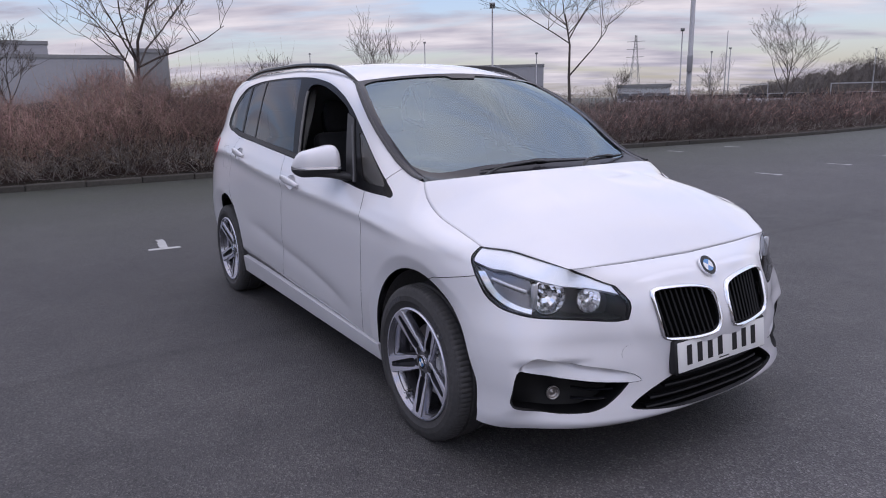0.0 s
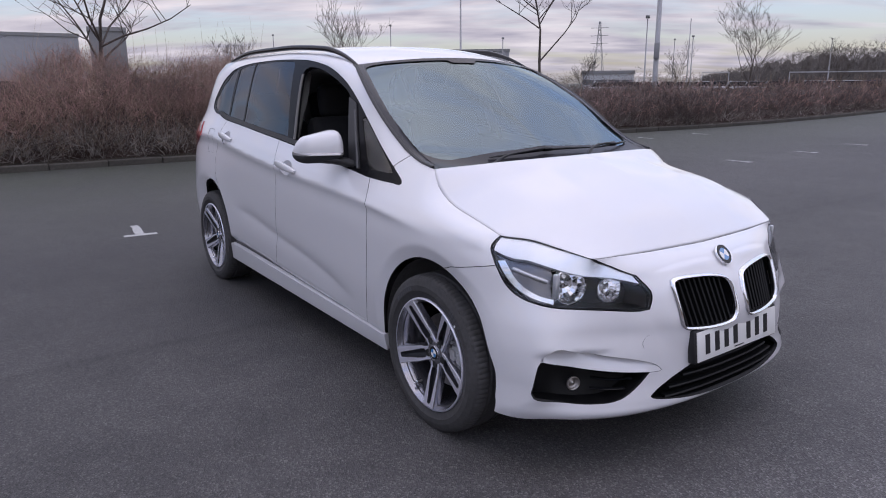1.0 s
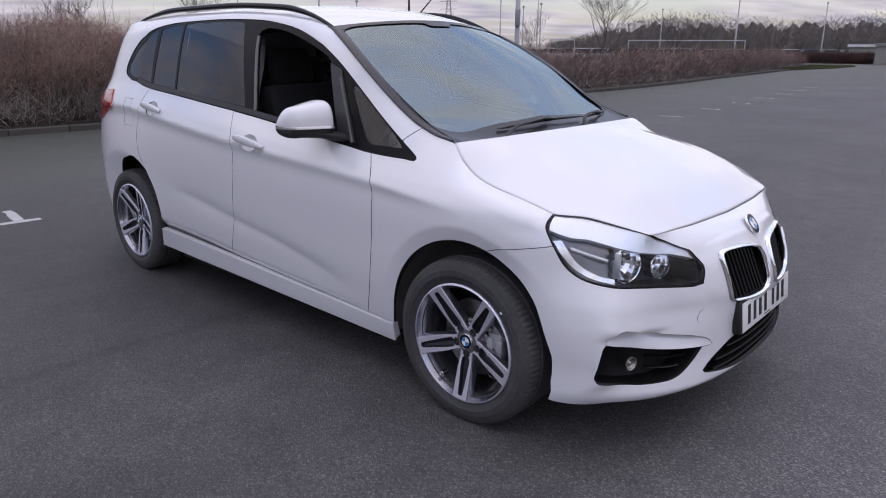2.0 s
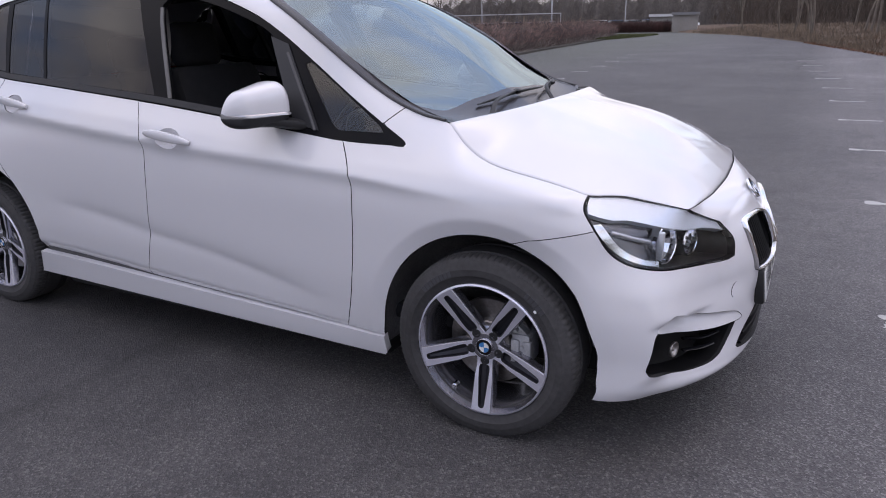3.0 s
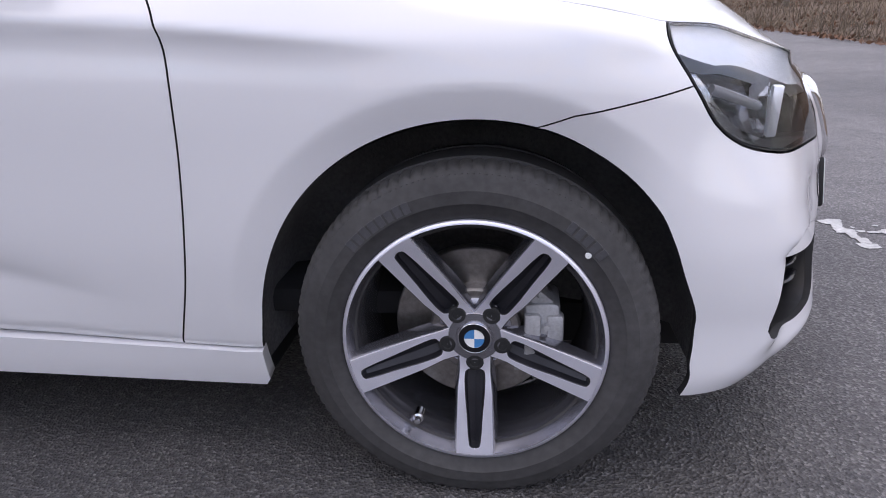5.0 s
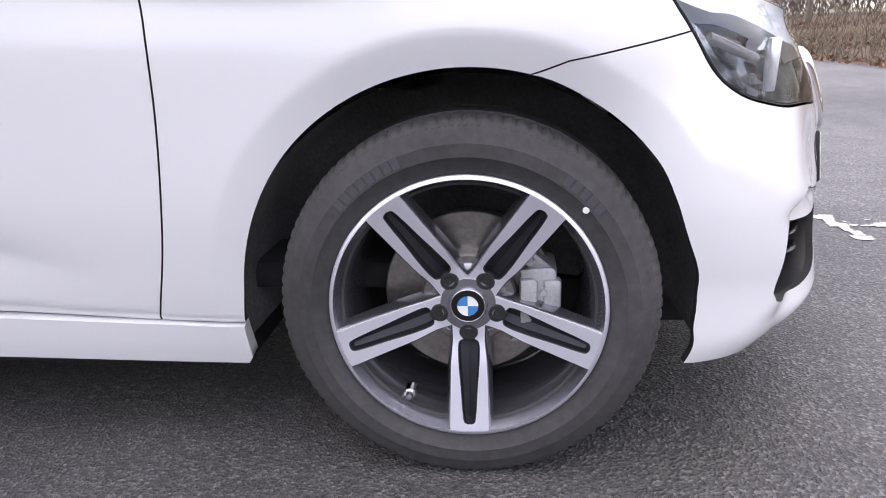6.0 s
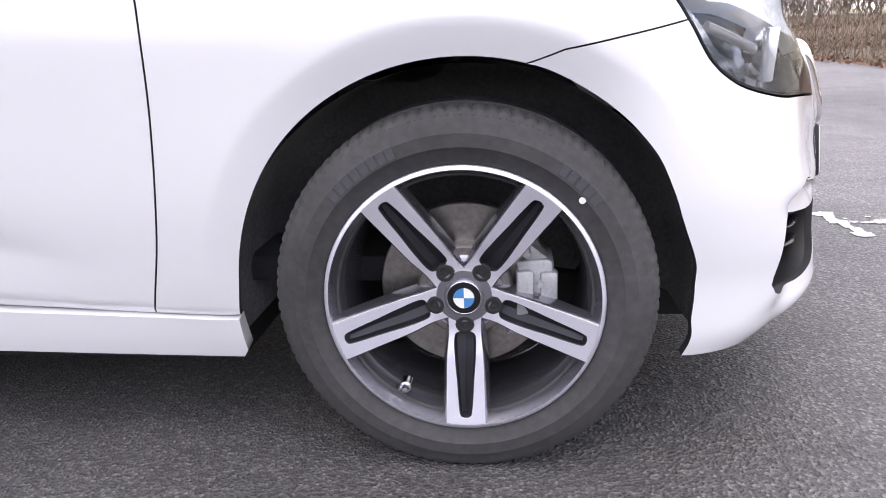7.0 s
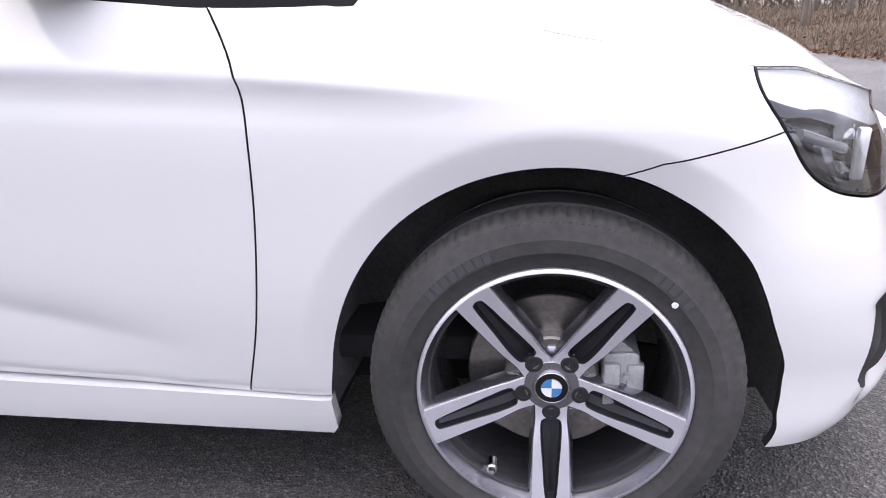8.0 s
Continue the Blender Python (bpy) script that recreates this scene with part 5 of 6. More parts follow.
def make_wheel(car, hub, side, turn):
    m = pose(hub, side * (0.7805 if hub == 0.0 else 0.748), HUB_Z, 0, 0, 0 if side < 0 else 180)
    wheel = part("wheel", WM["barrel"], ALLOY, car, "five double-spoke two-tone alloy wheel", m=m)
    part("tyre", WM["tyre"], RUBBER, wheel, "black rubber tyre")
    part("rim_lip", WM["lip"], SATIN, wheel)
    spin = SPIN[(hub == 0.0, side)]
    for k in range(5):
        part("spoke", WM["spoke"], ALLOY, wheel, m=pose(0, 0, 0, 0, 180 + 72 * k + spin, 0))
        u = radians(180 + 72 * k + spin)
        q = Matrix.Translation((0.0525 * math.sin(u), -0.0595, 0.0525 * math.cos(u)))
        part("wheel_bolt", WM["bolt"], GAP_DARK, wheel, m=q)
    part("hub", WM["hub"], ALLOY, wheel)
    roundel(wheel, pose(0, -0.069, 0, 0, spin, 0), 0.030)
    part("brake_disc", WM["disc"], STEEL, wheel)
    part("caliper", WM["caliper"], CAST, wheel, m=pose(0, 0, 0, 0, -4 if hub == 0 else 200, 0))
    u = radians(213 + spin)
    part("valve", WM["valve"], CHROME, wheel, m=pose(0.196 * math.sin(u + 0.0), -0.082, 0.196 * math.cos(u)))
    if hub == 0.0 and side < 0:
        part("paint_dot", WM["dot"], WHITE_MARK, wheel, m=pose(0.1905, -0.1094, 0.177))
        # raised lettering on the wall, as plain bars
        for k, (u, wide_u) in enumerate(((-47, 1.6), (-43.5, 1.6), (-40, 1.6), (-36.5, 1.6), (-33, 1.6), (-29.5, 1.4), (-26, 1.6), (-22.8, 1.6), (36, 1.6), (39.5, 1.6), (43, 1.6), (46.5, 1.6), (50, 1.6))):
            u = radians(u)
            bm = box(bmesh.new(), -0.0062, 0.0062, -0.0008, 0.0008, -0.010, 0.010, 0.0005, 1)
            part("wall_bar", bm, LETTER, wheel, m=pose(0, 0, 0, 0, math.degrees(u), 0) @ pose(0, -0.1092, 0.277))


LETTER = vary(material("raised_rubber", (0.056, 0.056, 0.062), 0.6), ((30, 0.15), (200, 0.15)))
(lip_v, lip_f), (bar_v, bar_f) = rim_mesh()
WM = {
    "tyre": tyre_mesh(), "lip": mesh_of("rim_lip", lip_v, lip_f, SATIN), "barrel": mesh_of("wheel", bar_v, bar_f, ALLOY), "spoke": spoke_mesh(),
    "hub": ring_mesh("hub", [(0.072, -0.02), (0.068, -0.046), (0.062, -0.050), (0.050, -0.050), (0.0485, -0.0645), (0.047, -0.0662), (0.034, -0.0672), (0.033, -0.066), (0.0005, -0.066)], ALLOY, 60),
    "bolt": ring_mesh("wheel_bolt", [(0.0165, 0.004), (0.0165, -0.0062), (0.0145, -0.0078), (0.0095, -0.0080), (0.0085, -0.0066), (0.0005, -0.0064)], GAP_DARK, 20),
    "disc": ring_mesh("brake_disc", [(0.0005, -0.042), (0.080, -0.042), (0.084, -0.038), (0.085, -0.012), (0.150, -0.012), (0.152, -0.010), (0.152, 0.012), (0.08, 0.012)], STEEL, 80),
    "caliper": caliper_mesh(),
    "valve": ring_mesh("valve", [(0.011, 0.02), (0.010, -0.004), (0.0065, -0.006), (0.0065, -0.014), (0.005, -0.017), (0.0005, -0.018)], CHROME, 14),
    "dot": ring_mesh("paint_dot", [(0.0055, 0.001), (0.005, -0.0006), (0.0003, -0.0008)], WHITE_MARK, 16),
}
SPIN = {(True, -1): 0, (True, 1): 20, (False, -1): -8, (False, 1): 31}
PLATE = vary(material("plate_white", (0.74, 0.74, 0.72), 0.3), ((6, 0.03),))
CAR = make_car()


# ==== ground
ASPHALT = material("asphalt", (0.055, 0.054, 0.056), 0.66)


def asphalt_nodes(m):
    """Dark bitumen with pale chippings, worn patches and damp stains."""
    n, l, p = m.node_tree.nodes, m.node_tree.links, m.node_tree.nodes["Principled BSDF"]
    co = n.new("ShaderNodeTexCoord")

    def noise_tex(scale, detail=4, rough=0.55):
        t = n.new("ShaderNodeTexNoise")
        t.inputs["Scale"].default_value, t.inputs["Detail"].default_value, t.inputs["Roughness"].default_value = scale, detail, rough
        l.new(co.outputs["Object"], t.inputs[0])
        return t.outputs[0]

    def ramp(src, *stops):
        r = n.new("ShaderNodeValToRGB")
        while len(r.color_ramp.elements) < len(stops):
            r.color_ramp.elements.new(0.5)
        for e, (pos, c) in zip(r.color_ramp.elements, stops):
            e.position, e.color = pos, (*c, 1)
        l.new(src, r.inputs[0])
        return r.outputs[0]

    def blend(kind, fac, a, b):
        x = n.new("ShaderNodeMix")
        x.data_type, x.blend_type = "RGBA", kind
        for i, s in ((0, fac), (6, a), (7, b)):
            if isinstance(s, (int, float)):
                x.inputs[i].default_value = s
            else:
                l.new(s, x.inputs[i])
        return x.outputs[2]
    chips = n.new("ShaderNodeTexVoronoi")
    chips.inputs["Scale"].default_value = 165
    l.new(co.outputs["Object"], chips.inputs[0])
    split = n.new("ShaderNodeSeparateColor")
    l.new(chips.outputs["Color"], split.inputs[0])
    stone = ramp(split.outputs[0], (0.0, (0.033, 0.0315, 0.0322)), (0.50, (0.053, 0.0505, 0.0510)), (0.82, (0.074, 0.0715, 0.071)), (0.97, (0.118, 0.114, 0.111)))
    patch = ramp(noise_tex(0.35, 5), (0.3, (0.66, 0.66, 0.68)), (0.7, (1.34, 1.33, 1.32)))
    c = blend("MULTIPLY", 1.0, stone, patch)
    mid = ramp(noise_tex(4.0, 5), (0.3, (0.82, 0.82, 0.83)), (0.7, (1.15, 1.15, 1.14)))
    c = blend("MULTIPLY", 1.0, c, mid)
    clot = ramp(noise_tex(70, 3, 0.7), (0.34, (0.83, 0.83, 0.84)), (0.66, (1.18, 1.18, 1.18)))
    c = blend("MULTIPLY", 1.0, c, clot)
    # odd pale stones
    odd = n.new("ShaderNodeTexVoronoi")
    odd.inputs["Scale"].default_value = 14
    l.new(co.outputs["Object"], odd.inputs[0])
    spot = ramp(odd.outputs["Distance"], (0.035, (1, 1, 1)), (0.05, (0, 0, 0)))
    light = n.new("ShaderNodeRGB")
    light.outputs[0].default_value = (0.22, 0.21, 0.20, 1)
    c = blend("MIX", spot, c, light.outputs[0])
    # a paving joint: an older, smoother lane on one side, a tar-dark ragged edge on the other
    lane = n.new("ShaderNodeSeparateXYZ")
    l.new(co.outputs["Object"], lane.inputs[0])
    ragged = n.new("ShaderNodeMath")
    ragged.operation = "MULTIPLY_ADD"
    ragged.inputs[1].default_value = 0.16
    l.new(noise_tex(1.6, 6, 0.6), ragged.inputs[0])
    l.new(lane.outputs[0], ragged.inputs[2])
    seam = n.new("ShaderNodeMapRange")
    seam.inputs["From Min"].default_value, seam.inputs["From Max"].default_value = -1.86, -0.86
    l.new(ragged.outputs[0], seam.inputs[0])
    c = blend("MULTIPLY", 1.0, c, ramp(seam.outputs[0], (0.0, (0.86, 0.86, 0.87)), (0.285, (0.88, 0.88, 0.89)), (0.325, (0.66, 0.66, 0.66)), (0.40, (0.84, 0.84, 0.84)), (0.62, (0.93, 0.93, 0.93)), (1.0, (0.99, 0.99, 0.99))))
    # the asphalt grows paler towards +x, to about twice as pale
    pale_ahead = n.new("ShaderNodeMapRange")
    pale_ahead.inputs["From Min"].default_value, pale_ahead.inputs["From Max"].default_value = 0.60, 1.65
    pale_ahead.inputs["To Min"].default_value, pale_ahead.inputs["To Max"].default_value = 1.0, 2.15
    l.new(ragged.outputs[0], pale_ahead.inputs[0])
    c = blend("MULTIPLY", 1.0, c, pale_ahead.outputs[0])
    # moss and silt towards the hedge's kerb
    where = n.new("ShaderNodeSeparateXYZ")
    l.new(co.outputs["Object"], where.inputs[0])
    near = n.new("ShaderNodeMapRange")
    near.inputs["From Min"].default_value, near.inputs["From Max"].default_value = -4.0, -9.0
    near.inputs["To Max"].default_value = 1.0
    l.new(where.outputs[0], near.inputs[0])
    broken = n.new("ShaderNodeMath")
    broken.operation = "MULTIPLY"
    l.new(near.outputs[0], broken.inputs[0])
    l.new(noise_tex(0.9, 6, 0.65), broken.inputs[1])
    moss = n.new("ShaderNodeRGB")
    moss.outputs[0].default_value = (0.038, 0.047, 0.024, 1)
    c = blend("MIX", broken.outputs[0], c, moss.outputs[0])
    l.new(c, p.inputs["Base Color"])
    b = n.new("ShaderNodeBump")
    b.inputs["Strength"].default_value, b.inputs["Distance"].default_value = 0.7, 0.006
    l.new(chips.outputs["Distance"], b.inputs["Height"])
    b2 = n.new("ShaderNodeBump")
    b2.inputs["Strength"].default_value, b2.inputs["Distance"].default_value = 0.5, 0.01
    l.new(noise_tex(25, 3), b2.inputs["Height"])
    l.new(b.outputs[0], b2.inputs["Normal"])
    l.new(b2.outputs[0], p.inputs["Normal"])


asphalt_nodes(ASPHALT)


# the hedge's kerb line, by y
kerb_x = curve((-60, -11.1), (-2, -11.05), (10, -10.75), (18, -10.4), (25, -10.8), (32, -11.7), (42, -12.8), (62, -15.0))


def build_ground():
    ys = np.concatenate([np.linspace(-900, -20, 8), np.linspace(-15, 60, 26), np.linspace(80, 1500, 8)])
    xs = np.concatenate([np.linspace(-1200, -100, 7), [-70.0, -48.0, -26.0], np.linspace(-25, 20, 16), np.linspace(40, 900, 8)])
    v = [(x, y, 0.0) for x in xs for y in ys]
    k = len(ys)
    f = [(i * k + j, (i + 1) * k + j, (i + 1) * k + j + 1, i * k + j + 1) for i in range(len(xs) - 1) for j in range(k - 1)]
    tagged(part("ground", mesh_of("ground", v, f, ASPHALT), ASPHALT), "worn dark asphalt of a large car park", "ground", kind="structure")


build_ground()
ROAD_PAINT = vary(material("road_paint", (0.40, 0.40, 0.39), 0.7), ((9, 0.12), (70, 0.22)), bump=0.5, bump_scale=160)


def bay_mark(x0, x1, y, seed, tee=0.06):
    """A worn painted stub with a blunt head."""
    rnd = random.Random(seed)
    w = 0.036 if tee > 0.1 else 0.027
    head = [(x0, y - tee), (x0 + 0.075, y - tee), (x0 + 0.08, y - w)] if tee > 0.1 else [(x0, y - tee * 0.7), (x0 + 0.03, y - tee), (x0 + 0.08, y - tee * 0.85), (x0 + 0.12, y - w)]
    lower = [(x0 + 0.13 + (x1 - x0 - 0.13) * t, y - w + rnd.uniform(-0.006, 0.006)) for t in np.linspace(0.08, 1, 10)]
    pts = head + lower + [(x, 2 * y - yy + rnd.uniform(-0.008, 0.008)) for x, yy in (head + lower)[::-1]]
    bm = bmesh.new()
    vs = [bm.verts.new((x + rnd.uniform(-0.006, 0.006), yy + rnd.uniform(-0.006, 0.006), 0.0025)) for x, yy in pts]
    face = bm.faces.new(vs)
    down = bmesh.ops.extrude_face_region(bm, geom=[face])
    for g in down["geom"]:
        if isinstance(g, bmesh.types.BMVert):
            g.co.z = -0.02
    return bm


def build_marks():
    def shift(y):
        """The rows bend gently away from the bank."""
        return -0.0021 * y * y
    for k in range(1, 10):
        y = 0.73 + 2.45 * k
        ob = part("bay_mark", bay_mark(1.33, 1.85, 0.0, k), ROAD_PAINT, m=pose(shift(y), y, 0), smooth=False)
        tagged(ob, "worn white painted bay mark on asphalt", "road marking", "bay marks near row")
    for k in range(9):
        y = -0.98 if k == 0 else 9.15 + 2.55 * (k - 1)
        ob = part("bay_mark", bay_mark(0.0, 0.54 if k == 0 else 0.48, 0.0, 30 + k, 0.15 if k == 0 else 0.07), ROAD_PAINT, m=pose(-4.66, -0.965, 0, 0, 0, 174) if k == 0 else pose(-4.30 + shift(y), y, 0, 0, 0, 180), smooth=False)
        tagged(ob, "worn white painted bay mark on asphalt", "road marking", "bay marks far row")
    for k in range(3):
        y = 9.9 + 2.3 * k
        ob = part("bay_mark", bay_mark(-9.35, -8.90, 0.0, 50 + k), ROAD_PAINT, m=pose(0, y, 0), smooth=False)
        tagged(ob, "worn white painted bay mark on asphalt beside the hedge", "road marking", "bay marks by the hedge")
    # the nearest one, broken up by wear
    mark = tagged(new("bay_mark"), "broken, heavily worn white T-shaped bay mark on asphalt", "road marking", "bay marks near row")
    rnd = random.Random(4)
    def plate(cx, cy, long_x, long_y, k):
        """One plate of old paint with a ragged edge."""
        bm = bmesh.new()
        n = 14
        pts = []
        for i in range(n):
            u = 2 * math.pi * (i + 0.5) / n
            c, q = math.cos(u), math.sin(u)
            g = 1 / max(abs(c), abs(q)) * rnd.uniform(0.68, 1.06)
            pts.append(bm.verts.new((cx + long_x * g * c, cy + long_y * g * q, 0.003 + 0.0003 * (k % 4))))
        bm.faces.new(pts)
        part("paint_flake", bm, ROAD_PAINT, mark, smooth=False)
    # the cross stroke, then the stem
    for k in range(6):
        y = 0.53 + 0.056 * k
        plate(1.325 + (0.66 - y) * 0.12 + rnd.uniform(-0.006, 0.006), y, (0.040, 0.022, 0.020, 0.042, 0.024, 0.046)[k], 0.034, k)
    for k in range(12):
        plate(1.375 + 0.044 * k, 0.698 + rnd.uniform(-0.022, 0.022), rnd.uniform(0.016, 0.032), rnd.uniform(0.010, 0.026), k)
    for k in range(12):
        plate(rnd.uniform(1.29, 1.83), 0.69 + rnd.uniform(-0.09, 0.09), rnd.uniform(0.006, 0.014), rnd.uniform(0.005, 0.012), k)


build_marks()
KERB = vary(material("kerb_concrete", (0.055, 0.050, 0.042), 0.9), ((1.2, 0.3), (25, 0.25)), bump=0.4, bump_scale=60, objects=0.15)
SOIL = vary(material("soil", (0.045, 0.035, 0.026), 0.95), ((1.5, 0.4), (20, 0.4)), bump=0.8, bump_scale=30)
GRASS = vary(material("winter_grass", (0.075, 0.085, 0.03), 0.9), ((0.6, 0.4), (12, 0.35)), bump=0.8, bump_scale=40)


def build_kerbs():
    step = 0.915
    BED_Y = (-60, 2, 10, 18, 26, 34, 42, 50, 56, 62)
    bm = box(bmesh.new(), -0.125, 0.0, 0.0, step - 0.012, -0.02, 0.11, 0.018, 2)
    me = bpy.data.meshes.new("kerb_stone")
    bm.to_mesh(me)
    bm.free()
    me.materials.append(KERB)
    rnd = random.Random(5)
    bed = tagged(part("planting_bed", mesh_of("planting_bed", [(float(kerb_x(y)) - dx, y, 0.07) for y in BED_Y for dx in (0.06, 7)], [(2 * k, 2 * k + 1, 2 * k + 3, 2 * k + 2) for k in range(len(BED_Y) - 1)], SOIL, False), SOIL), "bare brown soil bed behind a concrete kerb", "planting bed", kind="structure")
    for k in range(95):
        y = -22 + step * k * 0.9985
        ang = math.degrees(math.atan(float(kerb_x(y) - kerb_x(y + step)) / step))
        ob = new("kerb_stone", me)
        ob.parent = bed
        ob.matrix_basis = pose(kerb_x(y), y, rnd.uniform(-0.008, 0.006), 0, 0, ang)


# ==== twigs, hedges and trees
def strands(roots, tips, r0, sides=3, bend=0.0, rng=None, rings=3):
    """Many thin tapered strands in one net: arrays of roots and tips. Returns verts and faces."""
    n = len(roots)
    d = tips - roots
    ref = np.where(np.abs(d[:, 2:3]) > 0.8 * np.linalg.norm(d, axis=1, keepdims=True), np.array([[1.0, 0, 0]]), np.array([[0, 0, 1.0]]))
    a = np.cross(d, ref)
    a /= np.maximum(np.linalg.norm(a, axis=1, keepdims=True), 1e-9)
    b = np.cross(d, a)
    b /= np.maximum(np.linalg.norm(b, axis=1, keepdims=True), 1e-9)
    off = (a * rng.normal(0, bend, (n, 1)) + b * rng.normal(0, bend, (n, 1))) * np.linalg.norm(d, axis=1, keepdims=True)
    vs = np.zeros((n, rings, sides, 3))
    for k in range(rings):
        t = k / (rings - 1)
        c = roots + d * t + off * (4 * t * (1 - t))
        rad = (r0 * (1 - 0.8 * t))[:, None] if np.ndim(r0) else r0 * (1 - 0.8 * t)
        for s in range(sides):
            u = 2 * np.pi * s / sides
            vs[:, k, s] = c + (a * math.cos(u) + b * math.sin(u)) * rad
    base = (np.arange(n) * rings * sides)[:, None]
    quad = np.array([(k * sides + s, k * sides + (s + 1) % sides, (k + 1) * sides + (s + 1) % sides, (k + 1) * sides + s) for k in range(rings - 1) for s in range(sides)])
    faces = (base[:, :, None] + quad[None]).reshape(-1, 4)
    return vs.reshape(-1, 3), faces


def big_mesh(name, v, f, mat):
    me = bpy.data.meshes.new(name)
    me.vertices.add(len(v))
    me.vertices.foreach_set("co", np.asarray(v, np.float32).ravel())
    k = f.shape[1]
    me.loops.add(f.size)
    me.loops.foreach_set("vertex_index", f.astype(np.int32).ravel())
    me.polygons.add(len(f))
    me.polygons.foreach_set("loop_start", np.arange(0, f.size, k, dtype=np.int32))
    me.update(calc_edges=True)
    me.validate()
    me.materials.append(mat)
    return me


def twig_material(name, colour, island=0.45):
    return vary(material(name, colour, 0.85), ((0.5, 0.5), (3.0, 0.35)), island=island)


RED_TWIG = twig_material("red_twigs", (0.33, 0.205, 0.178))
BROWN_TWIG = twig_material("brown_twigs", (0.29, 0.22, 0.165))
PALE_TWIG = twig_material("pale_dead_stems", (0.31, 0.285, 0.26))
BARK = vary(material("bark", (0.075, 0.062, 0.055), 0.9), ((2, 0.3), (30, 0.3)), bump=0.6, bump_scale=40)
PALE_BARK = vary(material("pale_bark", (0.17, 0.145, 0.12), 0.9), ((2, 0.3), (30, 0.3)), bump=0.6, bump_scale=40)
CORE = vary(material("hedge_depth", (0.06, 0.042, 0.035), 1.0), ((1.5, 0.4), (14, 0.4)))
LEAF = vary(material("dry_leaf", (0.16, 0.085, 0.05), 0.8), ((3, 0.3),), island=0.5)


def hedge(name, label, y0, y1, deep, high, count, rng, mats, thick=0.004, shift=0.35, spread=1.0):
    """A bare winter hedge along the kerb: arching twigs, dead stems low down, dried leaves, and a dark sheet inside."""
    holder = tagged(new(name), label, "hedge", kind="stuff")
    for mat, share, lo, hi, rad, nm in mats:
        n = int(count * share)
        y = rng.uniform(y0, y1, n)
        lump = 1 + 0.18 * np.sin(y * 0.9) * np.cos(y * 0.37 + 1) + 0.12 * np.sin(y * 2.3 + 2)
        # twigs stand in clumps, with thin spots between them
        y = y + 0.30 * np.sin(y * 3.1 + rng.choice((0.0, 2.0, 4.0), n)) + 0.12 * np.sin(y * 9.7)
        u = rng.uniform(0, 1, n)
        x = kerb_x(y) - shift - deep * u
        z0 = rng.uniform(lo, hi * 0.8, n) * high * lump * (0.55 + 0.45 * np.minimum(1, 3 * u + 0.15))
        length = rng.uniform(0.18, 0.55, n) * high * 0.5
        way = np.stack([rng.normal(0.25, 0.5, n) * spread, rng.normal(0, 0.55, n) * spread, rng.uniform(0.25, 1.1, n)], 1)
        way /= np.linalg.norm(way, axis=1, keepdims=True)
        roots = np.stack([x, y, 0.06 + z0], 1)
        tips = roots + way * length[:, None]
        v, f = strands(roots, tips, rad * rng.uniform(0.5, 1.4, n), 3, 0.16, rng)
        ob = part(nm, big_mesh(nm, v, f, mat), mat, holder)
        tagged(ob, kind="stuff")
    # tall single shoots above the top
    n = int((y1 - y0) * 9)
    y = rng.uniform(y0, y1, n)
    roots = np.stack([kerb_x(y) - shift - deep * rng.uniform(0.2, 1, n), y, np.full(n, high * 0.75)], 1)
    tips = roots + np.stack([rng.normal(0, 0.12, n), rng.normal(0, 0.15, n), rng.uniform(0.25, 0.75, n) ** 1.5 * high * 0.9], 1)
    v, f = strands(roots, tips, thick * 1.2, 3, 0.05, rng)
    tagged(part("shoots", big_mesh("shoots", v, f, BROWN_TWIG), BROWN_TWIG, holder), kind="stuff")
    # dark sheet added inside, standing for the shade between the twigs
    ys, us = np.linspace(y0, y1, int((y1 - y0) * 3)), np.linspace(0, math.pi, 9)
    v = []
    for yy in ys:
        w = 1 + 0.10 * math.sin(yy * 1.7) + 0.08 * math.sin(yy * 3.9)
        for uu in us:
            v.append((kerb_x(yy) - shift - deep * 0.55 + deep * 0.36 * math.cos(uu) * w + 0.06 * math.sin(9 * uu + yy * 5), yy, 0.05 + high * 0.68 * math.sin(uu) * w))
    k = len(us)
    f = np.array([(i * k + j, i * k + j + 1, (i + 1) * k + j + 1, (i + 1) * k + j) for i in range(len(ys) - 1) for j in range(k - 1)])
    tagged(part("shade_core", big_mesh("shade_core", np.array(v), f, CORE), CORE, holder), kind="stuff")


def leaf_litter(name, label, xs, ys, zs, size, mat, rng):
    n = len(xs)
    q = rng.normal(0, 1, (n, 2, 3))
    a = q[:, 0] / np.linalg.norm(q[:, 0], axis=1, keepdims=True)
    b = np.cross(a, q[:, 1])
    b /= np.linalg.norm(b, axis=1, keepdims=True)
    c = np.stack([xs, ys, zs], 1)
    s = (size * rng.uniform(0.6, 1.4, n))[:, None]
    v = np.stack([c - a * s, c + b * s * 0.5, c + a * s, c - b * s * 0.5], 1).reshape(-1, 3)
    f = np.arange(4 * n).reshape(n, 4)
    return tagged(part(name, big_mesh(name, v, f, mat), mat), label, "leaves", kind="stuff")


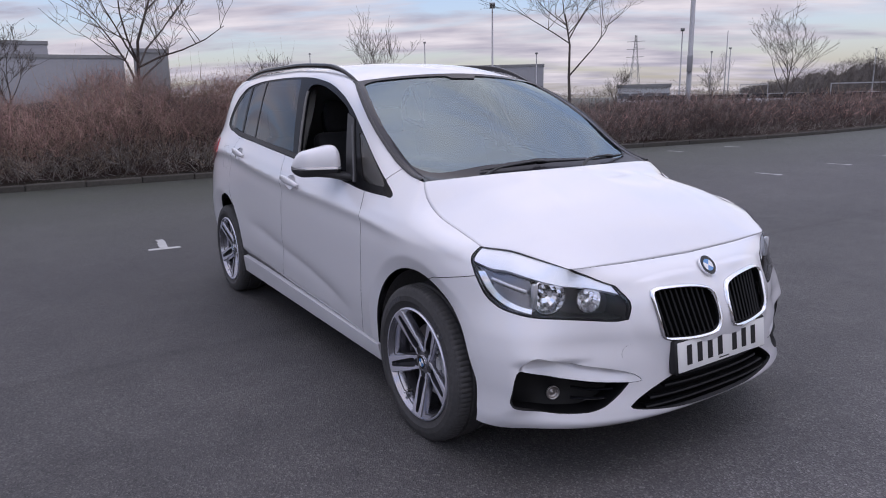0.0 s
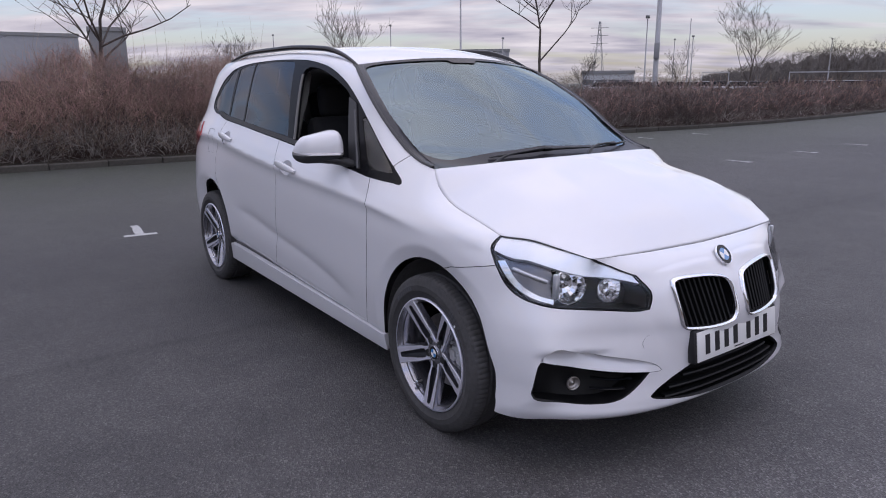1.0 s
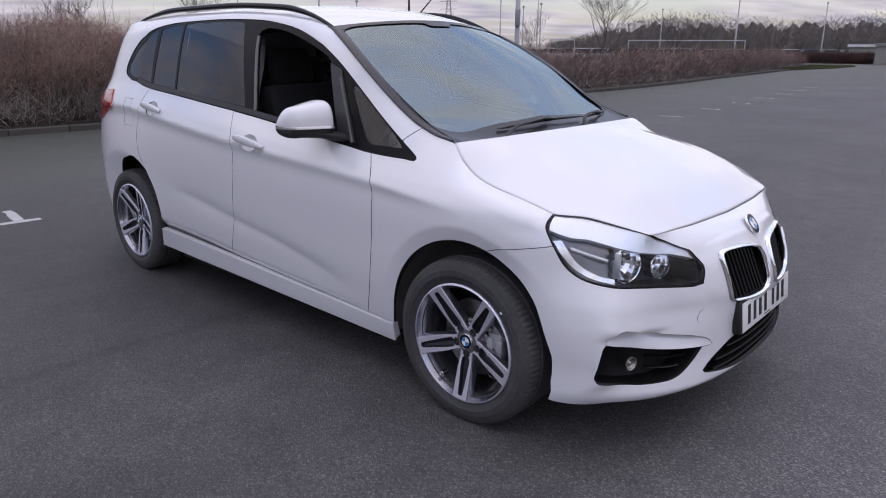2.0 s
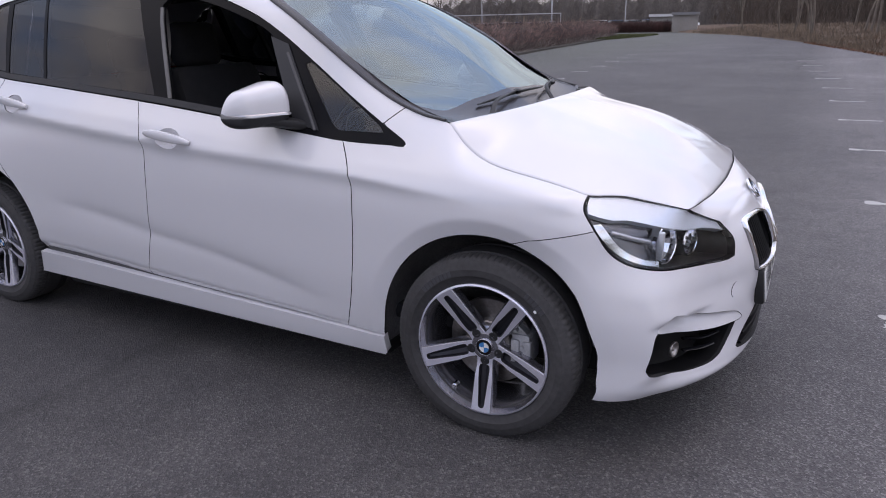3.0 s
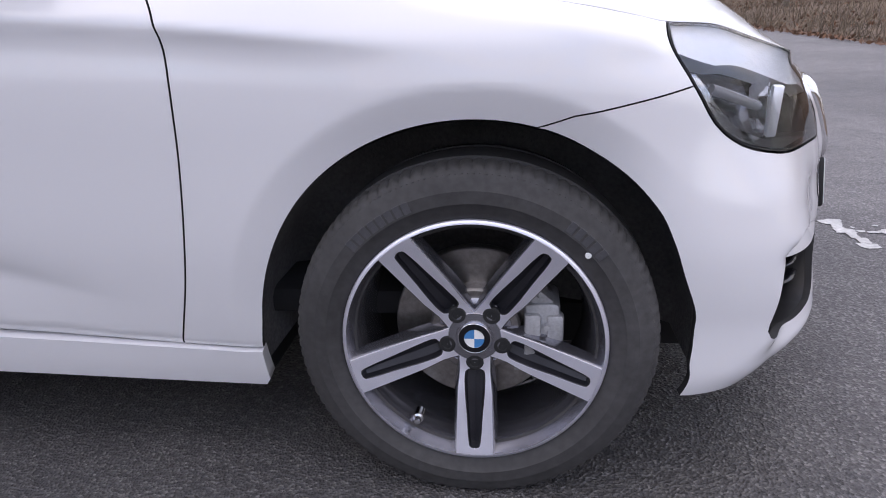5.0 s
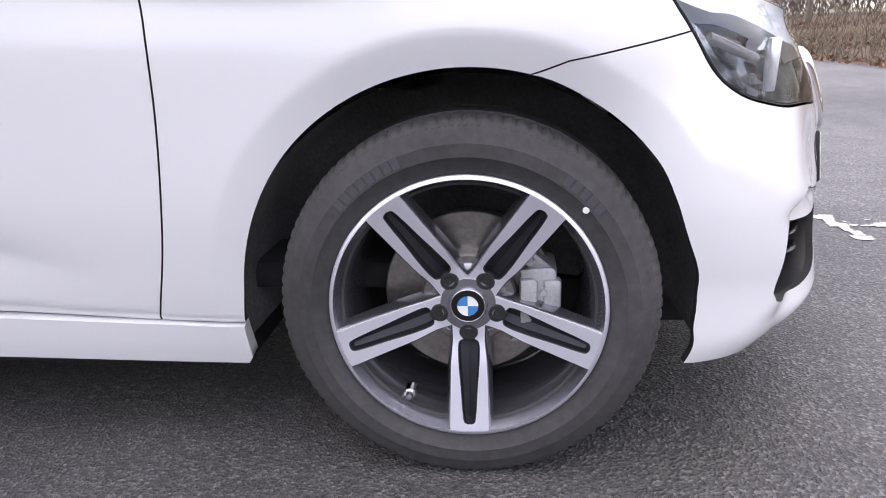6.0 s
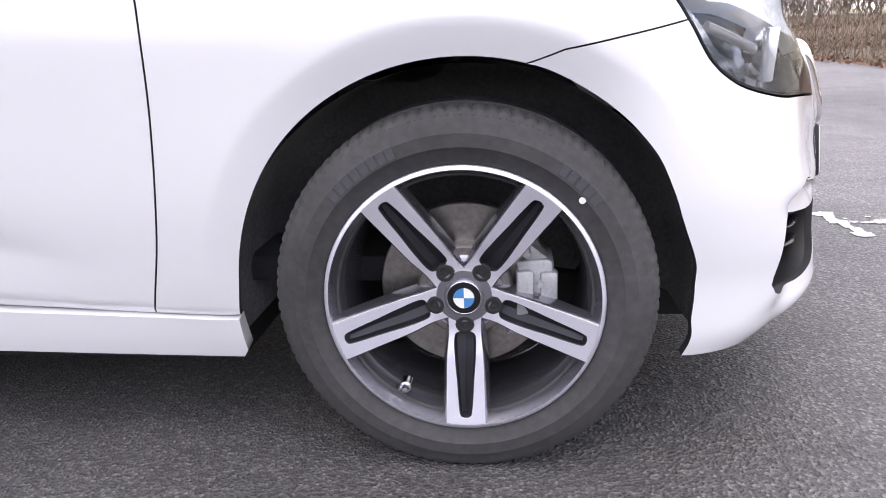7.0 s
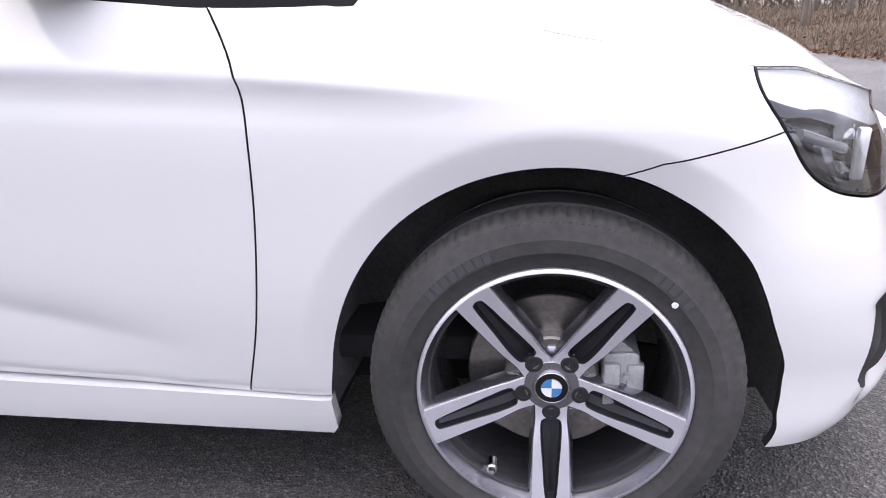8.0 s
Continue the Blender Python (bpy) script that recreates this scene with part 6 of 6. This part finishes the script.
def branch_net(seed, height, spread=0.5, levels=4, trunk=0.11, splits=(7, 5, 4, 3), lean=0.0):
    """A bare tree as one net of tapered limbs, standing on the origin."""
    rng = np.random.default_rng(seed)
    R, T, W = [], [], []

    def grow(p, d, length, r, level):
        pieces = 4 if level < 2 else 3
        pts = [p]
        for i in range(pieces):
            d = d + rng.normal(0, 0.10 + 0.03 * level, 3)
            d[2] += 0.05
            d = d / np.linalg.norm(d)
            q = pts[-1] + d * length / pieces
            R.append(pts[-1]), T.append(q), W.append((r * (1 - 0.7 * i / pieces), r * (1 - 0.7 * (i + 1) / pieces)))
            pts.append(q)
        if level >= levels:
            return
        for k in range(splits[min(level, len(splits) - 1)]):
            at = rng.uniform(0.35 if level == 0 else 0.2, 1.0)
            i = min(int(at * pieces), pieces - 1)
            base = pts[i] + (pts[i + 1] - pts[i]) * (at * pieces - i)
            az = rng.uniform(0, 2 * np.pi)
            side = np.array((math.cos(az), math.sin(az), 0.0))
            out = d * (1 - spread) + side * spread + np.array((0, 0, 0.25))
            out = out / np.linalg.norm(out)
            grow(base, out, length * rng.uniform(0.45, 0.72), r * (1 - 0.6 * at) * 0.62, level + 1)
    grow(np.array((0.0, 0, 0)), np.array((lean, 0, 1.0)), height * 0.55, trunk, 0)
    R, T, W = np.array(R), np.array(T), np.array(W)
    d = T - R
    ref = np.where(np.abs(d[:, 2:3]) > 0.9 * np.linalg.norm(d, axis=1, keepdims=True), np.array([[1.0, 0, 0]]), np.array([[0, 0, 1.0]]))
    a = np.cross(d, ref)
    a /= np.maximum(np.linalg.norm(a, axis=1, keepdims=True), 1e-9)
    b = np.cross(d, a)
    b /= np.maximum(np.linalg.norm(b, axis=1, keepdims=True), 1e-9)
    sides, vs = 5, []
    for end, w in ((R, W[:, 0:1]), (T, W[:, 1:2])):
        for s in range(sides):
            u = 2 * math.pi * s / sides
            vs.append(end + (a * math.cos(u) + b * math.sin(u)) * np.maximum(w, 0.004))
    v = np.stack(vs, 1).reshape(-1, 3)
    base = (np.arange(len(R)) * 2 * sides)[:, None, None]
    quad = np.array([(s, (s + 1) % sides, sides + (s + 1) % sides, sides + s) for s in range(sides)])
    f = (base + quad[None]).reshape(-1, 4)
    n_trunk = 4 * sides
    return v, f, n_trunk


def tree(label, x, y, z, seed, height, mat=None, **more):
    v, f, k = branch_net(seed, height, **more)
    ob = tagged(new("tree"), label, "tree")
    ob.matrix_basis = pose(x, y, z, 0, 0, seed * 37 % 360)
    mat = mat or BARK
    part("trunk", big_mesh("trunk", v[:2 * k], f[:k], mat), mat, ob)
    used = f[k:] - 2 * k
    part("crown", big_mesh("crown", v[2 * k:], used, mat), mat, ob, "bare leafless branches")
    return ob


def at_bearing(az, dist, eye=(2.2, -2.2)):
    return eye[0] + dist * math.cos(radians(az)), eye[1] + dist * math.sin(radians(az))


build_kerbs()
rng = np.random.default_rng(7)
GREY_TWIG = twig_material("grey_twigs", (0.16, 0.128, 0.115))
DARK_TWIG = twig_material("dark_twigs", (0.10, 0.07, 0.063))
NEAR = ((RED_TWIG, 0.38, 0.38, 1.0, 0.0034, "twigs"), (BROWN_TWIG, 0.34, 0.1, 0.95, 0.0034, "stems"), (PALE_TWIG, 0.20, 0.0, 0.40, 0.0045, "dead_stems"), (DARK_TWIG, 0.08, 0.0, 0.6, 0.006, "old_wood"))
MIXED = ((RED_TWIG, 0.08, 0.35, 1.0, 0.006, "twigs"), (GREY_TWIG, 0.38, 0.1, 1.0, 0.006, "stems"), (DARK_TWIG, 0.42, 0.0, 0.95, 0.007, "old_wood"), (PALE_TWIG, 0.12, 0.0, 0.3, 0.006, "dead_stems"))
FARM = ((RED_TWIG, 0.13, 0.35, 1.0, 0.008, "twigs"), (GREY_TWIG, 0.30, 0.0, 1.0, 0.008, "stems"), (DARK_TWIG, 0.47, 0.0, 1.0, 0.008, "old_wood"), (PALE_TWIG, 0.10, 0.0, 0.3, 0.008, "dead_stems"))
hedge("hedge", "reddish brown leafless hedge behind a kerb", -14, 4.2, 3.2, 2.12, 92000, rng, NEAR)
hedge("hedge", "grey-brown leafless hedge with dead stems at its foot", 3.8, 18, 3.2, 1.34, 38000, rng, MIXED, thick=0.006)
hedge("hedge", "dark reddish leafless hedge along the car park", 17.5, 61, 3.6, 1.42, 50000, rng, FARM, thick=0.008)


# ==== distance
CONCRETE = vary(material("grey_cladding", (0.21, 0.21, 0.215), 0.7), ((0.05, 0.12), (1.5, 0.06)))
HAZE_WALL = vary(material("pale_grey_panels", (0.30, 0.30, 0.32), 0.7), ((0.05, 0.1), (1.5, 0.05)))
PALE_WALL = vary(material("pale_cladding", (0.50, 0.51, 0.53), 0.6), ((0.05, 0.1), (1.5, 0.05)))
DARK_GLASS = material("office_glass", (0.10, 0.105, 0.12), 0.3)
GALV = vary(material("galvanised", (0.30, 0.30, 0.31), 0.5, 0.6), ((1, 0.15), (20, 0.1)))
LAMP_HEAD = material("lamp_head", (0.25, 0.25, 0.26), 0.5)


def building(label, x, y, turn, w, d, h, mat, rows, cols, dark=0.55):
    """A block with recessed ribbon windows and a parapet. Its front looks along its own +y."""
    ob = tagged(new("building"), label, "building")
    ob.matrix_basis = pose(x, y, 0.0, 0, 0, turn)
    bm = box(bmesh.new(), -w / 2, w / 2, -d, 0, 0, h)
    part("wall", bm, mat, ob, smooth=False)
    part("parapet", box(bmesh.new(), -w / 2 - 0.2, w / 2 + 0.2, -d - 0.2, 0.2, h, h + 0.6), CONCRETE, ob, smooth=False)
    for r in range(rows):
        for c in range(cols):
            cw, z = w / cols, h * (r + 0.35) / rows
            part("window", box(bmesh.new(), -w / 2 + cw * (c + 0.08), -w / 2 + cw * (c + 0.92), -0.05, 0.06, z, z + h / rows * dark), DARK_GLASS, ob, smooth=False)
    return ob


def lamp_post(x, y, h, turn=0, heads=2, r=0.07, cabinet=0.0):
    ob = tagged(new("street_lamp"), "tall grey lamp post with flat lamp heads" if heads else "thick grey steel mast", "street lamp")
    ob.matrix_basis = pose(x, y, 0.0, 0, 0, turn)
    v, f = lathe([(r * 1.4, 0), (r * 1.4, 0.9), (r, 1.0), (r * 0.6, h), (0.001, h)], 14)
    v = np.stack([v[:, 0], v[:, 2], v[:, 1]], 1)
    part("pole", mesh_of("pole", v, [t[::-1] for t in f], GALV), GALV, ob)
    for k in range(heads):
        s = 1 if k == 0 else -1
        part("lamp_head", box(bmesh.new(), min(0.1 * s, 0.8 * s), max(0.1 * s, 0.8 * s), -0.16, 0.16, h - 0.05, h + 0.08, 0.03), LAMP_HEAD, ob)
        part("arm", box(bmesh.new(), min(0, 0.2 * s), max(0, 0.2 * s), -0.04, 0.04, h - 0.03, h + 0.04), GALV, ob)
    if cabinet:
        part("mast_box", box(bmesh.new(), -0.26, -0.06, -0.12, 0.12, cabinet, cabinet + 0.7, 0.02), LAMP_HEAD, ob)
    return ob


def pylon(x, y, h):
    ob = tagged(new("pylon"), "distant steel lattice pylon", "pylon")
    ob.matrix_basis = pose(x, y, 0.0, 0, 0, 30)
    bm = bmesh.new()
    half = lambda z: 0.09 * h * (1 - z / h) ** 1.3 + 0.012 * h
    zs = [h * t for t in (0, 0.14, 0.27, 0.39, 0.5, 0.6, 0.69, 0.77, 0.84, 0.9, 0.95, 1.0)]

    def bar(p, q, r):
        d = Vector(q) - Vector(p)
        m = Matrix.Translation((Vector(p) + Vector(q)) / 2) @ Vector((0, 0, 1)).rotation_difference(d).to_matrix().to_4x4()
        bmesh.ops.create_cone(bm, segments=4, radius1=r, radius2=r, depth=d.length, matrix=m, cap_ends=True)
    for z0, z1 in zip(zs, zs[1:]):
        a, b = half(z0), half(z1)
        for sx, sy, tx, ty in ((1, 1, 1, -1), (1, -1, -1, -1), (-1, -1, -1, 1), (-1, 1, 1, 1)):
            bar((a * sx, a * sy, z0), (b * sx, b * sy, z1), 0.0038 * h)
            bar((a * sx, a * sy, z0), (b * tx, b * ty, z1), 0.0024 * h)
    for z in (0.66, 0.78, 0.9):
        bar((-0.14 * h, 0, z * h), (0.14 * h, 0, z * h), 0.004 * h)
    part("lattice", bm, GALV, ob, smooth=False)


def far_car(x, y, turn, paint):
    """A parked car far off: body, glasshouse and wheels."""
    ob = tagged(new("car"), "distant parked car beyond the hedge", "car", "distant parked cars")
    ob.matrix_basis = pose(x, y, 0.0, 0, 0, turn)
    bm = box(bmesh.new(), -2.1, 2.1, -0.88, 0.88, 0.28, 0.86, 0.16, 3)
    part("body", bm, paint, ob)
    bm = box(bmesh.new(), -1.7, 0.9, -0.78, 0.78, 0.84, 1.45, 0.02)
    for v in bm.verts:
        if v.co.z > 1.2:
            v.co.x = v.co.x * 0.68 - 0.1
            v.co.y *= 0.82
    part("glasshouse", bm, BLACK_GLOSS, ob)
    part("roof", box(bmesh.new(), -1.25, 0.5, -0.62, 0.62, 1.44, 1.49, 0.02), paint, ob)
    for wx in (-1.35, 1.35):
        for wy in (-0.8, 0.8):
            bm = bmesh.new()
            bmesh.ops.create_cone(bm, segments=20, radius1=0.32, radius2=0.32, depth=0.2, cap_ends=True, matrix=pose(wx, wy, 0.32, 90, 0, 0))
            part("wheel", bm, RUBBER, ob)


def wood(name, label, az0, az1, dist, deep, high, count, rng, mat, rad, mass=True):
    """A far leafless wood: upright stems and fine spray, in one mass."""
    n = count
    az = np.radians(rng.uniform(az0, az1, n))
    r = dist + rng.uniform(0, deep, n)
    x, y = 2.2 + r * np.cos(az), -2.2 + r * np.sin(az)
    deg = np.degrees(az) + r * 0.31
    wave = 0.62 + 0.30 * np.abs(np.sin(deg * 0.83 + 1)) + 0.16 * np.abs(np.sin(deg * 2.3)) + 0.08 * np.sin(np.degrees(az) * 0.4)
    wave = wave * (0.35 + 0.65 * np.clip((az1 - np.degrees(az)) / 7, 0, 1))
    z = rng.uniform(0, 0.9, n) ** 1.1 * high * wave
    roots = np.stack([x, y, z], 1)
    way = np.stack([rng.normal(0, 0.8, n), rng.normal(0, 0.8, n), np.ones(n)], 1)
    tips = roots + way * (rng.uniform(0.03, 0.10, n) * high)[:, None]
    v, f = strands(roots, tips, rad, 3, 0.08, rng)
    ob = tagged(part(name, big_mesh(name, v, f, mat), mat), label, "wood", kind="stuff")
    if not mass:
        return
    # the closed mass behind the spray
    azs, hs = np.radians(np.linspace(az0, az1, 400)), np.linspace(0, 1, 5)
    vv = []
    for u in azs:
        d = math.degrees(u)
        h = high * (0.60 + 0.16 * abs(math.sin(d * 0.9 + 1)) + 0.10 * abs(math.sin(d * 2.7)) + 0.04 * math.sin(d * 9.0) + 0.025 * math.sin(d * 23.0)) * (0.35 + 0.65 * min(1, (az1 - d) / 7))
        for t in hs:
            rr = dist + deep * (0.55 + 0.04 * math.sin(d * 5.0 + t * 3)) + 0.12 * deep * t
            px, py = 2.2 + rr * math.cos(u), -2.2 + rr * math.sin(u)
            vv.append((px, py, h * t))
    ff = np.array([(i * 5 + j, i * 5 + j + 1, (i + 1) * 5 + j + 1, (i + 1) * 5 + j) for i in range(len(azs) - 1) for j in range(4)])
    part("wood_mass", big_mesh("wood_mass", np.array(vv), ff, mat), mat, ob)


# beyond the hedge
bx, by = at_bearing(177.0, 150)
building("long pale grey flat-roofed building behind the hedge", bx, by, -90 - 4, 30, 20, 10.3, HAZE_WALL, 0, 14)
bx, by = at_bearing(182.9, 152)
building("raised end of the pale grey flat-roofed building", bx, by, -90 - 1, 36, 20, 12.8, HAZE_WALL, 0, 12)
bx, by = at_bearing(169.4, 118)
building("plain grey stair tower of the flat-roofed building", bx, by, -100, 5.0, 10, 9.3, CONCRETE, 1, 1, 0.05)
bx, by = at_bearing(141.4, 190)
building("low grey shed far beyond the hedge", bx, by, -130, 17, 12, 9.7, HAZE_WALL, 1, 6, 0.12)
bx, by = at_bearing(131.0, 130)
building("low white-roofed shed far beyond the hedge", bx, by, -140, 9, 8, 2.9, PALE_WALL, 1, 4, 0.3)


def barrier(az0, az1, dist, z):
    """A white height barrier: two posts and a beam."""
    (x0, y0), (x1, y1) = at_bearing(az0, dist), at_bearing(az1, dist)
    ob = tagged(new("height_barrier"), "white steel height barrier at a far car park entrance", "barrier")
    ob.matrix_basis = pose(x0, y0, 0, 0, 0, math.degrees(math.atan2(y1 - y0, x1 - x0)))
    w = math.hypot(x1 - x0, y1 - y0)
    part("beam", box(bmesh.new(), 0, w, -0.1, 0.1, z - 0.12, z), WHITE_STEEL, ob, smooth=False)
    for k in (0.0, w):
        part("post", box(bmesh.new(), k - 0.05, k + 0.05, -0.05, 0.05, 0, z), WHITE_STEEL, ob, smooth=False)


WHITE_STEEL = vary(material("white_steel", (0.40, 0.40, 0.41), 0.5), ((2, 0.1), (20, 0.08)))
barrier(124.0, 122.1, 100, 2.7)
barrier(118.0, 109.6, 90, 2.5)

for az, dist, h, seed, sp in ((172.0, 17.5, 7.0, 3, 0.62), (136.6, 24, 7.6, 11, 0.62), (120.9, 32, 5.2, 21, 0.55), (160.1, 30, 3.9, 5, 0.5), (151.9, 28, 4.4, 8, 0.4), (114.8, 60, 4.8, 31, 0.5), (126.0, 60, 4.6, 33, 0.5), (133.2, 46, 3.4, 35, 0.5), (178.5, 22, 4.3, 37, 0.5)):
    x, y = at_bearing(az, dist)
    tree("bare leafless tree behind the hedge", x, y, 0.0, seed, h, spread=sp, trunk=0.0095 * h)
for az, dist, top_z, heads, r, cab in ((142.9, 42, 6.7, 2, 0.07, 0), (127.6, 33, 13, 0, 0.12, 2.4), (128.3, 60, 6.5, 2, 0.07, 0), (148.4, 95, 8.9, 2, 0.1, 0), (157.6, 110, 8.6, 2, 0.1, 0), (125.1, 90, 8.75, 0, 0.08, 0), (124.85, 95, 7.0, 2, 0.09, 0), (139.4, 90, 6.9, 2, 0.09, 0), (126.15, 110, 7.5, 2, 0.09, 0), (115.5, 130, 8.0, 2, 0.1, 0), (110.3, 90, 7.0, 2, 0.1, 0), (104.4, 130, 8.6, 2, 0.1, 0)):
    x, y = at_bearing(az, dist)
    lamp_post(x, y, top_z, az, heads, r, cab)
x, y = at_bearing(131.75, 420)
pylon(x, y, 35.6)
CAR_PAINTS = [material("car_silver", (0.5, 0.5, 0.52), 0.3, 0.6), material("car_white", (0.75, 0.75, 0.76), 0.3), material("car_dark", (0.03, 0.03, 0.04), 0.3), material("car_blue", (0.04, 0.07, 0.16), 0.3), material("car_red", (0.25, 0.02, 0.02), 0.3)]
rnd = random.Random(12)
for k in range(26):
    az = 100 + 1.25 * k
    x, y = at_bearing(az, (112 if az < 109 else 98) + rnd.uniform(-3, 3) + (10 if k % 3 == 0 else 0))
    far_car(x, y, 40 + rnd.uniform(-4, 4), CAR_PAINTS[rnd.choice((0, 0, 1, 1, 1, 1, 2, 3))])
wood("wood", "far grey-brown leafless wood on the skyline", 80, 124, 150, 40, 8.6, 60000, rng, twig_material("far_wood", (0.105, 0.092, 0.083), 0.25), 0.035)
wood("wood", "far leafless scrub beyond the hedge", 124, 178, 60, 40, 2.6, 14000, rng, twig_material("far_scrub", (0.15, 0.12, 0.10)), 0.022, False)

# ==== the bank at the end of the bays: verge, dead grass, litter and pale trunks
BANK_X = curve((-80, 5.7), (8, 5.45), (12, 5.25), (16.4, 4.8), (20, 4.1), (26, 2.9), (43, -0.5), (60, -5.0), (72, -10.0), (84, -15.0), (100, -22.0))


def bank_z(x, y):
    return 0.03 + 0.10 * np.clip(x - BANK_X(y), 0, 6)


def build_bank():
    v, f = [], []
    ys = np.linspace(-60, 95, 70)
    xs = (0.0, 0.4, 1.5, 3.0, 6.0, 12.0, 40.0)
    for y in ys:
        for k, dx in enumerate(xs):
            x = float(BANK_X(y)) + dx + (0.12 * math.sin(y * 1.3) if 0 < k < 6 else 0)
            v.append((x, y, -0.02 if k == 0 else float(bank_z(x, y)) + 0.05 * math.sin(y * 0.7 + dx)))
    k = len(xs)
    f = [(i * k + j, i * k + j + 1, (i + 1) * k + j + 1, (i + 1) * k + j) for i in range(len(ys) - 1) for j in range(k - 1)]
    f = [t[::-1] for t in f]
    tagged(part("verge", mesh_of("verge", v, f, LITTER), LITTER), "leaf-strewn earth bank with dead grass", "verge", kind="structure")


LITTER = vary(material("leaf_litter", (0.11, 0.075, 0.05), 0.95), ((0.8, 0.35), (9, 0.4), (60, 0.3)), bump=0.9, bump_scale=25)
build_bank()
n = 16000
ys = rng.uniform(2, 75, n)
xs = BANK_X(ys) + rng.uniform(0, 1, n) ** 1.6 * 7
roots = np.stack([xs, ys, bank_z(xs, ys)], 1)
tips = roots + np.stack([rng.normal(0, 0.12, n), rng.normal(0, 0.12, n), rng.uniform(0.1, 0.42, n)], 1)
v, f = strands(roots, tips, 0.008, 3, 0.1, rng)
DEAD_GRASS = twig_material("dead_grass", (0.155, 0.12, 0.085))
tagged(part("dead_grass", big_mesh("dead_grass", v, f, DEAD_GRASS), DEAD_GRASS), "straw-coloured dead grass on the bank", "grass", kind="stuff")
n = 5000
ys = rng.uniform(4, 40, n)
xs = BANK_X(ys) - 0.2 + rng.uniform(0, 1, n) ** 2 * 5
leaf_litter("fallen_leaves", "brown fallen leaves along the bank", xs, ys, bank_z(xs, ys) + 0.01, 0.05, LEAF, rng)
for k in range(26):
    y = 9 + 2.3 * k + rnd.uniform(-0.8, 0.8)
    x = float(BANK_X(y)) + 2.2 + rnd.uniform(-0.6, 4.5)
    tree("slender bare tree with a pale trunk on the bank", x, y, float(bank_z(x, y)) - 0.05, 60 + k, rnd.uniform(7, 10), PALE_BARK, spread=0.35, trunk=0.085, levels=3, splits=(9, 4, 3))
n = 26000
ys = rng.uniform(-5, 95, n)
xs = BANK_X(ys) + 7 + rng.uniform(0, 1, n) * 10
roots = np.stack([xs, ys, rng.uniform(0, 1, n) ** 1.3 * 5.5 + bank_z(xs, ys)], 1)
tips = roots + np.stack([rng.normal(0, 0.4, n), rng.normal(0, 0.4, n), rng.uniform(0.4, 1.6, n)], 1)
v, f = strands(roots, tips, 0.02, 3, 0.1, rng)
SCRUB = twig_material("bank_scrub", (0.09, 0.07, 0.055))
tagged(part("scrub", big_mesh("scrub", v, f, SCRUB), SCRUB), "dense brown leafless scrub behind the bank", "scrub", kind="stuff")

# far end: low dark hedge, pale hut, grass at the hedge's tip
HUT = vary(material("hut_render", (0.27, 0.255, 0.235), 0.8), ((0.6, 0.12), (6, 0.08)))
HUT_ROOF = vary(material("hut_roof_white", (0.62, 0.62, 0.62), 0.6), ((1.5, 0.1), (12, 0.08)))
for label, az, dist, wide_x, tall, roof in (("small pale rendered hut at the car park's far end", 99.55, 87, 2.7, 1.85, CONCRETE), ("small hut with a white roof at the car park's far end", 101.25, 92, 2.6, 1.75, HUT_ROOF)):
    x, y = at_bearing(az, dist, (1.2, -2.8))
    hut = tagged(new("hut"), label, "hut")
    hut.matrix_basis = pose(x, y, 0, 0, 0, 8)
    part("wall", box(bmesh.new(), -wide_x / 2, wide_x / 2, -1.5, 1.5, 0, tall), HUT, hut, smooth=False)
    part("roof", box(bmesh.new(), -wide_x / 2 - 0.15, wide_x / 2 + 0.15, -1.7, 1.7, tall, tall + 0.3), roof, hut, smooth=False)
n = 6000
az, dist = np.radians(rng.uniform(100.6, 105.4, n)), rng.uniform(88, 91, n)
xs, ys = 1.2 + dist * np.cos(az), -2.8 + dist * np.sin(az)
roots = np.stack([xs, ys, rng.uniform(0, 0.95, n)], 1)
tips = roots + np.stack([rng.normal(0, 0.25, n), rng.normal(0, 0.25, n), rng.uniform(0.15, 0.5, n)], 1)
v, f = strands(roots, tips, 0.025, 3, 0.1, rng)
LOW_HEDGE = twig_material("low_dark_hedge", (0.07, 0.035, 0.03))
tagged(part("hedge", big_mesh("hedge", v, f, LOW_HEDGE), LOW_HEDGE), "low dark reddish hedge at the car park's far end", "hedge", kind="stuff")
n = 9000
ys = rng.uniform(50, 68, n)
xs = kerb_x(ys) - 0.3 + rng.uniform(-1.5, 2.2, n) * np.clip((ys - 50) / 10, 0.1, 1)
roots = np.stack([xs, ys, 0 * xs], 1)
tips = roots + np.stack([rng.normal(0, 0.06, n), rng.normal(0, 0.06, n), rng.uniform(0.06, 0.2, n)], 1)
v, f = strands(roots, tips, 0.02, 3, 0.1, rng)
tagged(part("grass", big_mesh("grass", v, f, GRASS), GRASS), "yellowish green winter grass at the hedge's end", "grass", kind="stuff")

# unseen wood added round the rest, to cut low sky light on the car
wood("wood", "unseen leafless wood round the car park", 196, 352, 26, 14, 4.5, 20000, rng, twig_material("near_wood", (0.10, 0.085, 0.072)), 0.035)
